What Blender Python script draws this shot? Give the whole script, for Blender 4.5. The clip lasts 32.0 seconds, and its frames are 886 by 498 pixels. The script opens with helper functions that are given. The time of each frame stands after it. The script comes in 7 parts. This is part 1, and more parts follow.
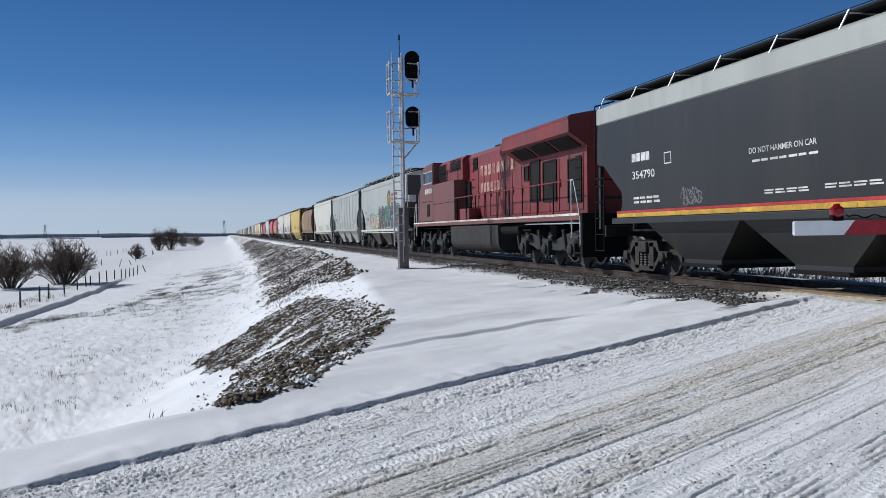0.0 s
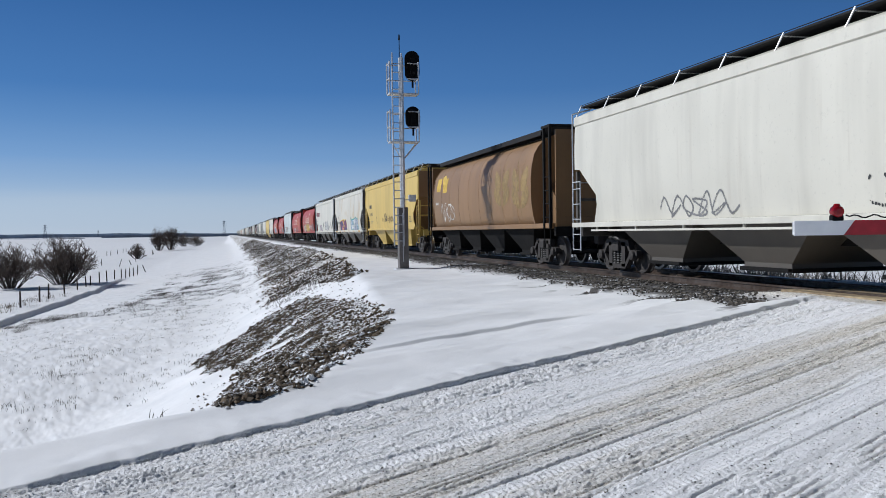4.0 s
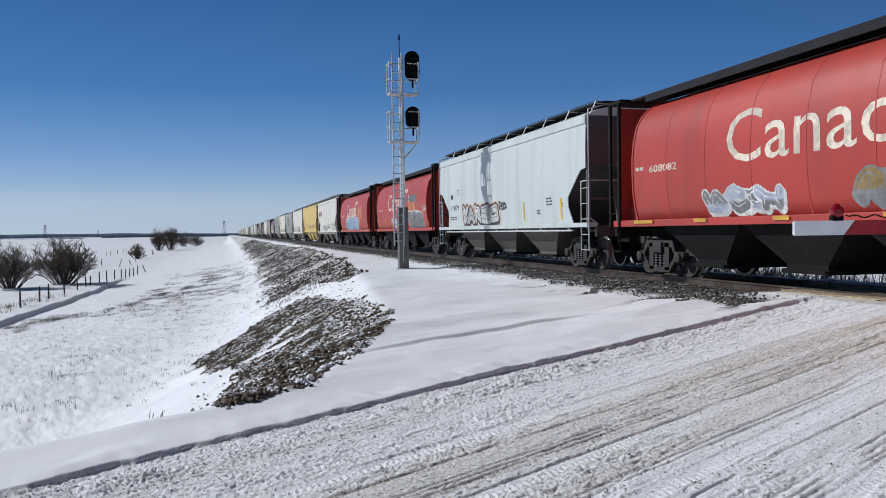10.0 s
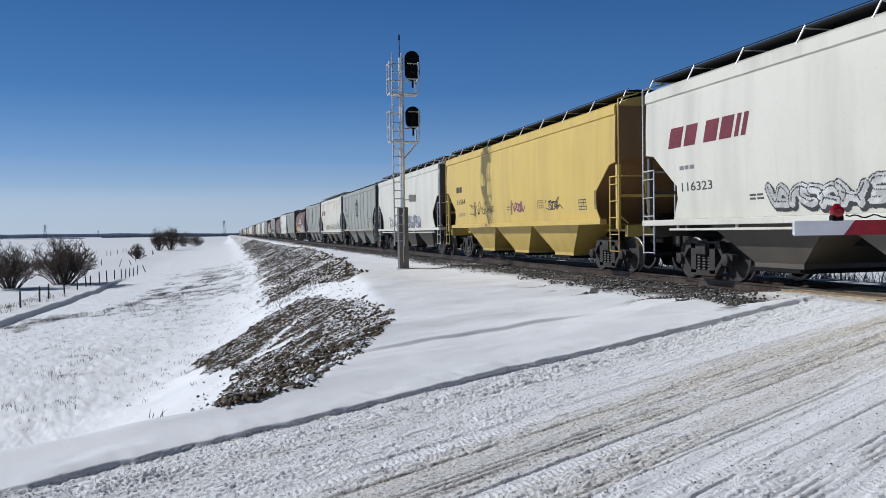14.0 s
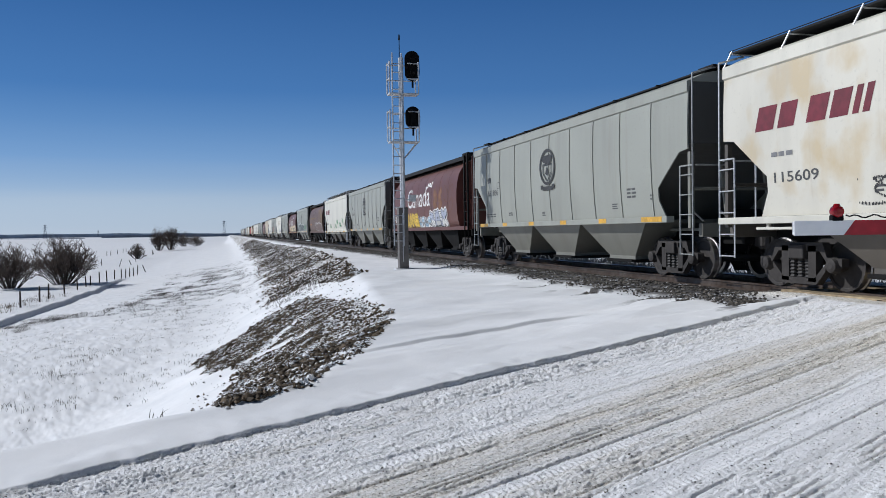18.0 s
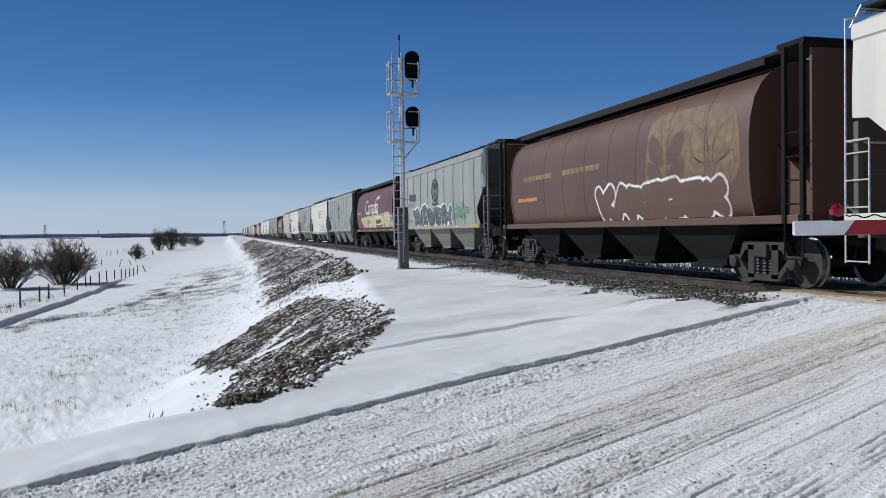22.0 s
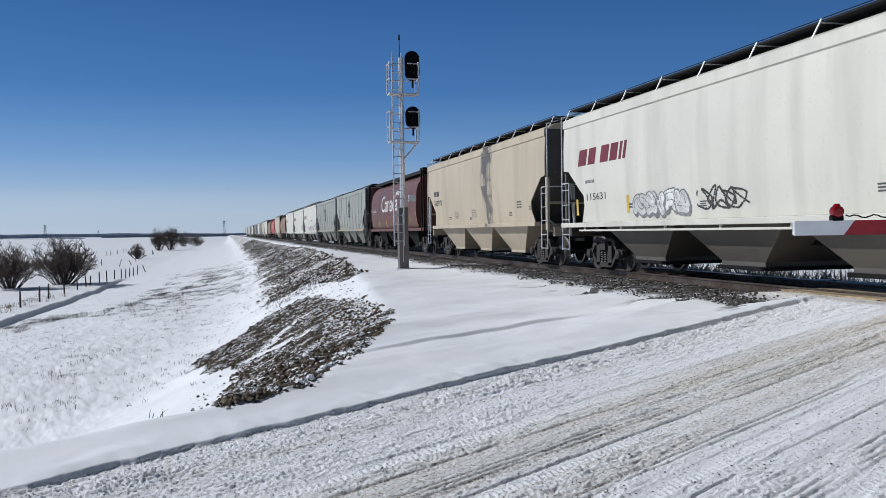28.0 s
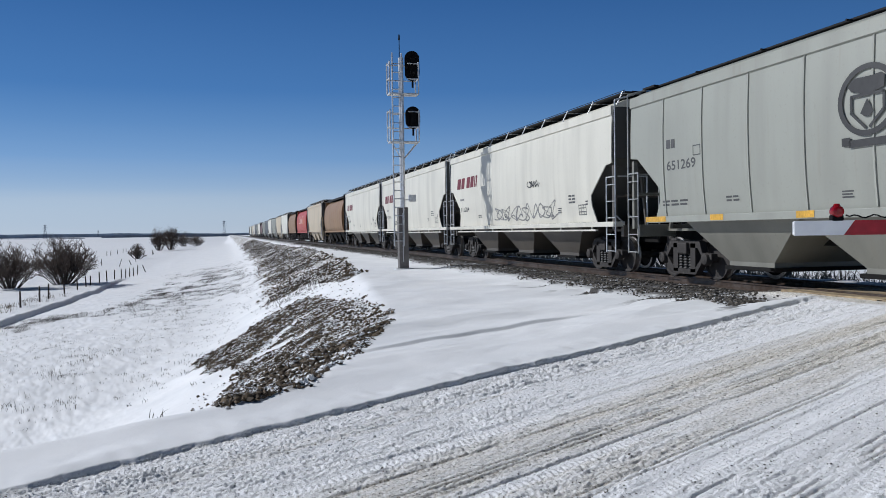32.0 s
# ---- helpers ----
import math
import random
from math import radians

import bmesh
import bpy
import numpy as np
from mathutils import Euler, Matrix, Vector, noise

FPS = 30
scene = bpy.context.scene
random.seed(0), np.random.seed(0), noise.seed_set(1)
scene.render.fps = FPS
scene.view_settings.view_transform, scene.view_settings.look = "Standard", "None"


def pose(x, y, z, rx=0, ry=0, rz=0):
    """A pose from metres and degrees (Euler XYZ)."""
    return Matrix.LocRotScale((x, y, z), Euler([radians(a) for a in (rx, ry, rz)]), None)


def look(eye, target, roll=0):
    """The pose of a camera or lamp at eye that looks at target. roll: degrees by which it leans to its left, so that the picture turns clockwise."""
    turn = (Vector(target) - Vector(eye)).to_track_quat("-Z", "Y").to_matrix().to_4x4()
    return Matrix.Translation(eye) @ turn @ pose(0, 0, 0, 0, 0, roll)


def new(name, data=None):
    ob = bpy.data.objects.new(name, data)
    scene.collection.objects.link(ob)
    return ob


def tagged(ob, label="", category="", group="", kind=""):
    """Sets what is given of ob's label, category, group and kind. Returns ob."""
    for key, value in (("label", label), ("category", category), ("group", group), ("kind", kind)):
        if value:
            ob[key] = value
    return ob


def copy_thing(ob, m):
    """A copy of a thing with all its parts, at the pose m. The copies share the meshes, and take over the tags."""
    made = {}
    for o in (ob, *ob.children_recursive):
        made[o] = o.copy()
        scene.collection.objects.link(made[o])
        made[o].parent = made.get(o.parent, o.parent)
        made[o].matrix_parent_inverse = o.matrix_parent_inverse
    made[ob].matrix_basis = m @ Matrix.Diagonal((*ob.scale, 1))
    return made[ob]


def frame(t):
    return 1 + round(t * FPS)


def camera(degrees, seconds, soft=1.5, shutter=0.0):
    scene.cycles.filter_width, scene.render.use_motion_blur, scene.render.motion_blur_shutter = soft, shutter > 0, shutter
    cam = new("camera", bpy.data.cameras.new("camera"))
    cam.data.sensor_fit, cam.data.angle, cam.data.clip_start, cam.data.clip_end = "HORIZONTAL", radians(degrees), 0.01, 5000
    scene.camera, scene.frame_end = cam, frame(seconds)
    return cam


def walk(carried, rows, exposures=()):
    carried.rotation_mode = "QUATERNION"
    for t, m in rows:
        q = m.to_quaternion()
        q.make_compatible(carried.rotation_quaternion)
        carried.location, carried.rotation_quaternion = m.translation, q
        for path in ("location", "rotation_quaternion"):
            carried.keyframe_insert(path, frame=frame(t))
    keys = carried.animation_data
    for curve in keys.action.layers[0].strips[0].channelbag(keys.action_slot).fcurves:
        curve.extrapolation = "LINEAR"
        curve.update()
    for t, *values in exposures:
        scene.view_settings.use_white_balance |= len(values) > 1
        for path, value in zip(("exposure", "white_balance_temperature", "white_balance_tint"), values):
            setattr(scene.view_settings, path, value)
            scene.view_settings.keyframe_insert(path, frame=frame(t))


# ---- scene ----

# ---- camera ----
EYE_Z = 1.15                      # above the rail heads; the track runs along +Y
TURN, TILT, LEAN = 14.9, -1.25, 0.8
cam = camera(57.43, 32.0, soft=0.55)
CAM = pose(0, 0, EYE_Z, 90 + TILT, LEAN, -TURN)
walk(cam, [(0.0, CAM), (32.0, CAM)], exposures=[(0.0, -0.10, 5950, 10), (32.0, -0.10, 5950, 10)])

# ---- world and sun ----
SUN_EL, SUN_AZ = 35.0, -58.0      # azimuth in degrees from +Y towards +X
sun_dir = Vector((math.sin(radians(SUN_AZ)) * math.cos(radians(SUN_EL)),
                  math.cos(radians(SUN_AZ)) * math.cos(radians(SUN_EL)), math.sin(radians(SUN_EL))))
world = bpy.data.worlds.new("world")
world.use_nodes = True
scene.world = world
_nd, _ln = world.node_tree.nodes, world.node_tree.links
_sky = _nd.new("ShaderNodeTexSky")
_sky.sky_type, _sky.sun_disc = "NISHITA", False
_sky.sun_elevation, _sky.sun_rotation = radians(SUN_EL), radians(SUN_AZ)
_sky.altitude, _sky.air_density, _sky.dust_density, _sky.ozone_density = 1000.0, 1.0, 0.0, 3.0
_bg = _nd["Background"]
_bg.inputs["Strength"].default_value = 0.06
# winter haze: the low sky pales to the horizon, with one thin veil of cloud
_tc = _nd.new("ShaderNodeTexCoord")
_sep = _nd.new("ShaderNodeSeparateXYZ")
_ln.new(_tc.outputs["Generated"], _sep.inputs[0])
_low = _nd.new("ShaderNodeValToRGB")
for _pos, _col in ((0.035, (6.0, 7.8, 9.6)), (0.09, (2.8, 5.2, 8.8)), (0.17, (1.2, 3.1, 6.8)), (0.30, (0.55, 1.8, 4.8))):
    _e = _low.color_ramp.elements.new(_pos)
    _e.color = (*[c / 10 for c in _col], 1)
_low.color_ramp.elements[0].color = (0.74, 0.84, 0.94, 1)
_low.color_ramp.elements[-1].position = 1.0
_low.color_ramp.elements[-1].color = (0.05, 0.15, 0.40, 1)
_ln.new(_sep.outputs["Z"], _low.inputs[0])
_veil = _nd.new("ShaderNodeMapping")
_veil.inputs["Scale"].default_value = (1.2, 1.2, 26.0)
_ln.new(_tc.outputs["Generated"], _veil.inputs["Vector"])
_vn = _nd.new("ShaderNodeTexNoise")
_vn.inputs["Scale"].default_value, _vn.inputs["Detail"].default_value = 1.3, 5.0
_ln.new(_veil.outputs[0], _vn.inputs["Vector"])
_band = _nd.new("ShaderNodeValToRGB")
_band.color_ramp.elements[0].position, _band.color_ramp.elements[1].position = 0.0, 0.13
_band.color_ramp.elements[0].color, _band.color_ramp.elements[1].color = (0.55, 0.55, 0.55, 1), (0, 0, 0, 1)
for _pos, _v in ((0.042, 0.62), (0.056, 0.22)):
    _e = _band.color_ramp.elements.new(_pos)
    _e.color = (_v, _v, _v, 1)
_ln.new(_sep.outputs["Z"], _band.inputs[0])
_vm = _nd.new("ShaderNodeMath")
_vm.operation = "MULTIPLY"
_ln.new(_vn.outputs["Fac"], _vm.inputs[0])
_ln.new(_band.outputs[0], _vm.inputs[1])
_hz = _nd.new("ShaderNodeMix")
_hz.data_type = "RGBA"
_ln.new(_vm.outputs[0], _hz.inputs["Factor"])
_ln.new(_low.outputs[0], _hz.inputs[6])
_hz.inputs[7].default_value = (0.80, 0.88, 0.96, 1)
_gain = _nd.new("ShaderNodeVectorMath")
_gain.operation = "SCALE"
_gain.inputs["Scale"].default_value = 10.0
_ln.new(_hz.outputs[2], _gain.inputs[0])
_side = _nd.new("ShaderNodeVectorMath")
_side.operation = "DOT_PRODUCT"
_side.inputs[1].default_value = (math.sin(radians(SUN_AZ)), math.cos(radians(SUN_AZ)), 0)
_ln.new(_tc.outputs["Generated"], _side.inputs[0])
_lift = _nd.new("ShaderNodeMath")
_lift.operation = "MULTIPLY_ADD"
_lift.inputs[1].default_value, _lift.inputs[2].default_value = 2.6, 9.6
_ln.new(_side.outputs["Value"], _lift.inputs[0])
_ln.new(_lift.outputs[0], _gain.inputs["Scale"])
_up = _nd.new("ShaderNodeMapRange")
_up.inputs["From Min"].default_value, _up.inputs["From Max"].default_value = 0.30, 0.60
_ln.new(_sep.outputs["Z"], _up.inputs["Value"])
_whole = _nd.new("ShaderNodeMix")
_whole.data_type = "RGBA"
_ln.new(_up.outputs[0], _whole.inputs["Factor"])
_ln.new(_gain.outputs[0], _whole.inputs[6])
_deep = _nd.new("ShaderNodeVectorMath")
_deep.operation = "SCALE"
_deep.inputs["Scale"].default_value = 0.3
_ln.new(_sky.outputs[0], _deep.inputs[0])
_ln.new(_deep.outputs[0], _whole.inputs[7])
_ln.new(_whole.outputs[2], _bg.inputs["Color"])
_lamp = bpy.data.lights.new("sun", "SUN")
_lamp.energy, _lamp.angle, _lamp.color = 4.0, radians(0.53), (1.0, 0.965, 0.92)
sun = new("sun", _lamp)
sun.matrix_world = look(sun_dir * 50, (0, 0, 0))


# ---- materials ----
def mat(name, base, rough=0.6, metal=0.0, dark=None, scale=6.0, spread=0.5, bump=0.0, bump_scale=60.0,
        emit=0.0, coat=0.0, streak=0.0, spec=0.5, per_object=0.0):
    """A painted or raw surface: two scales of stain, fine relief, and runs of dirt downwards."""
    m = bpy.data.materials.new(name)
    m.use_nodes = True
    nt = m.node_tree
    nd, ln = nt.nodes, nt.links
    b = nd["Principled BSDF"]
    b.inputs["Roughness"].default_value = rough
    b.inputs["Metallic"].default_value = metal
    b.inputs["Specular IOR Level"].default_value = spec
    b.inputs["Coat Weight"].default_value = coat
    if dark is None:
        dark = tuple(c * 0.62 for c in base)
    tc = nd.new("ShaderNodeTexCoord")
    n1 = nd.new("ShaderNodeTexNoise")
    n1.inputs["Scale"].default_value, n1.inputs["Detail"].default_value = scale * 0.12, 6.0
    n2 = nd.new("ShaderNodeTexNoise")
    n2.inputs["Scale"].default_value, n2.inputs["Detail"].default_value = scale, 8.0
    ln.new(tc.outputs["Object"], n1.inputs["Vector"])
    ln.new(tc.outputs["Object"], n2.inputs["Vector"])
    mul = nd.new("ShaderNodeMath")
    mul.operation = "MULTIPLY"
    ln.new(n1.outputs["Fac"], mul.inputs[0])
    ln.new(n2.outputs["Fac"], mul.inputs[1])
    fac = mul.outputs[0]
    if streak:
        mp = nd.new("ShaderNodeMapping")
        mp.inputs["Scale"].default_value = (3.0, 3.0, 0.18)
        ln.new(tc.outputs["Object"], mp.inputs["Vector"])
        n3 = nd.new("ShaderNodeTexNoise")
        n3.inputs["Scale"].default_value, n3.inputs["Detail"].default_value = 2.2, 5.0
        ln.new(mp.outputs[0], n3.inputs["Vector"])
        mx = nd.new("ShaderNodeMath")
        mx.operation = "MULTIPLY_ADD"
        mx.inputs[1].default_value = streak
        ln.new(n3.outputs["Fac"], mx.inputs[0])
        ln.new(fac, mx.inputs[2])
        sb = nd.new("ShaderNodeMath")
        sb.operation = "SUBTRACT"
        sb.inputs[1].default_value = streak * 0.5
        ln.new(mx.outputs[0], sb.inputs[0])
        fac = sb.outputs[0]
    ramp = nd.new("ShaderNodeValToRGB")
    ramp.color_ramp.elements[0].position, ramp.color_ramp.elements[1].position = 0.25 - spread * 0.2, 0.25 + spread * 0.25
    ramp.color_ramp.elements[0].color = (*dark, 1)
    ramp.color_ramp.elements[1].color = (*base, 1)
    ln.new(fac, ramp.inputs[0])
    out = ramp.outputs[0]
    if per_object:
        oi = nd.new("ShaderNodeObjectInfo")
        hs = nd.new("ShaderNodeHueSaturation")
        mr = nd.new("ShaderNodeMapRange")
        mr.inputs["To Min"].default_value, mr.inputs["To Max"].default_value = 1 - per_object, 1 + per_object
        ln.new(oi.outputs["Random"], mr.inputs["Value"])
        ln.new(mr.outputs[0], hs.inputs["Value"])
        ln.new(out, hs.inputs["Color"])
        out = hs.outputs[0]
    ln.new(out, b.inputs["Base Color"])
    if emit:
        b.inputs["Emission Color"].default_value = (*base, 1)
        b.inputs["Emission Strength"].default_value = emit
    if bump:
        n4 = nd.new("ShaderNodeTexNoise")
        n4.inputs["Scale"].default_value, n4.inputs["Detail"].default_value = bump_scale, 6.0
        ln.new(tc.outputs["Object"], n4.inputs["Vector"])
        bp = nd.new("ShaderNodeBump")
        bp.inputs["Strength"].default_value, bp.inputs["Distance"].default_value = bump, 0.02
        ln.new(n4.outputs["Fac"], bp.inputs["Height"])
        ln.new(bp.outputs[0], b.inputs["Normal"])
    return m


def paint(name, base, dirt=0.6, rough=0.46, rust=0.25, stain=None):
    """Car paint: broad fading, soft runs down the side, a few narrow rusty runs, dented sheet."""
    m = bpy.data.materials.new(name)
    m.use_nodes = True
    nd, ln = m.node_tree.nodes, m.node_tree.links
    b = nd["Principled BSDF"]
    b.inputs["Roughness"].default_value = rough
    tc = nd.new("ShaderNodeTexCoord")
    oi = nd.new("ShaderNodeObjectInfo")
    far = nd.new("ShaderNodeVectorMath")
    far.operation = "ADD"
    away = nd.new("ShaderNodeVectorMath")
    away.operation, away.inputs["Scale"].default_value = "SCALE", 300.0
    one = nd.new("ShaderNodeCombineXYZ")
    for k in range(2):
        ln.new(oi.outputs["Random"], one.inputs[k])
    ln.new(one.outputs[0], away.inputs[0])
    ln.new(tc.outputs["Object"], far.inputs[0])
    ln.new(away.outputs[0], far.inputs[1])

    def tex(scale, detail, stretch):
        mp = nd.new("ShaderNodeMapping")
        mp.inputs["Scale"].default_value = stretch
        ln.new(far.outputs[0], mp.inputs["Vector"])
        n = nd.new("ShaderNodeTexNoise")
        n.inputs["Scale"].default_value, n.inputs["Detail"].default_value = scale, detail
        ln.new(mp.outputs[0], n.inputs["Vector"])
        return n.outputs["Fac"]

    def over(fac, lo, hi, top, strength, under):
        r = nd.new("ShaderNodeMapRange")
        r.inputs["From Min"].default_value, r.inputs["From Max"].default_value, r.inputs["To Max"].default_value = lo, hi, strength
        ln.new(fac, r.inputs["Value"])
        x = nd.new("ShaderNodeMix")
        x.data_type = "RGBA"
        ln.new(r.outputs[0], x.inputs["Factor"])
        if isinstance(under, tuple):
            x.inputs[6].default_value = (*under, 1)
        else:
            ln.new(under, x.inputs[6])
        x.inputs[7].default_value = (*top, 1)
        return x.outputs[2]

    grime = tuple(c * dirt * 0.8 + d * 0.2 for c, d in zip(base, (0.10, 0.085, 0.07)))
    col = over(tex(0.45, 4.0, (1, 1, 1)), 0.35, 0.75, tuple(c * dirt for c in base), 0.7, base)
    if stain:
        col = over(tex(0.8, 5.0, (1, 1, 0.8)), 0.52, 0.64, stain, 0.7, col)
    col = over(tex(1.6, 4.0, (1, 1, 0.10)), 0.46, 0.78, grime, 0.75, col)
    col = over(tex(4.5, 3.0, (1, 1, 0.06)), 0.64, 0.74, tuple(c * 0.5 + d * 0.5 for c, d in zip(base, (0.16, 0.09, 0.05))), rust, col)
    col = over(tex(14.0, 8.0, (1, 1, 1)), 0.60, 0.72, grime, 0.35, col)
    ln.new(col, b.inputs["Base Color"])
    bp = nd.new("ShaderNodeBump")
    bp.inputs["Strength"].default_value, bp.inputs["Distance"].default_value = 0.3, 0.03
    ln.new(tex(0.9, 2.0, (1, 1, 0.6)), bp.inputs["Height"])
    ln.new(bp.outputs[0], b.inputs["Normal"])
    return m


M = {
    "grey": paint("grey_car_paint", (0.325, 0.33, 0.285), 0.84),
    "pale": paint("pale_grey_car_paint", (0.42, 0.435, 0.395), 0.82),
    "slate": paint("dark_grey_car_paint", (0.15, 0.16, 0.17), 0.75),
    "white": paint("aged_white_car_paint", (0.655, 0.63, 0.54), 0.85),
    "cream": paint("cream_car_paint", (0.56, 0.5, 0.38), 0.75),
    "tan": paint("tan_car_paint", (0.52, 0.435, 0.31), 0.82),
    "yellow": paint("yellow_car_paint", (0.63, 0.45, 0.115), 0.85),
    "red": paint("faded_red_car_paint", (0.43, 0.045, 0.030), 0.72),
    "brown": paint("brown_red_car_paint", (0.13, 0.045, 0.033), 0.7),
    "rust": paint("dull_brown_car_paint", (0.12, 0.06, 0.04), 0.65),
    "ochre": paint("ochre_brown_car_paint", (0.28, 0.16, 0.07), 0.7),
    "black": paint("black_car_paint", (0.02, 0.021, 0.021), 0.8),
    "loco": mat("dusty_maroon_engine_paint", (0.27, 0.027, 0.03), 0.55, dark=(0.13, 0.03, 0.028), scale=5, spread=0.7, streak=0.35, bump=0.05, bump_scale=25),
    "loco_dusty": mat("road_dusted_maroon_paint", (0.175, 0.052, 0.048), 0.65, dark=(0.12, 0.06, 0.052), scale=3, spread=0.7, streak=0.3, bump=0.03, bump_scale=12),
    "dusty_iron": mat("road_dusted_cast_iron", (0.040, 0.034, 0.030), 0.85, dark=(0.022, 0.027, 0.025), scale=5, bump=0.2),
    "iron": mat("dark_cast_iron", (0.044, 0.038, 0.034), 0.8, 0.0, scale=9, bump=0.2),
    "under": mat("sooty_underframe_paint", (0.013, 0.0125, 0.012), 0.9, scale=7, bump=0.1, spec=0.2),
    "grate": mat("dark_galvanised_grating", (0.016, 0.016, 0.018), 0.8, 0.0, scale=12, spec=0.25),
    "tread": mat("worn_bright_steel", (0.5, 0.48, 0.46), 0.3, 0.9, scale=14),
    "galv": mat("galvanised_steel", (0.72, 0.73, 0.74), 0.42, 0.45, scale=10, bump=0.05),
    "ink_white": mat("white_lettering", (0.75, 0.74, 0.7), 0.6, scale=8, spread=0.3),
    "ink_black": mat("black_lettering", (0.04, 0.04, 0.04), 0.6, scale=8),
    "ink_red": mat("dark_red_lettering", (0.17, 0.013, 0.028), 0.6, scale=8),
    "reflector": mat("yellow_reflector_tape", (0.75, 0.42, 0.05), 0.4, scale=20),
    "glass": mat("dark_window_glass", (0.02, 0.022, 0.025), 0.08, 0.0, scale=3),
}


# ---- mesh helpers ----
def mesh_object(name, verts, faces, material, smooth=False):
    me = bpy.data.meshes.new(name)
    me.from_pydata(verts, [], faces)
    me.materials.append(material)
    if smooth:
        me.shade_smooth()
    return new(name, me)


def part(name, bm, material, parent, label=""):
    """Links a bmesh as one mesh object under a thing or a part."""
    me = bpy.data.meshes.new(name)
    bmesh.ops.recalc_face_normals(bm, faces=bm.faces)
    bm.to_mesh(me)
    bm.free()
    me.materials.append(material)
    ob = new(name, me)
    if parent is not None:
        ob.parent = parent
    if label:
        ob["label"] = label
    return ob


def thing(name, label, category, group="", m=None):
    ob = new(name)
    ob.empty_display_size = 0.2
    if m is not None:
        ob.matrix_world = m
    return tagged(ob, label, category, group)


def box(bm, x0, x1, y0, y1, z0, z1, bev=0.0):
    vs = [bm.verts.new((x, y, z)) for x in (x0, x1) for y in (y0, y1) for z in (z0, z1)]
    fs = [bm.faces.new([vs[i] for i in q]) for q in ((0, 1, 3, 2), (4, 6, 7, 5), (0, 4, 5, 1), (2, 3, 7, 6), (0, 2, 6, 4), (1, 5, 7, 3))]
    if bev:
        es = list({e for f in fs for e in f.edges})
        bmesh.ops.bevel(bm, geom=es, offset=bev, segments=2, affect="EDGES", profile=0.6)
    return vs


def rod(bm, a, b, r, n=6):
    """A round bar from a to b."""
    a, b = Vector(a), Vector(b)
    d = (b - a).normalized()
    s = d.orthogonal().normalized()
    t = d.cross(s)
    ring = []
    for p in (a, b):
        ring.append([bm.verts.new(p + (s * math.cos(k * math.tau / n) + t * math.sin(k * math.tau / n)) * r) for k in range(n)])
    for k in range(n):
        bm.faces.new((ring[0][k], ring[0][(k + 1) % n], ring[1][(k + 1) % n], ring[1][k]))
    bm.faces.new(ring[0][::-1])
    bm.faces.new(ring[1])


def prism(bm, pts, axis, a, b):
    """A polygon of 2D points pushed along an axis from a to b."""
    def at(p, q):
        return {"x": (q, p[0], p[1]), "y": (p[0], q, p[1]), "z": (p[0], p[1], q)}[axis]
    lo = [bm.verts.new(at(p, a)) for p in pts]
    hi = [bm.verts.new(at(p, b)) for p in pts]
    n = len(pts)
    for k in range(n):
        bm.faces.new((lo[k], lo[(k + 1) % n], hi[(k + 1) % n], hi[k]))
    bm.faces.new(lo[::-1])
    bm.faces.new(hi)
    return lo + hi


def lathe(bm, prof, axis_from, axis_dir, n=24):
    """Profile of (radius, along) turned about an axis; open ends are capped."""
    d = Vector(axis_dir).normalized()
    s = d.orthogonal().normalized()
    t = d.cross(s)
    o = Vector(axis_from)
    rings = []
    for r, h in prof:
        rings.append([bm.verts.new(o + d * h + (s * math.cos(k * math.tau / n) + t * math.sin(k * math.tau / n)) * max(r, 1e-4)) for k in range(n)])
    for a, b in zip(rings, rings[1:]):
        for k in range(n):
            bm.faces.new((a[k], a[(k + 1) % n], b[(k + 1) % n], b[k]))
    bm.faces.new(rings[0][::-1])
    bm.faces.new(rings[-1])


def loft(bm, rings, closed_ends=True):
    vr = [[bm.verts.new(p) for p in ring] for ring in rings]
    n = len(rings[0])
    for a, b in zip(vr, vr[1:]):
        for k in range(n):
            bm.faces.new((a[k], a[(k + 1) % n], b[(k + 1) % n], b[k]))
    if closed_ends:
        bm.faces.new(vr[0][::-1])
        bm.faces.new(vr[-1])


# ---- the land: one sheet, a fan round the camera that reaches the horizon ----
TRACK_X, HALF_GAUGE = 11.2, 0.753
ROAD_P, ROAD_U, ROAD_N = (-1.4, 5.65), (0.885, 0.465), (-0.465, 0.885)
# outline of the bare gravel on the end of the bank
GRAVEL = ((-0.1, 6.5), (-0.15, 15.0), (0.25, 17.6), (-0.2, 19.8), (-0.8, 23.0), (-1.2, 27.3), (0.3, 30.0), (1.35, 31.6), (2.3, 30.4),
          (2.9, 28.0), (2.85, 22.0), (3.1, 19.0), (3.05, 15.5), (2.3, 11.4), (1.6, 9.6), (1.0, 8.3), (0.6, 7.4))
CREST = ((-40, -12.5), (-12, 1.4), (-4, 5.5), (-1.6, 6.7), (0, 7.5), (0.64, 7.9), (0.95, 8.5), (1.5, 10.15), (1.8, 11.1), (2.35, 12.5), (2.8, 14.3), (4.0, 24.6), (5.9, 45), (6.9, 80), (7.3, 200), (7.4, 5200))


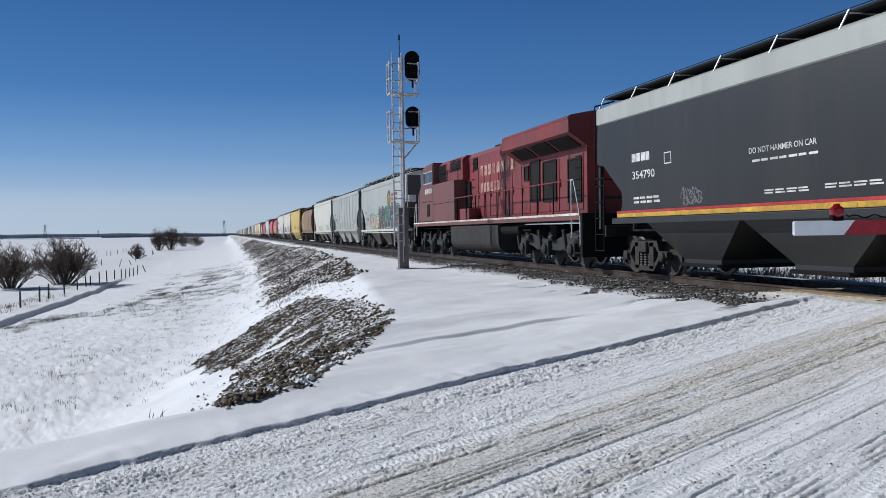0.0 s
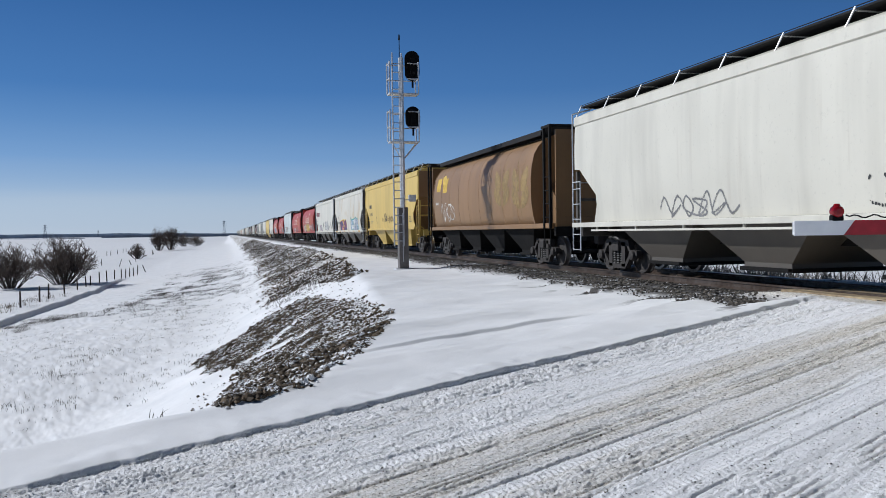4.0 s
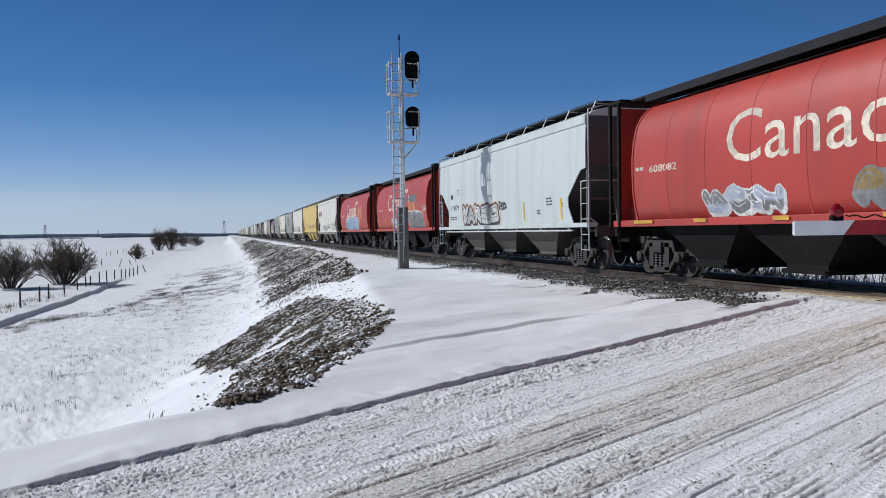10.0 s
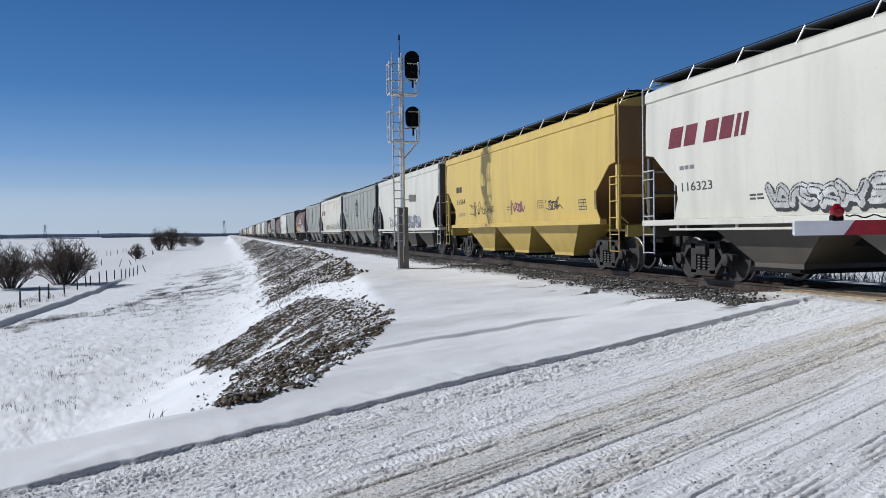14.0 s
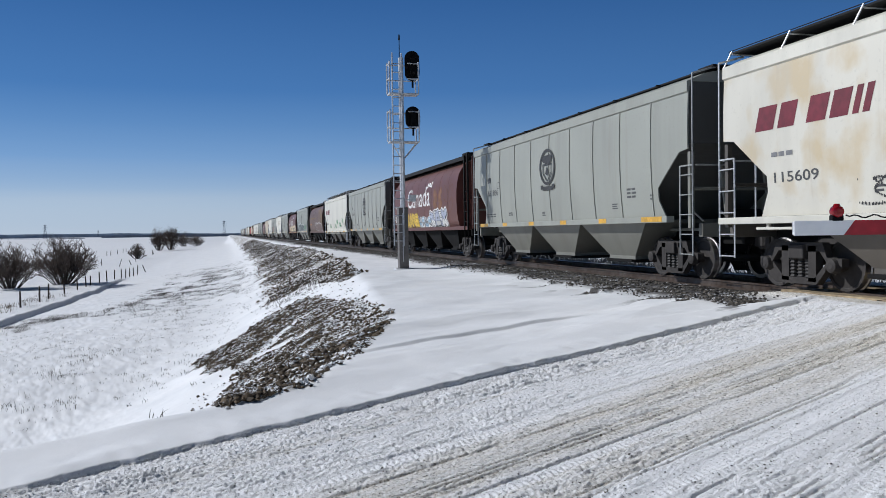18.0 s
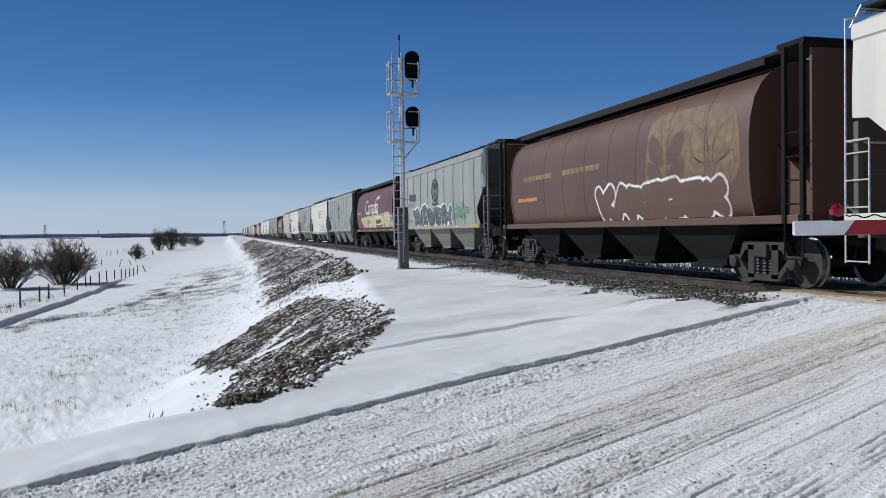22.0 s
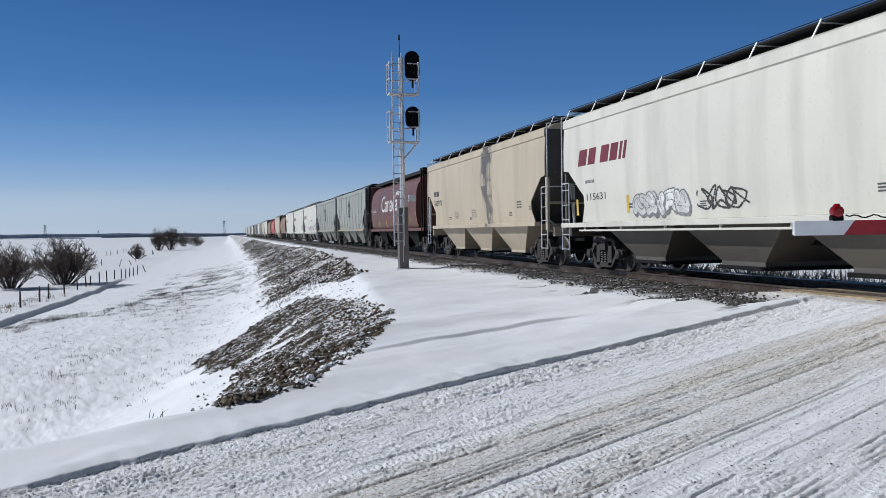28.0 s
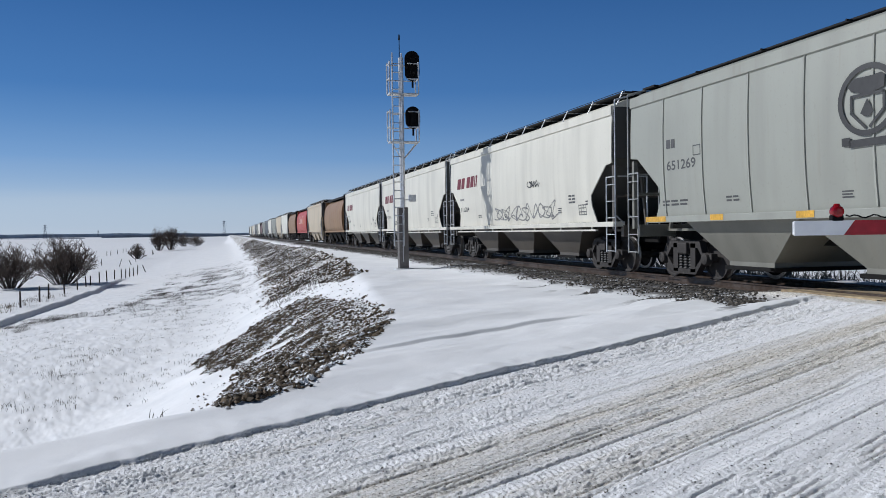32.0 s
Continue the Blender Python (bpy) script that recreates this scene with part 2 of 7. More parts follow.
def fbm(x, y, seed, octaves=4):
    """Smooth value noise on arrays."""
    rng = np.random.RandomState(seed)
    out, amp = np.zeros_like(x), 1.0
    for _ in range(octaves):
        tab = rng.rand(256, 256)
        xi, yi = np.floor(x).astype(int), np.floor(y).astype(int)
        fx, fy = x - xi, y - yi
        fx, fy = fx * fx * (3 - 2 * fx), fy * fy * (3 - 2 * fy)
        a, b = tab[xi % 256, yi % 256], tab[(xi + 1) % 256, yi % 256]
        c, d = tab[xi % 256, (yi + 1) % 256], tab[(xi + 1) % 256, (yi + 1) % 256]
        out += amp * ((a * (1 - fx) + b * fx) * (1 - fy) + (c * (1 - fx) + d * fx) * fy - 0.5)
        amp *= 0.5
        x, y = x * 2.03 + 17.3, y * 2.03 - 9.1
    return out


def step(a, b, x):
    t = np.clip((x - a) / (b - a), 0, 1)
    return t * t * (3 - 2 * t)


def crest_distance(x, y):
    """Metres out from the edge of the bank, over its side slope; negative on top."""
    best = np.full_like(x, 1e9)
    sign = np.zeros_like(x)
    for (ax, ay), (bx, by) in zip(CREST, CREST[1:]):
        dx, dy = bx - ax, by - ay
        t = np.clip(((x - ax) * dx + (y - ay) * dy) / (dx * dx + dy * dy), 0, 1)
        px, py = ax + t * dx - x, ay + t * dy - y
        d = np.hypot(px, py)
        side = dx * (y - ay) - dy * (x - ax)
        near = d < best
        best = np.where(near, d, best)
        sign = np.where(near, np.sign(side), sign)
    return best * sign


def gravel_depth(x, y):
    """Metres inside the outline of the bare gravel; negative outside."""
    best = np.full_like(x, 1e9)
    odd = np.zeros(x.shape, bool)
    for (ax, ay), (bx, by) in zip(GRAVEL, GRAVEL[1:] + GRAVEL[:1]):
        dx, dy = bx - ax, by - ay
        t = np.clip(((x - ax) * dx + (y - ay) * dy) / (dx * dx + dy * dy), 0, 1)
        best = np.minimum(best, np.hypot(ax + t * dx - x, ay + t * dy - y))
        if dy:
            odd ^= ((ay > y) != (by > y)) & (x < ax + dx * (y - ay) / dy)
    return np.where(odd, best, -best)


def streaks(x, y):
    """Snow lies in tongues down the bank."""
    a = (x - 2.0) * 0.64 + (y - 14.0) * 0.77
    b = -(x - 2.0) * 0.77 + (y - 14.0) * 0.64
    return fbm(a * 1.25, b * 0.28, 91, 4)


def land(x, y):
    """Height of the ground and the shares of road, gravel and ballast in it."""
    along = (x - ROAD_P[0]) * ROAD_U[0] + (y - ROAD_P[1]) * ROAD_U[1]
    e = (x - ROAD_P[0]) * ROAD_N[0] + (y - ROAD_P[1]) * ROAD_N[1]
    wob = 0.10 * fbm(along * 0.5, e * 0 + 3, 5) + 0.035 * fbm(along * 7, e * 0 + 1, 6, 3)
    road = step(0.022, -0.022, e + wob) * step(-9.4, -8.8, e)
    slab = -0.46 + 0.040 * np.clip(x + 1, 0, 10.6)
    w = step(3.5, 0.5, e)
    top = (slab + 0.048 + 0.022 * step(2.0, 5.0, along)) * w + np.minimum(-0.36 + 0.02 * np.clip(x - 1, 0, 9), -0.19) * (1 - w)
    top = np.minimum(top, -0.14 + 0.13 * step(1.0, 0.15, e))
    top = top - 0.35 * step(60, 140, y) * step(9, 7.5, x)
    # the road climbs to the rails
    road_z = slab.copy()
    road_z = np.where(x > TRACK_X + 2.6, -0.04 - 0.06 * (x - TRACK_X - 2.6), road_z)
    ruts = 0.013 * fbm(along * 0.10, e * 2.2, 11, 3) + 0.006 * fbm(along * 0.5, e * 12, 12, 2)
    lumps = 0.004 * fbm(x * 5, y * 5, 10, 2) + 0.004 * fbm(along * 7, e * 15, 13, 2) + 0.005 * fbm(x * 33, y * 33, 14, 1) + 0.011 * fbm(x * 58, y * 58, 24, 1) + 0.012 * fbm(along * 5, e * 40, 22, 1)
    lumps = lumps * (0.55 + 0.9 * step(-0.35, 0.3, fbm(along * 0.4, e * 2.6, 23, 3))) * (1.0 + 0.7 * step(-1.0, -0.2, e))
    dirt = np.exp(-((e + 2.15) / 0.72) ** 2) * (0.55 + 0.35 * step(2, 7, along)) - 0.25 * step(-2.7, -3.1, e)
    dirt = dirt + 0.75 * fbm(along * 0.13, e * 3.4, 15, 4) + 0.25 * fbm(along * 0.5, e * 14, 16, 2)
    # wheel marks with their tread bars
    for e0, w in ((-1.40, 0.10), (-2.45, 0.09), (-3.15, 0.10), (-3.88, 0.10), (-4.7, 0.11), (-5.2, 0.1)):
        off = e - e0 - 0.05 * np.sin(along * 0.23 + e0 * 2) - 0.008 * along * np.sin(e0 * 5)
        mark = step(w, w * 0.7, np.abs(off))
        dirt = dirt - 0.35 * mark
        lumps = lumps * (1 - 0.6 * mark) - 0.007 * mark + 0.0048 * mark * np.sin(along * 118 + np.abs(off) * 60)
    for e0 in (-0.45, -0.66, -1.02, -1.75, -2.03, -2.09, -2.15, -2.32, -2.80, -2.86, -3.3, -3.62, -3.70, -3.76, -4.24, -4.9):
        off = e - e0 - 0.025 * np.sin(along * 0.31 + e0 * 0.7) + 0.018 * (along - 3)
        groove = np.exp(-(off / 0.011) ** 2) * step(-0.45, 0.0, fbm(along * 0.8, e0 + e * 0, 17, 3))
        lumps = lumps - 0.015 * groove
        dirt = dirt + 0.6 * groove
    near = step(60, 15, np.hypot(x, y))
    road_z = road_z + (ruts + lumps) * near
    # ploughed bank along the road's edge
    windrow = (0.01 + 0.04 * fbm(along * 2.4, e * 1.5, 21, 3)) * np.exp(-((e - 0.22) / 0.22) ** 2)
    drift = 0.17 * fbm(x * 0.28, y * 0.28, 31, 4) + 0.035 * fbm(along * 0.5, e * 1.6, 32, 4)
    # a wind-cut lip across the drift
    lip = e - 2.32 - 0.03 * (along - 6.6) + 0.10 * np.sin(along * 0.8 + 0.5) + 0.05 * fbm(along * 1.5, e * 0, 33, 3)
    ridge = 0.05 * step(-0.12, 0.0, lip) * np.exp(-np.maximum(lip, 0) / 0.9) * step(3.6, 5.6, along) * step(9.6, 7.6, along)
    ridge = ridge + 0.10 * np.exp(-((e - 4.1 - 0.05 * (along - 6)) / 0.6) ** 2) * step(2, 5, along) * step(10, 8, along)
    d = crest_distance(x, y)
    plateau = top + windrow * near + (drift + ridge) * step(0.2, 1.4, e) * step(8.9, 7.6, x) - 0.02
    # side slope of the bank down to the field
    slope = 0.50 + 0.08 * fbm(x * 0.25, y * 0.25, 41, 2)
    bank = plateau - slope * (np.sqrt(np.maximum(d + 0.25, 0) ** 2 + 0.16) - 0.4) * step(-0.3, 0.3, d)
    field = -3.0 - 0.085 * np.clip(3.0 - x, 0, 18) - 0.012 * np.clip(y - 40, 0, 60) * step(6, -10, x)
    field = field + 0.30 * fbm(x * 0.07, y * 0.07, 51, 4) + 0.07 * fbm(x * 0.45, y * 0.35, 52, 3) + 0.05 * fbm(x * 4.6 + y * 1.6, y * 1.3 - x * 0.5, 54, 4) + 0.035 * np.maximum(fbm(x * 0.9, y * 0.55, 56, 4), 0) * step(-0.2, 0.2, fbm(x * 0.1, y * 0.06, 57, 2))
    field = field + 0.42 * step(-14.05, -14.5, x + 0.5 * fbm(y * 0.12, x * 0, 55, 3)) * step(45, 60, y) * step(135, 110, y)
    far = step(120, 700, np.hypot(x, y))
    field = field * (1 - far) + (-4.8 + 3.0 * fbm(x * 0.004, y * 0.004, 53, 3)) * far
    out = d > -0.5
    soft = np.maximum(0.8 - np.abs(bank - field), 0) / 0.8
    z = np.where(out, np.maximum(bank, field) + soft * soft * 0.2, plateau)
    pad = step(14.6, 12.6, y + 0.5 * fbm(x * 2, y * 2, 18, 2)) * step(1.9, 1.45, np.abs(x - TRACK_X) + 0.25 * fbm(x * 1.5, y * 1.5, 19, 2)) * step(-7, -6, y)
    road_z = road_z * (1 - pad) + (-0.045 + 0.012 * fbm(x * 6, y * 6, 20, 2)) * pad
    dirt = np.maximum(dirt, 1.4 * pad)
    road_mask = np.maximum(road * (d < 0.3), pad)
    z = z * (1 - road_mask) + road_z * road_mask
    # ballast bed
    dx = np.abs(x - TRACK_X)
    beside = step(3.3, 2.2, dx + 0.5 * fbm(x * 0.6, y * 0.6, 61, 3)) * step(0.25, 0.9, e)
    beside = np.maximum(beside, step(0.26, 0.36, fbm(along * 0.8, e * 2.6, 64, 4)) * step(4.6, 3.4, dx) * step(0.15, 0.35, e) * step(24, 18, y) * step(0.0, 1.0, y - 9))
    bed = -0.185 + 0.02 * fbm(x * 5, y * 5, 62, 2)
    lie = beside * (1 - road_mask)
    z = z * (1 - lie) + np.where(dx < 3.3, bed, z - 0.01) * lie
    # far side of the line
    z = np.where((x > TRACK_X + 3.3) & (road_mask < 0.5), -0.3 - 0.22 * np.clip(x - TRACK_X - 3.3, 0, 6) + 0.12 * fbm(x * 0.3, y * 0.3, 63, 3), z)
    ballast = beside * (1 - road_mask)
    snowed = fbm(x * 0.8, y * 0.35, 71, 4)
    inside = gravel_depth(x, y)
    fine = fbm(x * 2.6, y * 2.6, 93, 3)
    tongue = streaks(x, y)
    gully = np.exp(-((x - 0.62 - 0.48 * (y - 19.4)) / 0.30) ** 2) * step(18.6, 19.4, y) * step(23.0, 21.5, y)
    pepper = 1 - 0.62 * step(1.5, 0.3, d + 0.5 * snowed) * step(12.5, 16.0, y)
    patch1 = step(-0.06, 0.16, inside + 0.30 * fine) * step(-0.22, -0.05, d) * step(0.62, 0.40, tongue + 0.5 * fine) * (1 - 0.95 * gully) * pepper
    start = 28.0 + 7.5 * step(0.4, 1.6, d) + 2.0 * snowed
    patch2 = step(-0.45, -0.05, d + 0.4 * snowed) * step(4.4, 3.2, d + 1.4 * snowed) * step(start, start + 1.5, y) * step(0.50, 0.22, tongue + 0.6 * fine)
    gravel = np.clip(patch1 + patch2, 0, 1)
    z = z + gravel * 0.05 * fbm(x * 4, y * 4, 73, 3)
    return z, road_mask, gravel, ballast, np.clip(dirt, 0, 1)


def ground_height(x, y):
    return float(land(np.array([float(x)]), np.array([float(y)]))[0][0])


def build_ground():
    view = np.linspace(radians(-16), radians(46), 740)
    rest = np.linspace(radians(46), radians(344), 120)[1:-1]
    ang = np.concatenate([view, rest])
    rad = np.concatenate([np.geomspace(0.4, 3.0, 14)[:-1], np.geomspace(3.0, 14, 590)[:-1], np.geomspace(14, 150, 320)[:-1], np.geomspace(150, 5000, 70)])
    a, r = np.meshgrid(ang, rad, indexing="ij")
    x, y = r * np.sin(a), r * np.cos(a)
    z, road, gravel, ballast, dirt = land(x, y)
    n, m = a.shape
    co = np.stack([x, y, z], -1).reshape(-1, 3)
    centre = np.array([[0.0, 0.0, ground_height(0, 0)]])
    co = np.concatenate([co, centre])
    i, j = np.meshgrid(np.arange(n), np.arange(m - 1), indexing="ij")
    k = (i + 1) % n
    quads = np.stack([i * m + j, i * m + j + 1, k * m + j + 1, k * m + j], -1).reshape(-1, 4)
    ii = np.arange(n)
    tris = np.stack([np.full(n, n * m), ii * m, ((ii + 1) % n) * m], -1)
    me = bpy.data.meshes.new("ground")
    me.vertices.add(len(co))
    me.vertices.foreach_set("co", co.ravel())
    loops = np.concatenate([quads.ravel(), tris.ravel()])
    me.loops.add(len(loops))
    me.loops.foreach_set("vertex_index", loops)
    starts = np.concatenate([np.arange(len(quads)) * 4, len(quads) * 4 + np.arange(len(tris)) * 3])
    me.polygons.add(len(starts))
    me.polygons.foreach_set("loop_start", starts)
    me.update(calc_edges=True)
    me.validate()
    for nm, val in (("road", road), ("gravel", gravel), ("ballast", ballast), ("dirt", dirt)):
        at = me.attributes.new(nm, "FLOAT", "POINT")
        at.data.foreach_set("value", np.concatenate([val.ravel(), [1.0 if nm == "road" else 0.0]]))
    me.shade_smooth()
    me.materials.append(ground_material())
    return tagged(new("ground", me), "snow-covered prairie with a packed icy gravel road and bare gravel bank", "ground", kind="structure")


def ground_material():
    m = bpy.data.materials.new("snow_road_and_gravel")
    m.use_nodes = True
    nd, ln = m.node_tree.nodes, m.node_tree.links
    b = nd["Principled BSDF"]
    tc = nd.new("ShaderNodeTexCoord")

    def tex(scale, detail=6.0, vec=None, rough=0.6):
        n = nd.new("ShaderNodeTexNoise")
        n.inputs["Scale"].default_value, n.inputs["Detail"].default_value, n.inputs["Roughness"].default_value = scale, detail, rough
        ln.new(vec or tc.outputs["Object"], n.inputs["Vector"])
        return n.outputs["Fac"]

    def ramp(fac, *stops):
        r = nd.new("ShaderNodeValToRGB")
        while len(r.color_ramp.elements) < len(stops):
            r.color_ramp.elements.new(0.5)
        for el, (p, c) in zip(r.color_ramp.elements, stops):
            el.position, el.color = p, (*c, 1) if len(c) == 3 else c
        ln.new(fac, r.inputs[0])
        return r.outputs[0]

    def mix(fac, a, c):
        x = nd.new("ShaderNodeMix")
        x.data_type = "RGBA"
        ln.new(fac, x.inputs["Factor"])
        ln.new(a, x.inputs[6])
        ln.new(c, x.inputs[7])
        return x.outputs[2]

    def math2(op, a, c):
        x = nd.new("ShaderNodeMath")
        x.operation, x.use_clamp = op, True
        for k, v in ((0, a), (1, c)):
            if isinstance(v, (int, float)):
                x.inputs[k].default_value = v
            else:
                ln.new(v, x.inputs[k])
        return x.outputs[0]

    def attr(name):
        x = nd.new("ShaderNodeAttribute")
        x.attribute_name = name
        return x.outputs["Fac"]

    turned = nd.new("ShaderNodeMapping")
    turned.inputs["Rotation"].default_value = (0, 0, -math.atan2(ROAD_U[1], ROAD_U[0]))
    ln.new(tc.outputs["Object"], turned.inputs["Vector"])
    drawn = nd.new("ShaderNodeMapping")
    drawn.inputs["Scale"].default_value = (0.09, 1.0, 1.0)
    ln.new(turned.outputs[0], drawn.inputs["Vector"])
    grey = lambda v: (v, v, v)
    snow = ramp(tex(0.6, 8), (0.3, (0.74, 0.75, 0.76)), (0.7, (0.86, 0.86, 0.86)))
    ice = ramp(tex(42.0, 10, None, 0.75), (0.37, (0.16, 0.15, 0.14)), (0.425, (0.93, 0.93, 0.935)), (0.55, (0.98, 0.98, 0.985)))
    dirt = ramp(tex(42.0, 10, None, 0.75), (0.39, (0.07, 0.058, 0.042)), (0.46, (0.66, 0.60, 0.50)), (0.59, (0.95, 0.93, 0.89)))
    grain = math2("MULTIPLY_ADD", tex(7.0, 6, drawn.outputs[0], 0.75), 1.3)
    grain.node.use_clamp = False
    grain.node.inputs[2].default_value = -0.66
    road = mix(math2("ADD", attr("dirt"), grain), ice, dirt)
    stone = ramp(tex(22.0, 8), (0.3, (0.05, 0.042, 0.032)), (0.72, (0.30, 0.255, 0.19)))
    bed = ramp(tex(26.0, 7), (0.3, (0.025, 0.024, 0.023)), (0.7, (0.16, 0.15, 0.14)))
    fall = nd.new("ShaderNodeMapping")
    fall.inputs["Rotation"].default_value = (0, 0, math.atan2(0.64, -0.77))
    ln.new(tc.outputs["Object"], fall.inputs["Vector"])
    thin = nd.new("ShaderNodeMapping")
    thin.inputs["Scale"].default_value = (0.34, 1.0, 1.0)
    ln.new(fall.outputs[0], thin.inputs["Vector"])
    caught = ramp(tex(15.0, 5, thin.outputs[0], 0.6), (0.49, grey(1.0)), (0.545, grey(0.0)))
    col = mix(attr("road"), snow, road)
    col = mix(math2("MULTIPLY", attr("gravel"), caught), col, stone)
    dusted = ramp(tex(2.4, 7), (0.56, grey(1.0)), (0.66, grey(0.0)))
    col = mix(math2("MULTIPLY", attr("ballast"), dusted), col, bed)
    ln.new(col, b.inputs["Base Color"])
    b.inputs["Roughness"].default_value = 0.72
    b.inputs["Specular IOR Level"].default_value = 0.3
    rough = math2("ADD", attr("road"), math2("ADD", attr("gravel"), attr("ballast")))
    strength = math2("MULTIPLY_ADD", rough, 0.7)
    strength.node.inputs[2].default_value = 0.22
    bp = nd.new("ShaderNodeBump")
    bp.inputs["Distance"].default_value = 0.022
    ln.new(strength, bp.inputs["Strength"])
    ln.new(tex(40.0, 10, None, 0.75), bp.inputs["Height"])
    ln.new(bp.outputs[0], b.inputs["Normal"])
    return m


build_ground()


# ---- the track ----
def rail(x, name):
    prof = ((-0.07, -0.17), (0.07, -0.17), (0.07, -0.155), (0.012, -0.13), (0.012, -0.045), (0.036, -0.035), (0.036, -0.006), (0.028, 0.0),
            (-0.028, 0.0), (-0.036, -0.006), (-0.036, -0.035), (-0.012, -0.045), (-0.012, -0.13), (-0.07, -0.155))
    bm = bmesh.new()
    prism(bm, [(x + px, pz) for px, pz in prof], "y", -60, 1500)
    ob = part(name, bm, M["rail"], None)
    return tagged(ob, "worn steel rail with rusty brown web", "rail", "rails of the line")


M["rail"] = mat("rusty_rail_steel", (0.16, 0.13, 0.11), 0.45, 0.6, dark=(0.07, 0.045, 0.03), scale=8)
M["tie"] = mat("weathered_tie_wood", (0.05, 0.04, 0.032), 0.9, scale=14, bump=0.3)
M["plank"] = mat("dusty_crossing_planks", (0.42, 0.33, 0.2), 0.8, dark=(0.2, 0.15, 0.09), scale=9, bump=0.3, per_object=0.15)
for _dx in (-HALF_GAUGE, HALF_GAUGE):
    rail(TRACK_X + _dx, "rail")


def ties():
    bm = bmesh.new()
    for k in range(620):
        y = 14.0 + k * 0.53
        box(bm, TRACK_X - 1.3, TRACK_X + 1.3, y - 0.115, y + 0.115, -0.36, -0.172)
    ob = part("tie_row", bm, M["tie"], None)
    return tagged(ob, "row of dark weathered wooden ties set in ballast", "railway ties", kind="stuff")


ties()


# ---- rolling stock: +Y is the trailing way, the camera sees the -X side ----
def wheelset(parent, y, r):
    ob_bm = bmesh.new()
    rod(ob_bm, (-1.05, 0, 0), (1.05, 0, 0), 0.085, 10)
    axle = part("wheelset", ob_bm, M["iron"], parent)
    axle.location = (0, y, r)
    for s in (-1, 1):
        bm = bmesh.new()
        c = s * HALF_GAUGE
        lathe(bm, [(r * 0.55, -0.075), (r * 0.86, -0.06), (r * 0.9, -0.072), (r, -0.07), (r, 0.045), (r + 0.028, 0.055), (r + 0.028, 0.085),
                   (r * 0.88, 0.085), (r * 0.84, 0.03), (r * 0.35, 0.03), (r * 0.3, 0.09), (0.1, 0.1)], (c, 0, 0), (-s, 0, 0), 28)
        w = part("wheel", bm, M["iron"], axle)
        w.data.materials.append(M["tread"])
        for p in w.data.polygons:
            q = sum((Vector(w.data.vertices[v].co) for v in p.vertices), Vector()) / len(p.vertices)
            if math.hypot(q.y, q.z) > r * 0.945:
                p.material_index = 1
    return axle


def side_frame(truck, s, half, r):
    """Cast side frame of a two-axle truck with its window, springs and bearing boxes."""
    x0, x1 = s * 0.93, s * 1.08
    bm = bmesh.new()
    arch = [(-half - 0.2, r + 0.12), (-half + 0.16, r + 0.14), (-0.62, 0.86), (0.62, 0.86), (half - 0.16, r + 0.14), (half + 0.2, r + 0.12),
            (half + 0.2, r - 0.02), (half + 0.12, r + 0.03), (half - 0.14, r + 0.02), (0.55, 0.70), (-0.55, 0.70), (-half + 0.14, r + 0.02), (-half - 0.12, r + 0.03), (-half - 0.2, r - 0.02)]
    prism(bm, arch, "x", x0, x1)
    low = [(-half + 0.16, r + 0.05), (-0.42, 0.22), (0.42, 0.22), (half - 0.16, r + 0.05), (half - 0.2, r - 0.12), (0.46, 0.1), (-0.46, 0.1), (-half + 0.2, r - 0.12)]
    prism(bm, low, "x", x0, x1)
    for y in (-0.36, 0.36):
        box(bm, min(x0, x1), max(x0, x1), y - 0.10, y + 0.10, 0.15, 0.8)
    for y in (-half, half):
        lathe(bm, [(0.13, 0), (0.15, 0.05), (0.12, 0.15), (0.06, 0.17)], (s * 0.99, y, r), (s, 0, 0), 12)
    part("side_frame", bm, M["iron"], truck)
    bm = bmesh.new()
    for y in (-0.2, 0, 0.2):
        lathe(bm, [(0.085 if k % 2 else 0.062, 0.2 + k * 0.032) for k in range(12)], (s * 1.0, y, 0), (0, 0, 1), 8)
    part("spring_nest", bm, M["spring"], truck)


M["spring"] = mat("greased_spring_steel", (0.045, 0.042, 0.04), 0.6, 0.2, scale=12)


def hopper_truck(parent, y):
    bm = bmesh.new()
    box(bm, -1.15, 1.15, -0.2, 0.2, 0.56, 0.82, 0.03)
    box(bm, -0.4, 0.4, -0.3, 0.3, 0.8, 0.95, 0.02)
    truck = part("truck", bm, M["iron"], parent)
    truck.location = (0, y, 0)
    for s in (-1, 1):
        side_frame(truck, s, 0.889, 0.457)
    for k in (-1, 1):
        wheelset(truck, k * 0.889, 0.457)
    return truck


def coupler(parent, half, way):
    bm = bmesh.new()
    y0, y1 = way * (half - 0.5), way * (half + 0.02)
    a, b = min(y0, y1), max(y0, y1)
    box(bm, -0.1, 0.1, a, b, 0.72, 0.94, 0.02)
    box(bm, -0.2, 0.2, (b - 0.26) if way > 0 else a, b if way > 0 else (a + 0.26), 0.68, 0.98, 0.04)
    part("coupler", bm, M["iron"], parent)
    bm = bmesh.new()
    for k in range(8):
        t0, t1 = k / 8, (k + 1) / 8
        rod(bm, (0.35, way * (half - 0.5 + 0.5 * t0), 0.75 - 0.35 * math.sin(t0 * math.pi * 0.5)), (0.35, way * (half - 0.5 + 0.5 * t1), 0.75 - 0.35 * math.sin(t1 * math.pi * 0.5)), 0.025, 5)
    part("air_hose", bm, M["under"], parent)


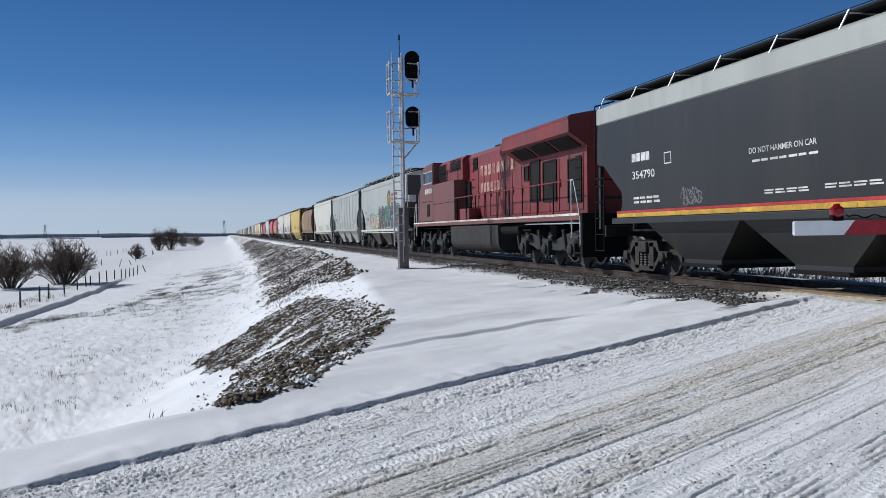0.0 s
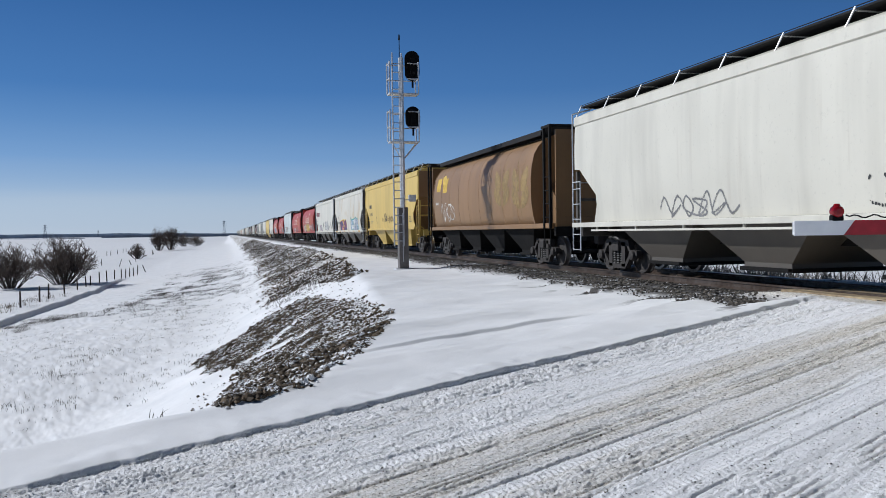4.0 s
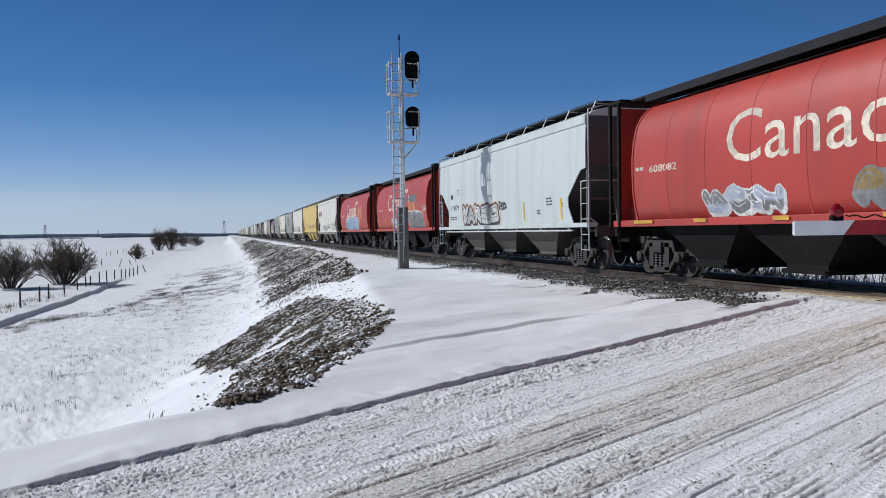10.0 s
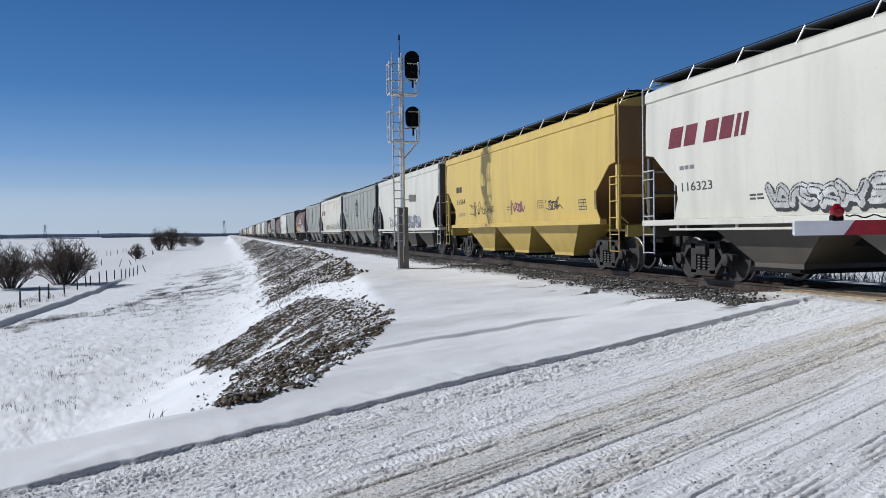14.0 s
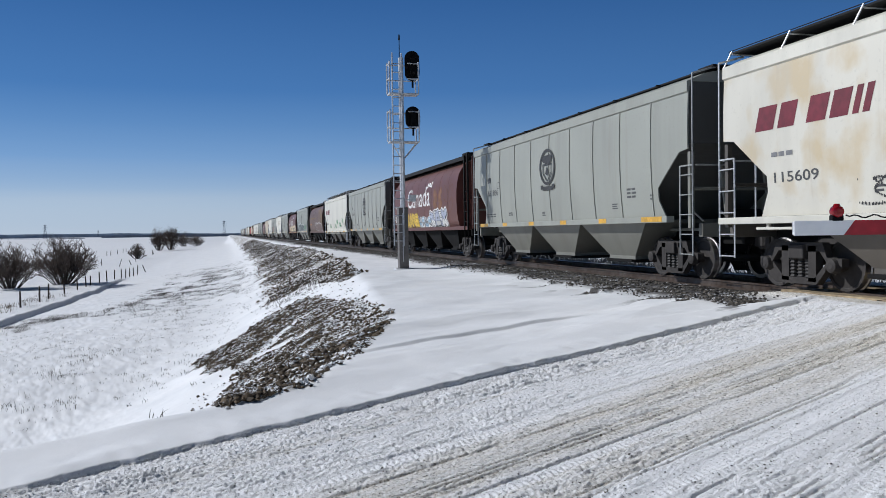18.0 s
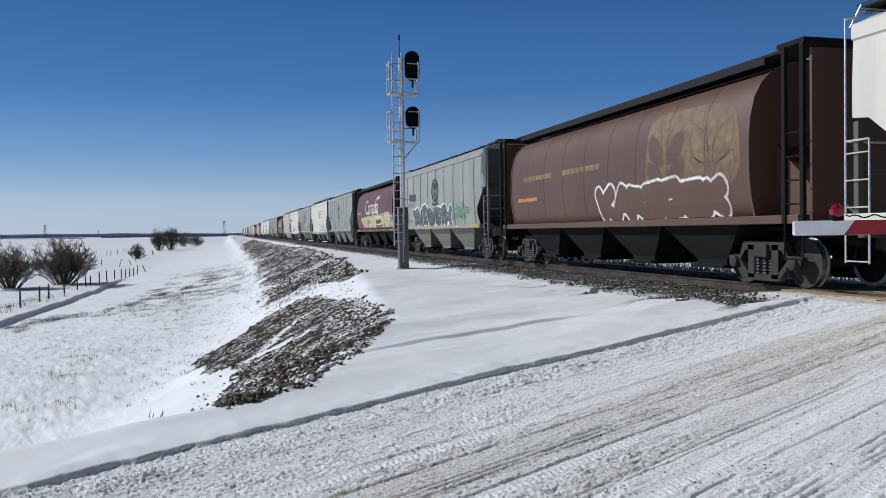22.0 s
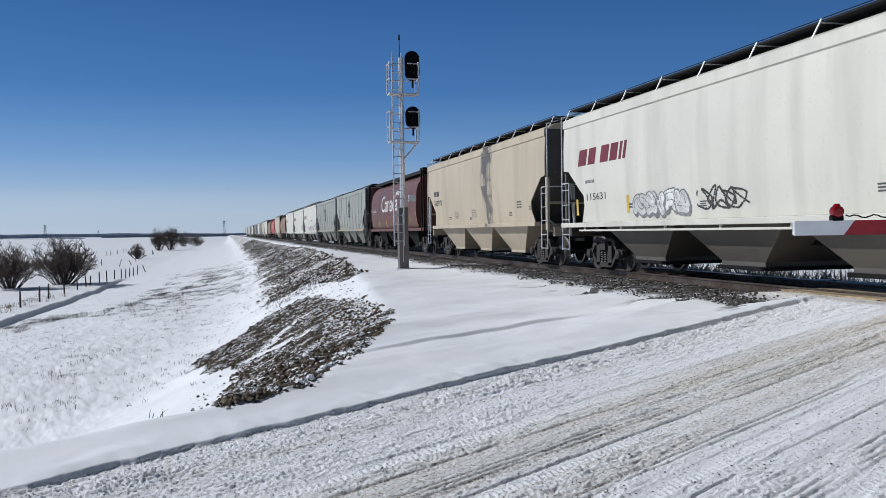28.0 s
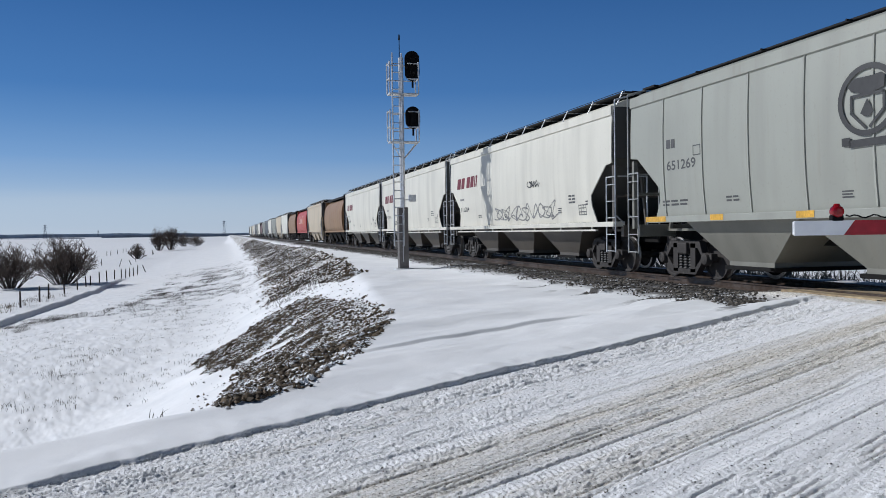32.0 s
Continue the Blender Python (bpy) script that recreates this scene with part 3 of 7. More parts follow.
def bays(parent, centres, length, wide, z_top, z_low, material, k=0.55, lean=0.72):
    """Discharge hoppers under the floor, each a funnel of its own with an outlet gate."""
    for c in centres:
        bm = bmesh.new()
        h = length / 2
        loft(bm, [[(-wide, c - h, z_top), (wide, c - h, z_top), (wide, c + h, z_top), (-wide, c + h, z_top)],
                  [(-wide + 0.06, c - h + 0.04, z_top - 0.08), (wide - 0.06, c - h + 0.04, z_top - 0.08), (wide - 0.06, c + h - 0.04, z_top - 0.08), (-wide + 0.06, c + h - 0.04, z_top - 0.08)],
                  [(-wide * lean, c - k, z_low + 0.12), (wide * lean, c - k, z_low + 0.12), (wide * lean, c + k, z_low + 0.12), (-wide * lean, c + k, z_low + 0.12)],
                  [(-wide * lean, c - k, z_low), (wide * lean, c - k, z_low), (wide * lean, c + k, z_low), (-wide * lean, c + k, z_low)]])
        funnel = part("discharge_hopper", bm, material, parent)
        bm = bmesh.new()
        box(bm, -wide * (lean + 0.04), wide * (lean + 0.04), c - k - 0.09, c + k + 0.09, z_low - 0.05, z_low + 0.03, 0.015)
        rod(bm, (-wide * (lean + 0.1), c - k - 0.05, z_low), (wide * (lean + 0.1), c - k - 0.05, z_low), 0.03, 6)
        part("outlet_gate", bm, M["under"], funnel)


def side_x(style, z):
    """Half width of a car's side at height z."""
    pts = ROUND if style == "round" else PLATE
    for (xa, za), (xb, zb) in zip(pts, pts[1:]):
        if za <= z <= zb:
            return xa + (xb - xa) * (z - za) / (zb - za)
    return pts[-1][0] if z > pts[-1][1] else pts[0][0]


SIDE_W = 1.6
ROUND = ((1.44, 1.30), (1.53, 1.65), (1.585, 2.05), (1.60, 2.45), (1.60, 2.85), (1.56, 3.25), (1.47, 3.62), (1.33, 3.87), (1.13, 4.08), (0.85, 4.23), (0.45, 4.31))
# the plated sides belly out a little
PLATE = ((1.495, 1.30), (1.525, 1.60), (1.555, 1.90), (1.578, 2.25), (1.593, 2.65), (1.60, 3.05), (1.598, 3.45), (1.585, 3.85), (1.56, 4.33))


def bellied(bm, pts, inner, outer):
    """A slab with the outline pts in (y, z) that follows the bellied side, between two depths from it, on one side or on both."""
    prism(bm, pts, "x", 0.0, 1.0)
    for _, z in PLATE[1:-1]:
        bmesh.ops.bisect_plane(bm, geom=bm.verts[:] + bm.edges[:] + bm.faces[:], plane_co=(0, 0, z), plane_no=(0, 0, 1))
    for v in bm.verts:
        depth = outer if v.co.x > 0.5 else inner
        v.co.x = (side_x("flat", v.co.z) - abs(depth)) * (1 if depth >= 0 else -1)


def soften(ob):
    ob.data.shade_smooth()
    ob.data.set_sharp_from_angle(angle=radians(25))
    return ob


def common(car, half, truck_y, colour, sill):
    """Underframe, trucks, couplers."""
    bm = bmesh.new()
    box(bm, -0.35, 0.35, -half + 0.5, half - 0.5, 0.78, 1.12, 0.02)
    part("centre_sill", bm, M["under"], car)
    for w in (-1, 1):
        coupler(car, half, w)
        hopper_truck(car, w * truck_y)
        bm = bmesh.new()
        y0, y1 = sorted((w * (half - 0.55), w * (truck_y - 1.05)))
        box(bm, -1.35, 1.35, w * (half - 0.62) - 0.07, w * (half - 0.62) + 0.07, 0.95, 1.25, 0.02)
        box(bm, -0.6, 0.6, y0, y1, 1.08, 1.14)
        part("end_platform", bm, sill, car)
        bm = bmesh.new()
        lathe(bm, [(0.05, -0.35), (0.15, -0.33), (0.16, 0.3), (0.05, 0.34)], (-0.55 * w, w * (truck_y + 0.6), 1.42), (1, 0, 0), 12)
        part("brake_cylinder", bm, M["under"], car)


def side_ladder(car, half, w, s, post_top, mat_post, short_top=2.5, reach=0.5):
    """Grab ladder on the corner: a tall post, a short stile and rungs."""
    x = s * (SIDE_W - 0.02)
    yo, yi = w * (half - 0.55), w * (half - 0.55 - reach)
    bm = bmesh.new()
    rod(bm, (x, yo, 0.55), (x, yo, post_top), 0.018, 6)
    rod(bm, (x, yi, 0.55), (x, yi, short_top), 0.018, 6)
    rod(bm, (x, yi, short_top), (x, yo, short_top), 0.018, 6)
    z = 0.58
    while z < short_top - 0.1:
        rod(bm, (x, yo, z), (x, yi, z), 0.013, 6)
        z += 0.43
    rod(bm, (x, yo, 1.5), (x - s * 0.25, yo, 1.3), 0.02, 5)
    if post_top > 4:
        rod(bm, (x, yo, post_top), (s * 1.0, yo, post_top + 0.16), 0.022, 6)
    part("ladder", bm, mat_post, car)
    bm = bmesh.new()
    rod(bm, (s * (SIDE_W - 0.1), w * (half - 0.55), short_top), (s * 0.7, w * (half - 0.5), short_top), 0.02, 6)
    rod(bm, (s * 0.7, w * (half - 0.5), 1.2), (s * 0.7, w * (half - 0.5), short_top), 0.02, 6)
    part("end_handrail", bm, mat_post, car)


def covered_hopper(name, label, length, colour, posts=False, ribs=0, roof=None, sill_col=None, slab=False, lower=None, roof_frame=None, eave=4.33, notch=1.3, chord=0.26, ladders="", ends="endsteel"):
    """Bellied grain car: side plates cut back at the lower corners, end slopes, roof, running boards, three funnels."""
    car = thing(name, label, "hopper car", "cars of the grain train")
    half = length / 2
    e = half - 0.72
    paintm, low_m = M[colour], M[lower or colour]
    rungs = M[ladders] if ladders else (M["galv"] if posts else M["ladder"])
    n, foot, we = notch, 1.345 if slab else 1.42, side_x("flat", eave)
    side = [(-e, eave), (-e, 2.86), (-e + 0.34, 2.82), (-e + n, 2.08), (-e + n, 1.8), (-e + n - 0.24, foot), (e - n + 0.24, foot), (e - n, 1.8), (e - n, 2.08), (e - 0.34, 2.82), (e, 2.86), (e, eave)]
    for s in (-1, 1):
        bm = bmesh.new()
        bellied(bm, side, s * 0.03, s * 0.0001)
        plate = soften(part("side_plate", bm, paintm, car))
        bm = bmesh.new()
        prism(bm, [(s * side_x("flat", eave - chord), eave - chord), (s * (we + 0.05), eave - chord + 0.025), (s * (we + 0.045), eave - 0.03), (s * (we + 0.02), eave + 0.004), (s * (we - 0.06), eave + 0.012)], "y", -e - 0.01, e + 0.01)
        part("top_chord", bm, M[roof] if roof else paintm, car)
        for k in range(ribs):
            y = -e + (2 * e) * (k + 1) / (ribs + 1)
            top, low = eave - chord + 0.01, 1.44 if abs(y) < e - n else 2.9
            bm = bmesh.new()
            levels = [low] + [z for _, z in PLATE if low < z < top] + [top]
            loft(bm, [[(s * (side_x("flat", z) - 0.004), y - 0.004, z), (s * (side_x("flat", z) + 0.022), y, z), (s * (side_x("flat", z) + 0.020), y + 0.012, z), (s * (side_x("flat", z) - 0.004), y + 0.07, z)] for z in levels])
            part("weld_seam", bm, paintm, plate)
        bm = bmesh.new()
        if slab:
            box(bm, min(s * 1.3, s * 1.63), max(s * 1.3, s * 1.63), -e - 0.15, e + 0.15, 1.21, 1.34, 0.015)
        else:
            box(bm, min(s * 1.42, s * 1.615), max(s * 1.42, s * 1.615), -e + n - 0.45, e - n + 0.45, 1.28, 1.42, 0.01)
        part("side_sill", bm, M[sill_col] if sill_col else low_m, car)
        if slab:
            bm = bmesh.new()
            box(bm, min(s * 1.5, s * 1.58), max(s * 1.5, s * 1.58), -e + n - 0.3, e - n + 0.3, 1.10, 1.145)
            for k in range(7):
                y = (-e + n) + 2 * (e - n) * k / 6
                box(bm, min(s * 1.52, s * 1.56), max(s * 1.52, s * 1.56), y - 0.03, y + 0.03, 1.14, 1.22)
            part("lower_rail", bm, M[sill_col] if sill_col else low_m, car)
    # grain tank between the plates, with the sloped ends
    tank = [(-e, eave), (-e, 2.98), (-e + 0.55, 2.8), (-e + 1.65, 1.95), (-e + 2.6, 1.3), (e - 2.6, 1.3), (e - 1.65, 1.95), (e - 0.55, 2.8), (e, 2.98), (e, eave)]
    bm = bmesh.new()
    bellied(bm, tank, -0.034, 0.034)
    # darker than the sides: the deep shade on the ends is in this colour
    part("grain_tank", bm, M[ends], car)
    for w in (-1, 1):
        bm = bmesh.new()
        for s in (-1, 1):
            box(bm, s * 1.5 - 0.05, s * 1.5 + 0.05, w * (e - 0.02) - 0.05, w * (e - 0.02) + 0.05, 1.15, 2.8)
            rod(bm, (s * 0.55, w * (e - 0.05), 1.1), (s * 0.55, w * (e - 0.35), 2.6), 0.05, 6)
        rod(bm, (-1.5, w * e, 2.0), (1.5, w * e, 2.0), 0.04, 6)
        part("end_post", bm, low_m, car)
    # roof
    rt = 0.24
    bm = bmesh.new()
    prism(bm, [(-we + 0.03, eave - 0.02), (-we + 0.03, eave + 0.01), (-1.2, eave + 0.16), (-0.8, eave + rt), (0.8, eave + rt), (1.2, eave + 0.16), (we - 0.03, eave + 0.01), (we - 0.03, eave - 0.02)], "y", -e - 0.03, e + 0.03)
    part("roof", bm, M[roof_frame or roof or colour], car)
    bm = bmesh.new()
    box(bm, -0.32, 0.32, -e + 0.5, e - 0.5, eave + rt, eave + rt + 0.11, 0.03)
    for k in range(9):
        y = -e + 1 + (2 * e - 2) * k / 8
        box(bm, -0.36, 0.36, y - 0.03, y + 0.03, eave + rt, eave + rt + 0.15)
    part("roof_hatch", bm, M[roof or colour], car)
    zb = eave + rt + (0.07 if posts else 0.03)
    for s in (-1, 1):
        bm = bmesh.new()
        x0, x1 = sorted((s * 0.5, s * (1.30 if posts else 1.0)))
        box(bm, x0, x1, -half + 0.5, half - 0.5, zb, zb + 0.035)
        board = part("running_board", bm, M["grate"], car)
        if posts:
            bm = bmesh.new()
            rod(bm, (s * 1.31, -half + 0.5, zb + 0.06), (s * 1.31, half - 0.5, zb + 0.06), 0.010, 5)
            part("edge_rail", bm, M["grate"], board)
        count = 10 if posts else 8
        for k in range(count):
            y = (-half + 0.6) + (2 * half - 1.2) * k / (count - 1)
            bm = bmesh.new()
            if posts:
                rod(bm, (s * 1.31, y, zb + 0.05), (s * (we - 0.10), y + 0.08, eave), 0.018, 5)
            rod(bm, (s * 0.55, y, zb), (s * (1.30 if posts else 1.12), y, zb), 0.022, 5)
            part("board_bracket", bm, M["galv"] if posts else M["grate"], car)
    for w in (-1, 1):
        bm = bmesh.new()
        box(bm, -1.12, 1.12, w * (half - 0.75) - 0.28, w * (half - 0.75) + 0.28, zb, zb + 0.045)
        part("end_running_board", bm, M["grate"], car)
        for s in (-1, 1):
            side_ladder(car, half, w, s, eave + 0.12 if posts or ribs else 2.62, rungs)
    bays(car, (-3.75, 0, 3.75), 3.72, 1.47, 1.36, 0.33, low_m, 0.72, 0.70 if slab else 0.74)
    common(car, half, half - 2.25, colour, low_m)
    car["half"], car["style"] = half, "flat"
    return car


# end paint, with shade as well as soot put into its dark colour
M["endsteel"] = paint("shaded_sooty_end_steel", (0.085, 0.085, 0.08), 0.7)
M["seam"] = mat("dirty_weld_seam", (0.32, 0.325, 0.29), 0.7, scale=9)
M["ladder"] = mat("worn_grey_ladder_paint", (0.42, 0.43, 0.42), 0.5, 0.2, scale=10)


def round_hopper(name, label, length, colour, end_col="under"):
    """Cylindrical grain car: bulged tank, end cages, deep sill, four funnels."""
    car = thing(name, label, "hopper car", "cars of the grain train")
    half = length / 2
    e = half - 2.0
    ring = [(-x, z) for x, z in ROUND] + [(x, z) for x, z in reversed(ROUND)]
    bm = bmesh.new()
    loft(bm, [[(x, y, z) for x, z in ring] for y in (-e, -e + 0.02, 0, e - 0.02, e)])
    tank = part("round_tank", bm, M[colour], car)
    for p in tank.data.polygons:
        p.use_smooth = abs(p.normal.y) < 0.5
    for w in (-1, 1):
        bm = bmesh.new()
        loft(bm, [[(x * 1.012, y, 2.86 + (z - 2.86) * 1.012) for x, z in ring] for y in (w * e - 0.03, w * e + 0.03)])
        part("end_hoop", bm, M[colour], car)
    for k in range(1, 9):
        y = -e + 2 * e * k / 9
        bm = bmesh.new()
        loft(bm, [[(x * 1.003, q, 2.86 + (z - 2.86) * 1.003) for x, z in ring] for q in (y - 0.018, y + 0.018)])
        part("weld_seam", bm, M[colour], tank)
    for w in (-1, 1):
        # sloped end under the tank's end wall, and the cage of posts
        bm = bmesh.new()
        prism(bm, [(w * (e - 0.02), 2.7), (w * (e + 0.05), 2.7), (w * (half - 0.62), 1.55), (w * (half - 0.62), 1.2), (w * (e - 1.0), 1.2)], "x", -1.0, 1.0)
        part("end_slope", bm, M[colour], car)
        bm = bmesh.new()
        box(bm, -1.3, 1.3, w * (half - 0.66) - 0.03, w * (half - 0.66) + 0.03, 1.25, 4.28)
        part("end_shield", bm, M[colour], car)
        for s in (-1, 1):
            for y in (half - 0.62, half - 1.1):
                bm = bmesh.new()
                box(bm, s * 1.5 - 0.035, s * 1.5 + 0.035, w * y - 0.045, w * y + 0.045, 1.2, 4.36)
                part("cage_post", bm, M[end_col], car)
            for k in range(4):
                bm = bmesh.new()
                rod(bm, (s * 1.5, w * (half - 0.62), 1.55 + 0.42 * k), (s * 1.5, w * (half - 1.1), 1.55 + 0.42 * k), 0.017, 5)
                part("cage_rung", bm, M[end_col], car)
            bm = bmesh.new()
            for y in (half - 0.62, half - 1.1):
                rod(bm, (s * 1.5, w * y, 0.55), (s * 1.5, w * y, 1.25), 0.02, 5)
            rod(bm, (s * 1.5, w * (half - 0.62), 0.57), (s * 1.5, w * (half - 1.1), 0.57), 0.02, 5)
            part("stirrup", bm, M[end_col], car)
        bm = bmesh.new()
        box(bm, -1.54, 1.54, w * (half - 0.9) - 0.36, w * (half - 0.9) + 0.36, 4.34, 4.43, 0.01)
        part("end_canopy", bm, M[end_col], car)
    for s in (-1, 1):
        bm = bmesh.new()
        x0, x1 = sorted((s * 1.25, s * 1.50))
        box(bm, x0, x1, -half + 0.75, half - 0.75, 1.2, 1.36, 0.015)
        part("side_sill", bm, M[colour], car)
        bm = bmesh.new()
        x0, x1 = sorted((s * 0.42, s * 1.24))
        box(bm, x0, x1, -half + 0.6, half - 0.6, 4.37, 4.42)
        box(bm, x0 if s < 0 else x1 - 0.05, x0 + 0.05 if s < 0 else x1, -e, e, 4.25, 4.37)
        part("running_board", bm, M["grate"], car)
    bm = bmesh.new()
    box(bm, -0.3, 0.3, -e + 0.3, e - 0.3, 4.3, 4.45, 0.03)
    part("roof_hatch", bm, M["grate"], car)
    bays(car, (-4.5, -1.5, 1.5, 4.5), 2.96, 1.38, 1.26, 0.33, M["under"])
    common(car, half, half - 2.3, colour, M["under"])
    car["half"], car["style"] = half, "round"
    return car


SPEED = 18.0


def locomotive(length=22.3):
    """Six-axle road engine, cab trailing; hood with doors, radiator wing, fuel tank, walkway rails."""
    car = thing("locomotive", "weathered maroon six-axle diesel freight locomotive on the rails", "locomotive")
    half = length / 2
    red, iron = M["loco"], M["under"]
    # deck
    bm = bmesh.new()
    box(bm, -1.52, 1.52, -half + 0.55, half - 0.55, 1.42, 1.62, 0.01)
    part("deck", bm, M["loco_dusty"], car)
    for s in (-1, 1):
        bm = bmesh.new()
        x0, x1 = sorted((s * 1.52, s * 1.528))
        box(bm, x0, x1, -half + 0.6, half - 0.6, 1.555, 1.62)
        part("deck_stripe", bm, M["stripe"], car, "chipped white edge stripe")
    # hood
    hood_end, hood_front = -half + 1.3, half - 8.6
    bm = bmesh.new()
    prism(bm, [(-0.92, 1.62), (-0.92, 4.32), (-0.78, 4.5), (0.78, 4.5), (0.92, 4.32), (0.92, 1.62)], "y", hood_end, hood_front)
    hood = part("hood", bm, red, car)
    # radiator housing with its spreading wing, deep fascia and recessed underside
    bm = bmesh.new()
    prism(bm, [(-0.93, 3.6), (-1.50, 3.98), (-1.55, 4.0), (-1.55, 4.46), (-1.42, 4.52), (-0.8, 4.64), (0.8, 4.64), (1.42, 4.52), (1.55, 4.46), (1.55, 4.0), (1.50, 3.98), (0.93, 3.6)], "y", -half + 1.2, -half + 7.1)
    rad = part("radiator_wing", bm, red, car)
    for s in (-1, 1):
        for y0 in (-half + 1.5, -half + 3.25, -half + 5.0):
            bm = bmesh.new()
            p = [(s * 1.0, y0, 3.635), (s * 1.0, y0 + 1.5, 3.635), (s * 1.46, y0 + 1.5, 3.94), (s * 1.46, y0, 3.94)]
            loft(bm, [p, [(a + s * 0.012, b, c - 0.02) for a, b, c in p]])
            part("radiator_screen", bm, M["screen"], rad)
        bm = bmesh.new()
        box(bm, min(s * 1.55, s * 1.562), max(s * 1.55, s * 1.562), -half + 1.25, -half + 7.05, 4.40, 4.44)
        part("fascia_lip", bm, red, rad)
    # step between wing and hood
    bm = bmesh.new()
    prism(bm, [(-0.92, 4.02), (-0.98, 4.06), (-0.97, 4.48), (-0.8, 4.57), (0.8, 4.57), (0.97, 4.48), (0.98, 4.06), (0.92, 4.02)], "y", -half + 7.2, -half + 9.0)
    part("roof_housing", bm, red, car)
    bm = bmesh.new()
    box(bm, -0.5, 0.5, -half + 9.6, -half + 11.0, 4.5, 4.66, 0.03)
    part("exhaust_stack", bm, iron, car)
    # hood doors
    for s in (-1, 1):
        y = hood_end + 0.25
        k = 0
        while y < hood_front - 0.9:
            w = 0.72 if k % 3 else 0.95
            bm = bmesh.new()
            x0, x1 = sorted((s * 0.92, s * 0.945))
            box(bm, x0, x1, y, y + w, 1.75, 3.45 if y < -half + 7.2 else 3.75, 0.008)
            door = part("hood_door", bm, red, hood)
            bm = bmesh.new()
            rod(bm, (s * 0.965, y + w * 0.85, 2.5), (s * 0.965, y + w * 0.85, 2.75), 0.014, 5)
            part("door_latch", bm, iron, door)
            y += w + 0.07
            k += 1
        for y0, y1, z0, z1 in ((-half + 1.6, -half + 2.6, 2.0, 3.3), (-half + 3.5, -half + 4.65, 2.1, 3.4), (-half + 4.93, -half + 5.8, 2.15, 3.5), (-half + 5.98, -half + 6.42, 2.92, 3.38)):
            bm = bmesh.new()
            x0, x1 = sorted((s * 0.945, s * 0.96))
            box(bm, x0, x1, y0, y1, z0, z1)
            for q in (y0, y1 - 0.05):
                box(bm, min(s * 0.96, s * 0.985), max(s * 0.96, s * 0.985), q, q + 0.05, z0 - 0.03, z1 + 0.03)
            for q in (z0 - 0.03, z1 - 0.02):
                box(bm, min(s * 0.96, s * 0.98), max(s * 0.96, s * 0.98), y0 + 0.05, y1 - 0.05, q, q + 0.05)
            part("louvre", bm, M["screen"], hood)
    # equipment cabinet and cab
    bm = bmesh.new()
    prism(bm, [(-1.5, 1.62), (-1.5, 3.38), (-1.46, 3.42), (1.46, 3.42), (1.5, 3.38), (1.5, 1.62)], "y", half - 8.55, half - 4.7)
    part("equipment_cabinet", bm, M["loco_dusty"], car)
    bm = bmesh.new()
    prism(bm, [(-1.2, 3.42), (-1.2, 4.3), (-1.0, 4.48), (1.0, 4.48), (1.2, 4.3), (1.2, 3.42)], "y", half - 8.9, half - 4.8)
    part("blower_housing", bm, red, car)
    for s in (-1, 1):
        bm = bmesh.new()
        # flat black slab painted as the shade in the gap behind the cab
        x0, x1 = sorted((s * 1.2, s * 1.215))
        box(bm, x0, x1, half - 6.2, half - 4.85, 3.5, 4.3)
        part("window_recess", bm, M["plate"], car)
        bm = bmesh.new()
        x0, x1 = sorted((s * 0.92, s * 0.95))
        box(bm, x0, x1, half - 10.25, half - 9.65, 3.72, 4.26, 0.01)
        part("hood_window", bm, M["plate"], hood)
        for y in (half - 8.6, half - 7.75):
            bm = bmesh.new()
            for k in range(8):
                box(bm, min(s * 1.2, s * 1.235), max(s * 1.2, s * 1.235), y, y + 0.8, 3.9 + 0.062 * k, 3.935 + 0.062 * k)
            part("louvre", bm, M["screen"], car)
        bm = bmesh.new()
        rod(bm, (s * 1.3, half - 8.5, 3.95), (s * 1.3, half - 5.2, 3.95), 0.018, 5)
        rod(bm, (s * 1.3, half - 8.5, 3.4), (s * 1.3, half - 8.5, 3.95), 0.018, 5)
        rod(bm, (s * 1.3, half - 6.8, 3.4), (s * 1.3, half - 6.8, 3.95), 0.018, 5)
        part("roof_handrail", bm, iron, car)
    cab = [(half - 4.75, 1.62), (half - 4.75, 4.5), (half - 3.1, 4.45), (half - 2.7, 4.3), (half - 2.35, 3.45), (half - 1.6, 3.1), (half - 1.5, 1.62)]
    bm = bmesh.new()
    prism(bm, cab, "x", -1.5, 1.5)
    bmesh.ops.bevel(bm, geom=[e for e in bm.edges], offset=0.05, segments=2, affect="EDGES")
    cabm = part("cab", bm, M["loco_dusty"], car)
    for s in (-1, 1):
        for y0, y1 in ((half - 4.7, half - 3.85), (half - 3.75, half - 2.85)):
            bm = bmesh.new()
            x0, x1 = sorted((s * 1.5, s * 1.515))
            box(bm, x0, x1, y0, y1, 3.5, 4.13, 0.02)
            f = part("window_frame", bm, M["galv"], cabm)
            bm = bmesh.new()
            x0, x1 = sorted((s * 1.515, s * 1.522))
            box(bm, x0, x1, y0 + 0.06, y1 - 0.06, 3.56, 4.07)
            part("pane", bm, M["glass"], f)
        bm = bmesh.new()
        x0, x1 = sorted((s * 1.5, s * 1.52))
        box(bm, x0, x1, half - 4.1, half - 3.6, 1.9, 2.5, 0.02)
        part("hatch", bm, iron, cabm)
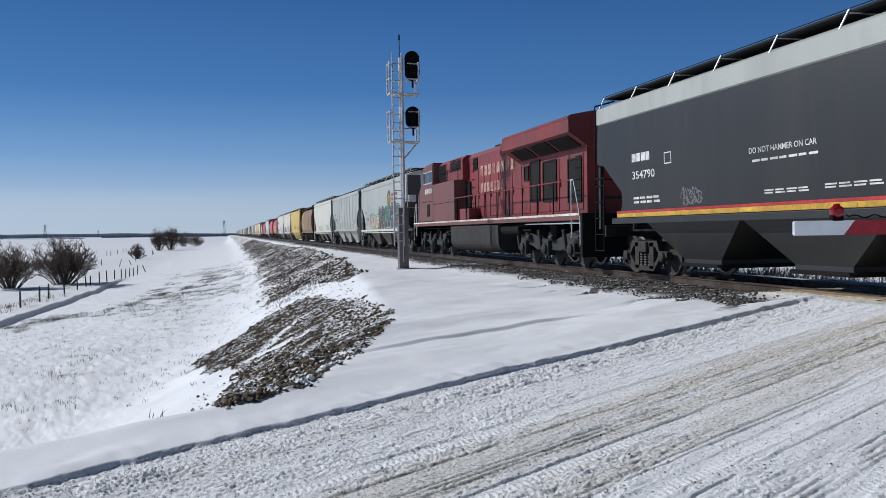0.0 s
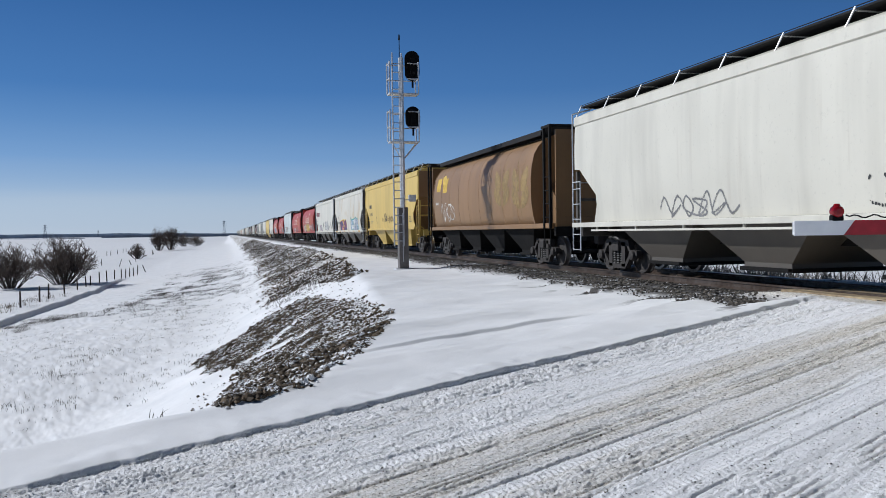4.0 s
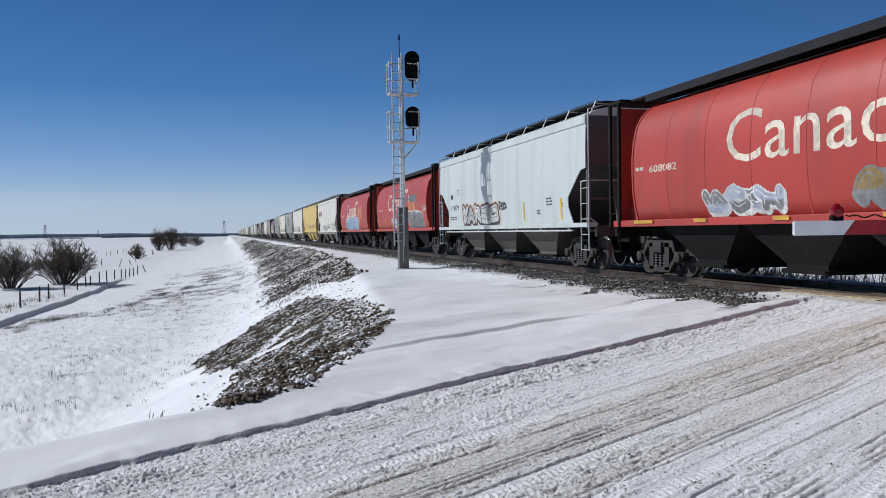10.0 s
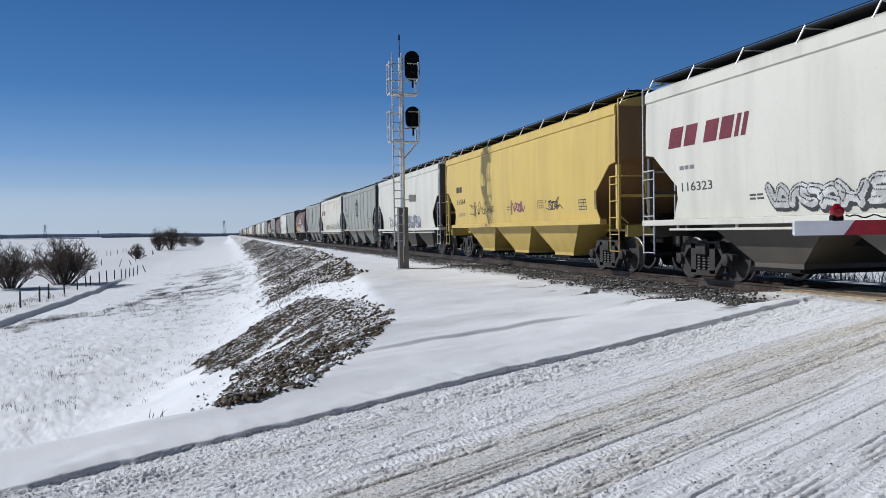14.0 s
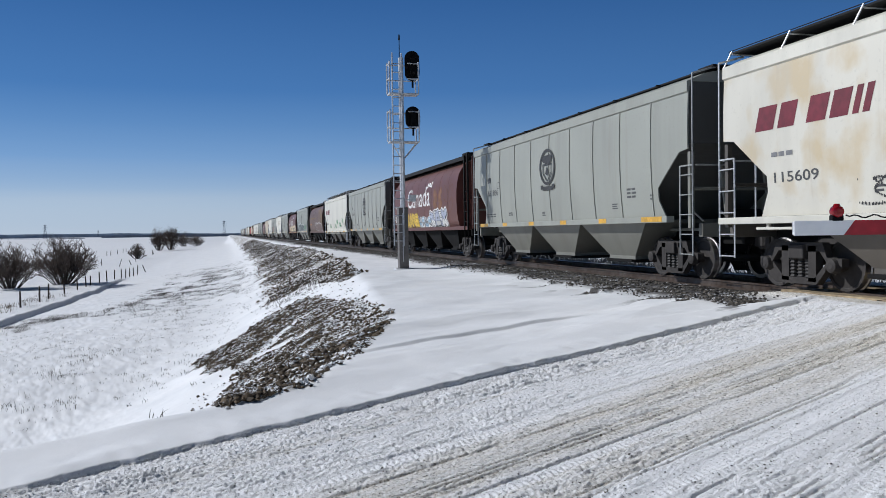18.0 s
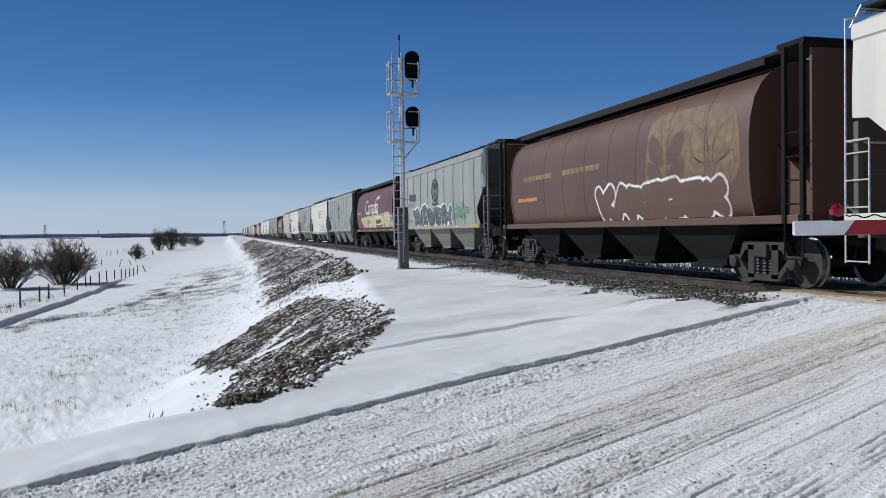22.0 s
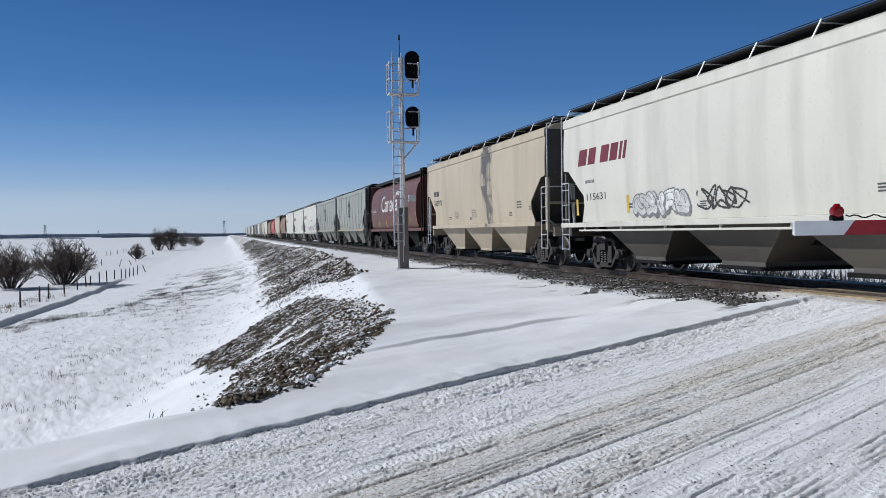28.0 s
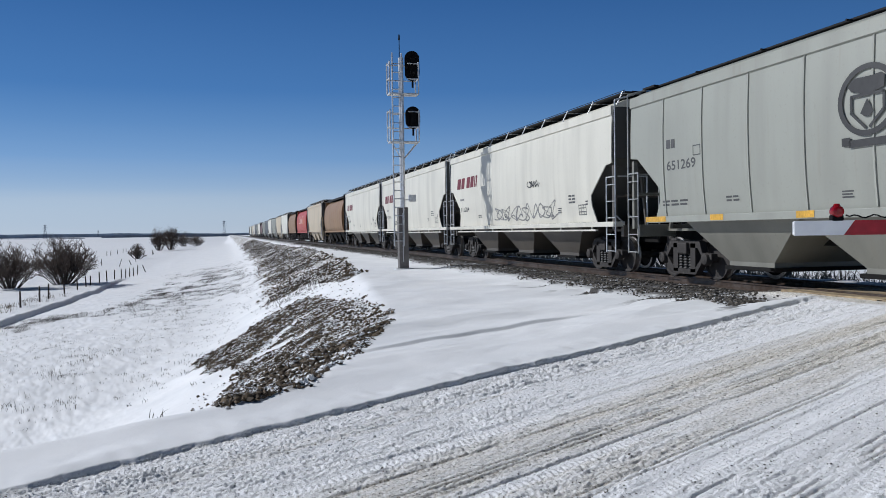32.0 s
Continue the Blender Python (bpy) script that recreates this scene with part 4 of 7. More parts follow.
    for s in (-1, 1):
        bm = bmesh.new()
        for y0, y1, z in ((half - 4.72, half - 2.1, 2.62), (half - 8.5, half - 4.78, 2.45)):
            box(bm, min(s * 1.5, s * 1.506), max(s * 1.5, s * 1.506), y0, y1, z, z + 0.022)
        for y in (half - 4.74, half - 1.9):
            box(bm, min(s * 1.5, s * 1.506), max(s * 1.5, s * 1.506), y, y + 0.02, 1.66, 3.35)
        part("panel_joint", bm, M["plate"], car)
        bm = bmesh.new()
        box(bm, min(s * 1.5, s * 1.62), max(s * 1.5, s * 1.62), half - 2.78, half - 2.72, 3.5, 4.1, 0.01)
        part("mirror", bm, M["galv"], cabm)
    # walkway rails
    for s in (-1, 1):
        for y in [-half + 1.2 + 1.35 * k for k in range(11)]:
            bm = bmesh.new()
            rod(bm, (s * 1.48, y, 1.5), (s * 1.48, y, 2.6), 0.022, 6)
            part("rail_post", bm, iron, car)
        bm = bmesh.new()
        rod(bm, (s * 1.48, -half + 1.2, 2.6), (s * 1.48, half - 7.5, 2.6), 0.02, 6)
        part("handrail", bm, M["loco"], car)
        for w in (-1, 1):
            bm = bmesh.new()
            for k in range(4):
                y0, y1 = sorted((w * (half - 0.55), w * (half - 1.05)))
                box(bm, min(s * 1.05, s * 1.5), max(s * 1.05, s * 1.5), y0, y1, 0.45 + 0.3 * k, 0.49 + 0.3 * k)
            box(bm, s * 1.02 - 0.02, s * 1.02 + 0.02, min(w * (half - 0.5), w * (half - 1.05)), max(w * (half - 0.5), w * (half - 1.05)), 0.4, 1.62)
            part("step_well", bm, iron, car)
            bm = bmesh.new()
            pts = [(s * 1.5, w * (half - 0.55), 0.7), (s * 1.5, w * (half - 0.55), 1.5), (s * 1.5, w * (half - 1.0), 2.6)]
            for a, b in zip(pts, pts[1:]):
                rod(bm, a, b, 0.022, 6)
            rod(bm, (s * 1.5, w * (half - 1.15), 0.9), (s * 1.5, w * (half - 1.15), 2.6), 0.022, 6)
            rod(bm, (s * 1.5, w * (half - 1.0), 2.6), (s * 1.5, w * (half - 1.2), 2.6), 0.022, 6)
            part("grab_rail", bm, M["galv"], car)
    for s in (-1, 1):
        bm = bmesh.new()
        box(bm, min(s * 0.95, s * 1.45), max(s * 0.95, s * 1.45), half - 10.6, half - 9.2, 1.62, 2.1, 0.03)
        part("battery_box", bm, red, car)
        # black box that stands for the shade inside the open doorway
        bm = bmesh.new()
        box(bm, min(s * 0.9, s * 0.98), max(s * 0.9, s * 0.98), half - 9.3, half - 8.62, 1.75, 3.3)
        part("door_recess", bm, M["plate"], car)
        for y in (-half + 1.6, half - 9.9):
            bm = bmesh.new()
            for k in range(7):
                rod(bm, (s * 0.98, y, 2.0 + 0.34 * k), (s * 0.98, y + 0.4, 2.0 + 0.34 * k), 0.014, 5)
            part("hood_rung", bm, iron, car)
        bm = bmesh.new()
        rod(bm, (s * 1.3, -6.0, 1.3), (s * 1.3, 9.0, 1.3), 0.03, 6)
        rod(bm, (s * 1.2, -6.0, 1.15), (s * 1.2, 5.0, 1.15), 0.04, 6)
        part("air_pipe", bm, iron, car)
    # underbody
    bm = bmesh.new()
    prism(bm, [(-1.46, 1.36)] + [(-0.98 - 0.46 * math.cos(a), 0.72 - 0.42 * math.sin(a)) for a in (0.0, 0.3, 0.6, 0.9, 1.2, 1.5)] + [(0.98 + 0.46 * math.cos(a), 0.72 - 0.42 * math.sin(a)) for a in (1.5, 1.2, 0.9, 0.6, 0.3, 0.0)] + [(1.46, 1.36)], "y", -3.2, 3.4)
    part("fuel_tank", bm, M["tank"], car)
    bm = bmesh.new()
    for s in (-1, 1):
        lathe(bm, [(0.1, 0), (0.19, 0.03), (0.19, 1.9), (0.1, 1.95)], (s * 1.2, -5.2, 1.18), (0, 1, 0), 12)
    part("air_reservoir", bm, iron, car)
    for w in (-1, 1):
        coupler(car, half, w)
        bm = bmesh.new()
        y0, y1 = sorted((w * (half - 0.42), w * (half - 0.6)))
        box(bm, -1.5, 1.5, y0, y1, 0.35, 1.62, 0.03)
        part("pilot_plate", bm, iron, car)
        bm = bmesh.new()
        box(bm, -1.0, 1.0, -0.3, 0.3, 0.6, 1.3, 0.04)
        truck = part("truck", bm, iron, car)
        truck.location = (0, w * (half - 3.75), 0)
        for s in (-1, 1):
            bm = bmesh.new()
            prism(bm, [(-2.6, 0.95), (-2.3, 1.12), (-1.3, 1.0), (-0.7, 0.85), (0.7, 0.85), (1.3, 1.0), (2.3, 1.12), (2.6, 0.95), (2.5, 0.62), (1.6, 0.66), (1.0, 0.5), (-1.0, 0.5), (-1.6, 0.66), (-2.5, 0.62)], "x", s * 0.95, s * 1.15)
            part("side_frame", bm, M["dusty_iron"], truck)
            for y in (-2.03, 0, 2.03):
                bm = bmesh.new()
                box(bm, min(s * 1.02, s * 1.28), max(s * 1.02, s * 1.28), y - 0.24, y + 0.24, 0.33, 0.8, 0.05)
                lathe(bm, [(0.17, 0), (0.17, 0.06), (0.1, 0.1)], (s * 1.28, y, 0.55), (s, 0, 0), 12)
                part("axle_box", bm, M["dusty_iron"], truck)
                bm = bmesh.new()
                rod(bm, (s * 1.18, y + 0.55, 0.5), (s * 1.18, y + 0.75, 1.15), 0.07, 8)
                part("damper", bm, M["dusty_iron"], truck)
                bm = bmesh.new()
                lathe(bm, [(0.11 if k % 2 else 0.085, 0.8 + k * 0.03) for k in range(10)], (s * 1.16, y - 0.28, 0), (0, 0, 1), 9)
                part("coil_spring", bm, M["dusty_iron"], truck)
                bm = bmesh.new()
                lathe(bm, [(0.06, 0), (0.1, 0.02), (0.1, 0.3), (0.05, 0.33)], (s * 1.22, y - 0.62, 0.9), (0, 1, 0), 10)
                part("brake_cylinder", bm, M["dusty_iron"], truck)
        for y in (-2.03, 0, 2.03):
            wheelset(truck, y, 0.533)
    car["half"], car["style"] = half, "engine"
    return car


M["stripe"] = mat("chipped_white_stripe", (0.80, 0.77, 0.70), 0.6, dark=(0.45, 0.36, 0.28), scale=7)
M["screen"] = mat("sooty_grille", (0.022, 0.021, 0.02), 0.85, scale=10, spec=0.15)
M["tank"] = mat("dusty_dark_tank_paint", (0.05, 0.046, 0.043), 0.75, scale=4, bump=0.05, spec=0.3)
M["plate"] = mat("matt_black_plate", (0.008, 0.008, 0.009), 0.85, scale=8, spec=0.12)


# ---- the train, front to back: kind and the place of the gap behind it at the start ----
PROTO = {}


def proto(kind):
    if kind not in PROTO:
        PROTO[kind] = BUILD[kind]()
    return PROTO[kind]


BUILD = {
    "coer": lambda: covered_hopper("hopper_car", "black covered hopper car with a pale roof and orange sill stripe", 17.2, "black", posts=True, roof="pale", roof_frame="pale", chord=0.43, ladders="under"),
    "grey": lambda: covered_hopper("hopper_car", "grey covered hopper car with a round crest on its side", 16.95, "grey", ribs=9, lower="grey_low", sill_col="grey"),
    "plain": lambda: covered_hopper("hopper_car", "pale grey covered hopper car with weld seams", 16.9, "pale", ribs=9),
    "white": lambda: covered_hopper("hopper_car", "stained white covered hopper car with dirty, shade-darkened lower hoppers", 16.95, "white", posts=True, slab=True, lower="stone", sill_col="white"),
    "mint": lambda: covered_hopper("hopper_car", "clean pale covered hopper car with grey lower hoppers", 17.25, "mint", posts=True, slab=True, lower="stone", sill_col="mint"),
    "tan": lambda: covered_hopper("hopper_car", "dusty tan covered hopper car", 16.6, "tan", posts=True),
    # the yellow car's ends are ochre: yellow with its shade painted in
    "yellow": lambda: covered_hopper("hopper_car", "yellow covered hopper car with scribbled panels", 17.9, "yellow", posts=True, ladders="yellow", ends="ochre"),
    "slate": lambda: covered_hopper("hopper_car", "dark grey covered hopper car", 16.95, "slate", ribs=9),
    "red": lambda: round_hopper("cylindrical_hopper_car", "faded red cylindrical grain hopper car with sheaf emblem", 17.8, "red"),
    "brown": lambda: round_hopper("cylindrical_hopper_car", "brown cylindrical grain hopper car with painted scrawl", 17.6, "brown"),
    "rust": lambda: round_hopper("cylindrical_hopper_car", "dull dark brown cylindrical grain hopper car", 17.3, "rust"),
    "ochre": lambda: round_hopper("cylindrical_hopper_car", "ochre brown cylindrical grain hopper car", 16.9, "ochre"),
    "engine": locomotive,
}
# lower hoppers of white and mint cars: road dust plus painted-in sill shade
M["stone"] = paint("shaded_dusty_hopper_paint", (0.105, 0.092, 0.075), 0.65)
# lower hoppers of the grey cars, a darker and browner grey than the sides
M["grey_low"] = paint("darker_grey_hopper_paint", (0.215, 0.21, 0.175), 0.75)
M["mint"] = paint("pale_mint_car_paint", (0.55, 0.59, 0.565), 0.9)

# kind, livery, distance along the line of the front gap at the start
ROLL = [
    ("coer", "coer", 3.4), ("engine", "engine", 20.65), ("white", "soo", 43.05), ("plain", "plain", 60.2), ("white", "scrawl", 77.05),
    ("ochre", "ochre", 94.2), ("yellow", "yellow", 112.35), ("white", "soo2", 130.35), ("white", "rail1", 147.3), ("red", "red1", 164.35),
    ("red", "red2", 182.15), ("mint", "mint", 199.95), ("red", "red3", 217.2), ("red", "red4", 235.05), ("white", "rail2", 252.95),
    ("yellow", "yellow2", 270.15), ("white", "white2", 288.1), ("grey", "grey1", 305.05), ("white", "rail3", 322.0), ("grey", "grey2", 338.9),
    ("brown", "brown1", 355.65), ("grey", "grey3", 373.4), ("white", "rail4", 390.6), ("rust", "rust", 407.4), ("grey", "grey4", 424.7),
    ("brown", "brown2", 442.0), ("grey", "grey5", 459.4), ("white", "beaver", 476.55), ("grey", "grey6", 493.2), ("white", "rail5", 509.85),
    ("tan", "tan", 526.95), ("brown", "brown3", 543.5), ("grey", "grey7", 561.2), ("grey", "grey8", 578), ("white", "rail6", 594.6),
    ("white", "white3", 611.1), ("white", "white4", 627.6), ("ochre", "ochre2", 644.3), ("tan", "tan2", 661.2), ("red", "red5", 678.0),
    ("ochre", "ochre3", 695.0), ("white", "", 712.0), ("tan", "", 729.0), ("grey", "", 746.0), ("white", "", 763.0),
    ("slate", "", 780.0), ("grey", "", 797.0), ("brown", "", 814.0), ("white", "", 831.0), ("grey", "", 848.0),
    ("slate", "", 865.0), ("white", "", 882.0), ("tan", "", 899.0), ("grey", "", 916.0), ("white", "", 933.0),
    ("slate", "", 950.0), ("end", "", 967.0),
]
TRAIN, CARS = [], {}


def make_train():
    used = set()
    for (kind, livery, a), (_, _, b) in zip(ROLL, ROLL[1:]):
        p = proto(kind)
        first = kind not in used
        used.add(kind)
        y = (a + b) / 2
        car = p if first else copy_thing(p, pose(TRACK_X, y, 0))
        car.location = (TRACK_X, y, 0)
        TRAIN.append((car, y))
        if livery:
            CARS[livery] = car


make_train()


# ---- lettering, emblems and scrawls on the cars' sides ----
for _n, _c in (("ink_cream", (0.72, 0.58, 0.36)), ("ink_yellow", (0.78, 0.52, 0.06)), ("ink_blue", (0.32, 0.48, 0.60)), ("ink_teal", (0.05, 0.13, 0.13)), ("ink_green", (0.10, 0.35, 0.16)),
               ("ink_pink", (0.62, 0.20, 0.30)), ("ink_purple", (0.22, 0.05, 0.16)), ("ink_navy", (0.04, 0.09, 0.24)), ("ink_grey", (0.24, 0.24, 0.24)), ("ink_orange", (0.70, 0.25, 0.06)),
               ("ink_gold", (0.30, 0.20, 0.07)), ("ink_mint", (0.12, 0.45, 0.38)), ("ink_lilac", (0.45, 0.48, 0.58)), ("ink_darkgreen", (0.03, 0.13, 0.09)), ("ink_fleet", (0.09, 0.09, 0.09)), ("ink_scarlet", (0.55, 0.04, 0.05))):
    M[_n] = mat(_n.replace("ink_", "") + "_spray_paint", _c, 0.6, scale=7, spread=0.4)
M["stained"] = paint("rust_stained_white_paint", (0.64, 0.61, 0.52), 0.88, rust=0.45, stain=(0.50, 0.38, 0.20))
M["ink_sheaf"] = mat("faded_gold_transfer", (0.56, 0.27, 0.10), 0.6, dark=(0.40, 0.11, 0.05), scale=6)
M["ink_olive"] = mat("worn_olive_transfer", (0.20, 0.085, 0.035), 0.6, scale=6)


def lay(car, bm, material, off=0.004, name="lettering", label="", flush=0.0):
    """Fits a flat drawing of (y, z) to the side that faces the road."""
    if car["style"] != "engine" and not flush:
        zs = [v.co.z for v in bm.verts]
        for z in [q for _, q in (ROUND if car["style"] == "round" else PLATE) if min(zs) < q < max(zs)]:
            bmesh.ops.bisect_plane(bm, geom=bm.verts[:] + bm.edges[:] + bm.faces[:], plane_co=(0, 0, z), plane_no=(0, 0, 1))
    for v in bm.verts:
        if flush:
            v.co.x = -flush
        elif car["style"] == "engine":
            v.co.x -= off
        else:
            v.co.x = -(side_x(car["style"], v.co.z) + off)
    me = bpy.data.meshes.new(name)
    bm.to_mesh(me)
    bm.free()
    me.materials.append(material)
    ob = new(name, me)
    ob.parent = car
    if name in ("stencil", "lettering", "wordmark", "sheaf_emblem", "flag_emblem", "reporting_mark"):
        ob["kind"] = "stuff"
    if label:
        ob["label"] = label
    return ob


def letters(car, words, y0, y1, z, h, material, bold=0.0, slant=0.0, x=0.0, off=0.004):
    """Words from y0 to y1 (towards the leading end) with their foot at z and capitals h high."""
    cu = bpy.data.curves.new("words", "FONT")
    cu.body, cu.size, cu.resolution_u, cu.offset, cu.shear = words, 1.0, 3, bold, slant
    tmp = bpy.data.objects.new("words", cu)
    me = tmp.to_mesh()
    co = np.array([v.co[:] for v in me.vertices])
    bm = bmesh.new()
    lo, hi = co.min(0), co.max(0)
    sx = abs(y1 - y0) / (hi[0] - lo[0])
    sz = h / 0.72
    vs = [bm.verts.new((x, y0 - (c[0] - lo[0]) * sx, z + c[1] * sz)) for c in co]
    for p in me.polygons:
        try:
            bm.faces.new([vs[i] for i in p.vertices])
        except ValueError:
            pass
    tmp.to_mesh_clear()
    bpy.data.objects.remove(tmp)
    bpy.data.curves.remove(cu)
    return lay(car, bm, material, off)


def flat(bm, pts, x=0.0):
    f = bm.faces.new([bm.verts.new((x, y, z)) for y, z in pts])
    bmesh.ops.triangulate(bm, faces=[f])


def rect(bm, y0, y1, z0, z1, lean=0.0, x=0.0):
    flat(bm, [(y0, z0), (y1, z0), (y1 - lean, z1), (y0 - lean, z1)], x)


def ribbon(bm, pts, w, x=0.0):
    """A brush stroke along points, w wide."""
    for (a, b), (c, d) in zip(pts, pts[1:]):
        n = math.hypot(c - a, d - b) or 1.0
        ny, nz = -(d - b) / n * w / 2, (c - a) / n * w / 2
        ty, tz = (c - a) / n * w * 0.3, (d - b) / n * w * 0.3
        vs = [(a + ny - ty, b + nz - tz), (a - ny - ty, b - nz - tz), (c - ny + ty, d - nz + tz), (c + ny + ty, d + nz + tz)]
        bm.faces.new([bm.verts.new((x, *v)) for v in vs])


def bars(car, y, z, w, h, rows, material, name="stencil", cols=1):
    """Small stencilled lines, too fine to read."""
    bm = bmesh.new()
    if name in ("inspection_panel", "plate_frame"):
        rows, cols = 1, 1
        ribbon(bm, [(y, z), (y - w, z), (y - w, z - h), (y, z - h), (y, z)], 0.022)
        if name == "inspection_panel":
            bm.clear()
            ys = [y - w * q for q in (0, 0.05, 0.31, 0.36, 0.64, 0.69, 0.95, 1)]
            zs = [z - h * q for q in (0, 0.08, 0.28, 0.36, 0.64, 0.72, 0.92, 1)]
            vs = [[bm.verts.new((0, a, b)) for b in zs] for a in ys]
            for a in range(7):
                for b in range(7):
                    if a % 2 == 0 or b % 2 == 0:
                        bm.faces.new((vs[a][b], vs[a + 1][b], vs[a + 1][b + 1], vs[a][b + 1]))
        lay(car, bm, material, 0.004, name)
        return
    for k in range(rows):
        zz = z - h * k / rows
        for j in range(cols):
            a = y - w * j / cols
            rect(bm, a, a - w / cols * (0.86 - 0.1 * ((k + j) % 2)), zz - h / rows * 0.55, zz)
    lay(car, bm, material, 0.004, name)


def word_bars(car, y0, y1, z0, z1, widths, material, lean=0.0, x=0.0, off=0.004):
    """A company's wording as plain upright blocks of its size and colour."""
    bm = bmesh.new()
    total = sum(widths)
    y = y0
    for k, w in enumerate(widths):
        step_w = (y1 - y0) * w / total
        if k % 2 == 0:
            rect(bm, y, y + step_w, z0, z1, lean, x)
        y += step_w
    return lay(car, bm, material, off, "wordmark")


def blob(rnd, cy, cz, ry, rz, n=18, rough=0.2):
    ph = [rnd.uniform(0, 6.28) for _ in range(3)]
    pts = []
    for k in range(n):
        a = math.tau * k / n
        r = 1 + rough * (0.6 * math.sin(2 * a + ph[0]) + 0.5 * math.sin(3 * a + ph[1]) + 0.4 * math.sin(5 * a + ph[2]))
        p = 0.62
        ca, sa = math.cos(a), math.sin(a)
        pts.append((cy + ry * r * math.copysign(abs(ca) ** p, ca), cz + rz * r * math.copysign(abs(sa) ** p, sa)))
    return pts


def smooth(pts, n=10):
    """A flowing line through points."""
    p = [np.array(q, float) for q in [pts[0], *pts, pts[-1]]]
    out = []
    for a, b, c, d in zip(p, p[1:], p[2:], p[3:]):
        for k in range(n):
            t = k / n
            out.append(0.5 * (2 * b + (c - a) * t + (2 * a - 5 * b + 4 * c - d) * t * t + (3 * b - a - 3 * c + d) * t ** 3))
    return out + [p[-1]]


CELL = 0.016


class Wall:
    """A patch of a car's side on which shapes are sprayed, one colour over the other."""

    def __init__(self, y0, y1, z0, z1, pad=0.3):
        self.y, self.z = max(y0, y1) + pad, max(z0 - pad, 1.37)
        n, m = int((abs(y1 - y0) + 2 * pad) / CELL), int((z1 + pad - self.z) / CELL)
        self.ink = np.zeros((m, n), int)
        self.names = [None]
        self.noise = np.random.RandomState(n).normal(0, 0.004, (m, n))

    def reach(self, line):
        """Distance of every cell from a line of points."""
        m, n = self.ink.shape
        d = np.full((m, n), 9.0)
        yy = self.y - (np.arange(n) + 0.5) * CELL
        zz = self.z + (np.arange(m) + 0.5) * CELL
        for py, pz in line:
            j0, j1 = max(0, int((self.y - py - 0.6) / CELL)), min(n, int((self.y - py + 0.6) / CELL))
            i0, i1 = max(0, int((pz - 0.6 - self.z) / CELL)), min(m, int((pz + 0.6 - self.z) / CELL))
            if j0 < j1 and i0 < i1:
                q = np.hypot(yy[None, j0:j1] - py, zz[i0:i1, None] - pz)
                d[i0:i1, j0:j1] = np.minimum(d[i0:i1, j0:j1], q)
        return d + self.noise

    def spray(self, mask, name):
        if name not in self.names:
            self.names.append(name)
        self.ink[mask] = self.names.index(name)

    def finish(self, car, label=""):
        for k, name in enumerate(self.names):
            if not name:
                continue
            verts, faces = [], []
            for i, row in enumerate(self.ink == k):
                edge = np.flatnonzero(np.diff(np.concatenate([[0], row.astype(int), [0]])))
                z0, z1 = self.z + i * CELL, self.z + (i + 1) * CELL
                for a, b in zip(edge[::2], edge[1::2]):
                    ya, yb = self.y - a * CELL, self.y - b * CELL
                    v = len(verts)
                    verts += [(ya, z0), (yb, z0), (yb, z1), (ya, z1)]
                    faces.append((v, v + 1, v + 2, v + 3))
            if faces:
                me = bpy.data.meshes.new("scrawl")
                me.from_pydata([(-(side_x(car["style"], z) + 0.006), y, z) for y, z in verts], [], faces)
                me.materials.append(M[name])
                ob = new("scrawl", me)
                ob.parent = car
                ob["kind"] = "stuff"


STROKES = (
    (((0.0, 0.1), (0.15, 0.7), (0.5, 1.0), (0.95, 0.8)), ((0.5, 1.0), (0.45, 0.4), (0.9, 0.0), (1.2, 0.15))),
    (((-0.1, 0.9), (0.35, 0.75), (0.55, 0.3), (0.3, 0.0)), ((0.3, 0.55), (0.8, 0.95), (1.1, 0.7)), ((0.55, 0.3), (1.0, 0.1))),
    (((0.1, 0.0), (0.2, 0.5), (-0.05, 1.0)), ((0.2, 0.5), (0.7, 0.35), (0.9, 0.9)), ((0.7, 0.35), (0.8, 0.0))),
    (((0.9, 1.0), (0.2, 0.9), (0.05, 0.45), (0.7, 0.4), (0.95, 0.05)), ((-0.1, 0.05), (0.3, 0.1))),
    (((0.0, 1.0), (0.3, 0.1), (0.6, 0.9), (1.05, 0.2)), ((0.3, 0.1), (0.8, 0.0))),
)


ANGLES = (
    (((0.05, 0.0), (0.12, 1.0)), ((0.12, 0.95), (0.75, 0.85), (0.7, 0.5), (0.2, 0.45)), ((0.4, 0.45), (0.95, 0.0))),
    (((0.0, 0.0), (0.45, 1.05), (0.62, 0.95), (0.95, 0.0)), ((0.25, 0.38), (0.8, 0.42))),
    (((0.1, 0.0), (0.05, 1.0)), ((0.9, 1.05), (0.15, 0.5), (0.95, -0.05))),
    (((0.9, 0.95), (0.1, 0.9), (0.15, 0.05), (0.95, 0.0)), ((0.12, 0.48), (0.75, 0.52))),
    (((0.1, 0.1), (0.05, 0.85), (0.8, 1.0), (0.95, 0.15), (0.1, 0.1)),),
    (((0.95, 0.95), (0.15, 0.85), (0.2, 0.55), (0.85, 0.45), (0.8, 0.05), (0.0, 0.1)),),
)


def straight(pts, n=26):
    """Points along a broken line."""
    return [(a + (c - a) * k / n, b + (d - b) * k / n) for (a, b), (c, d) in zip(pts, pts[1:]) for k in range(n + 1)]


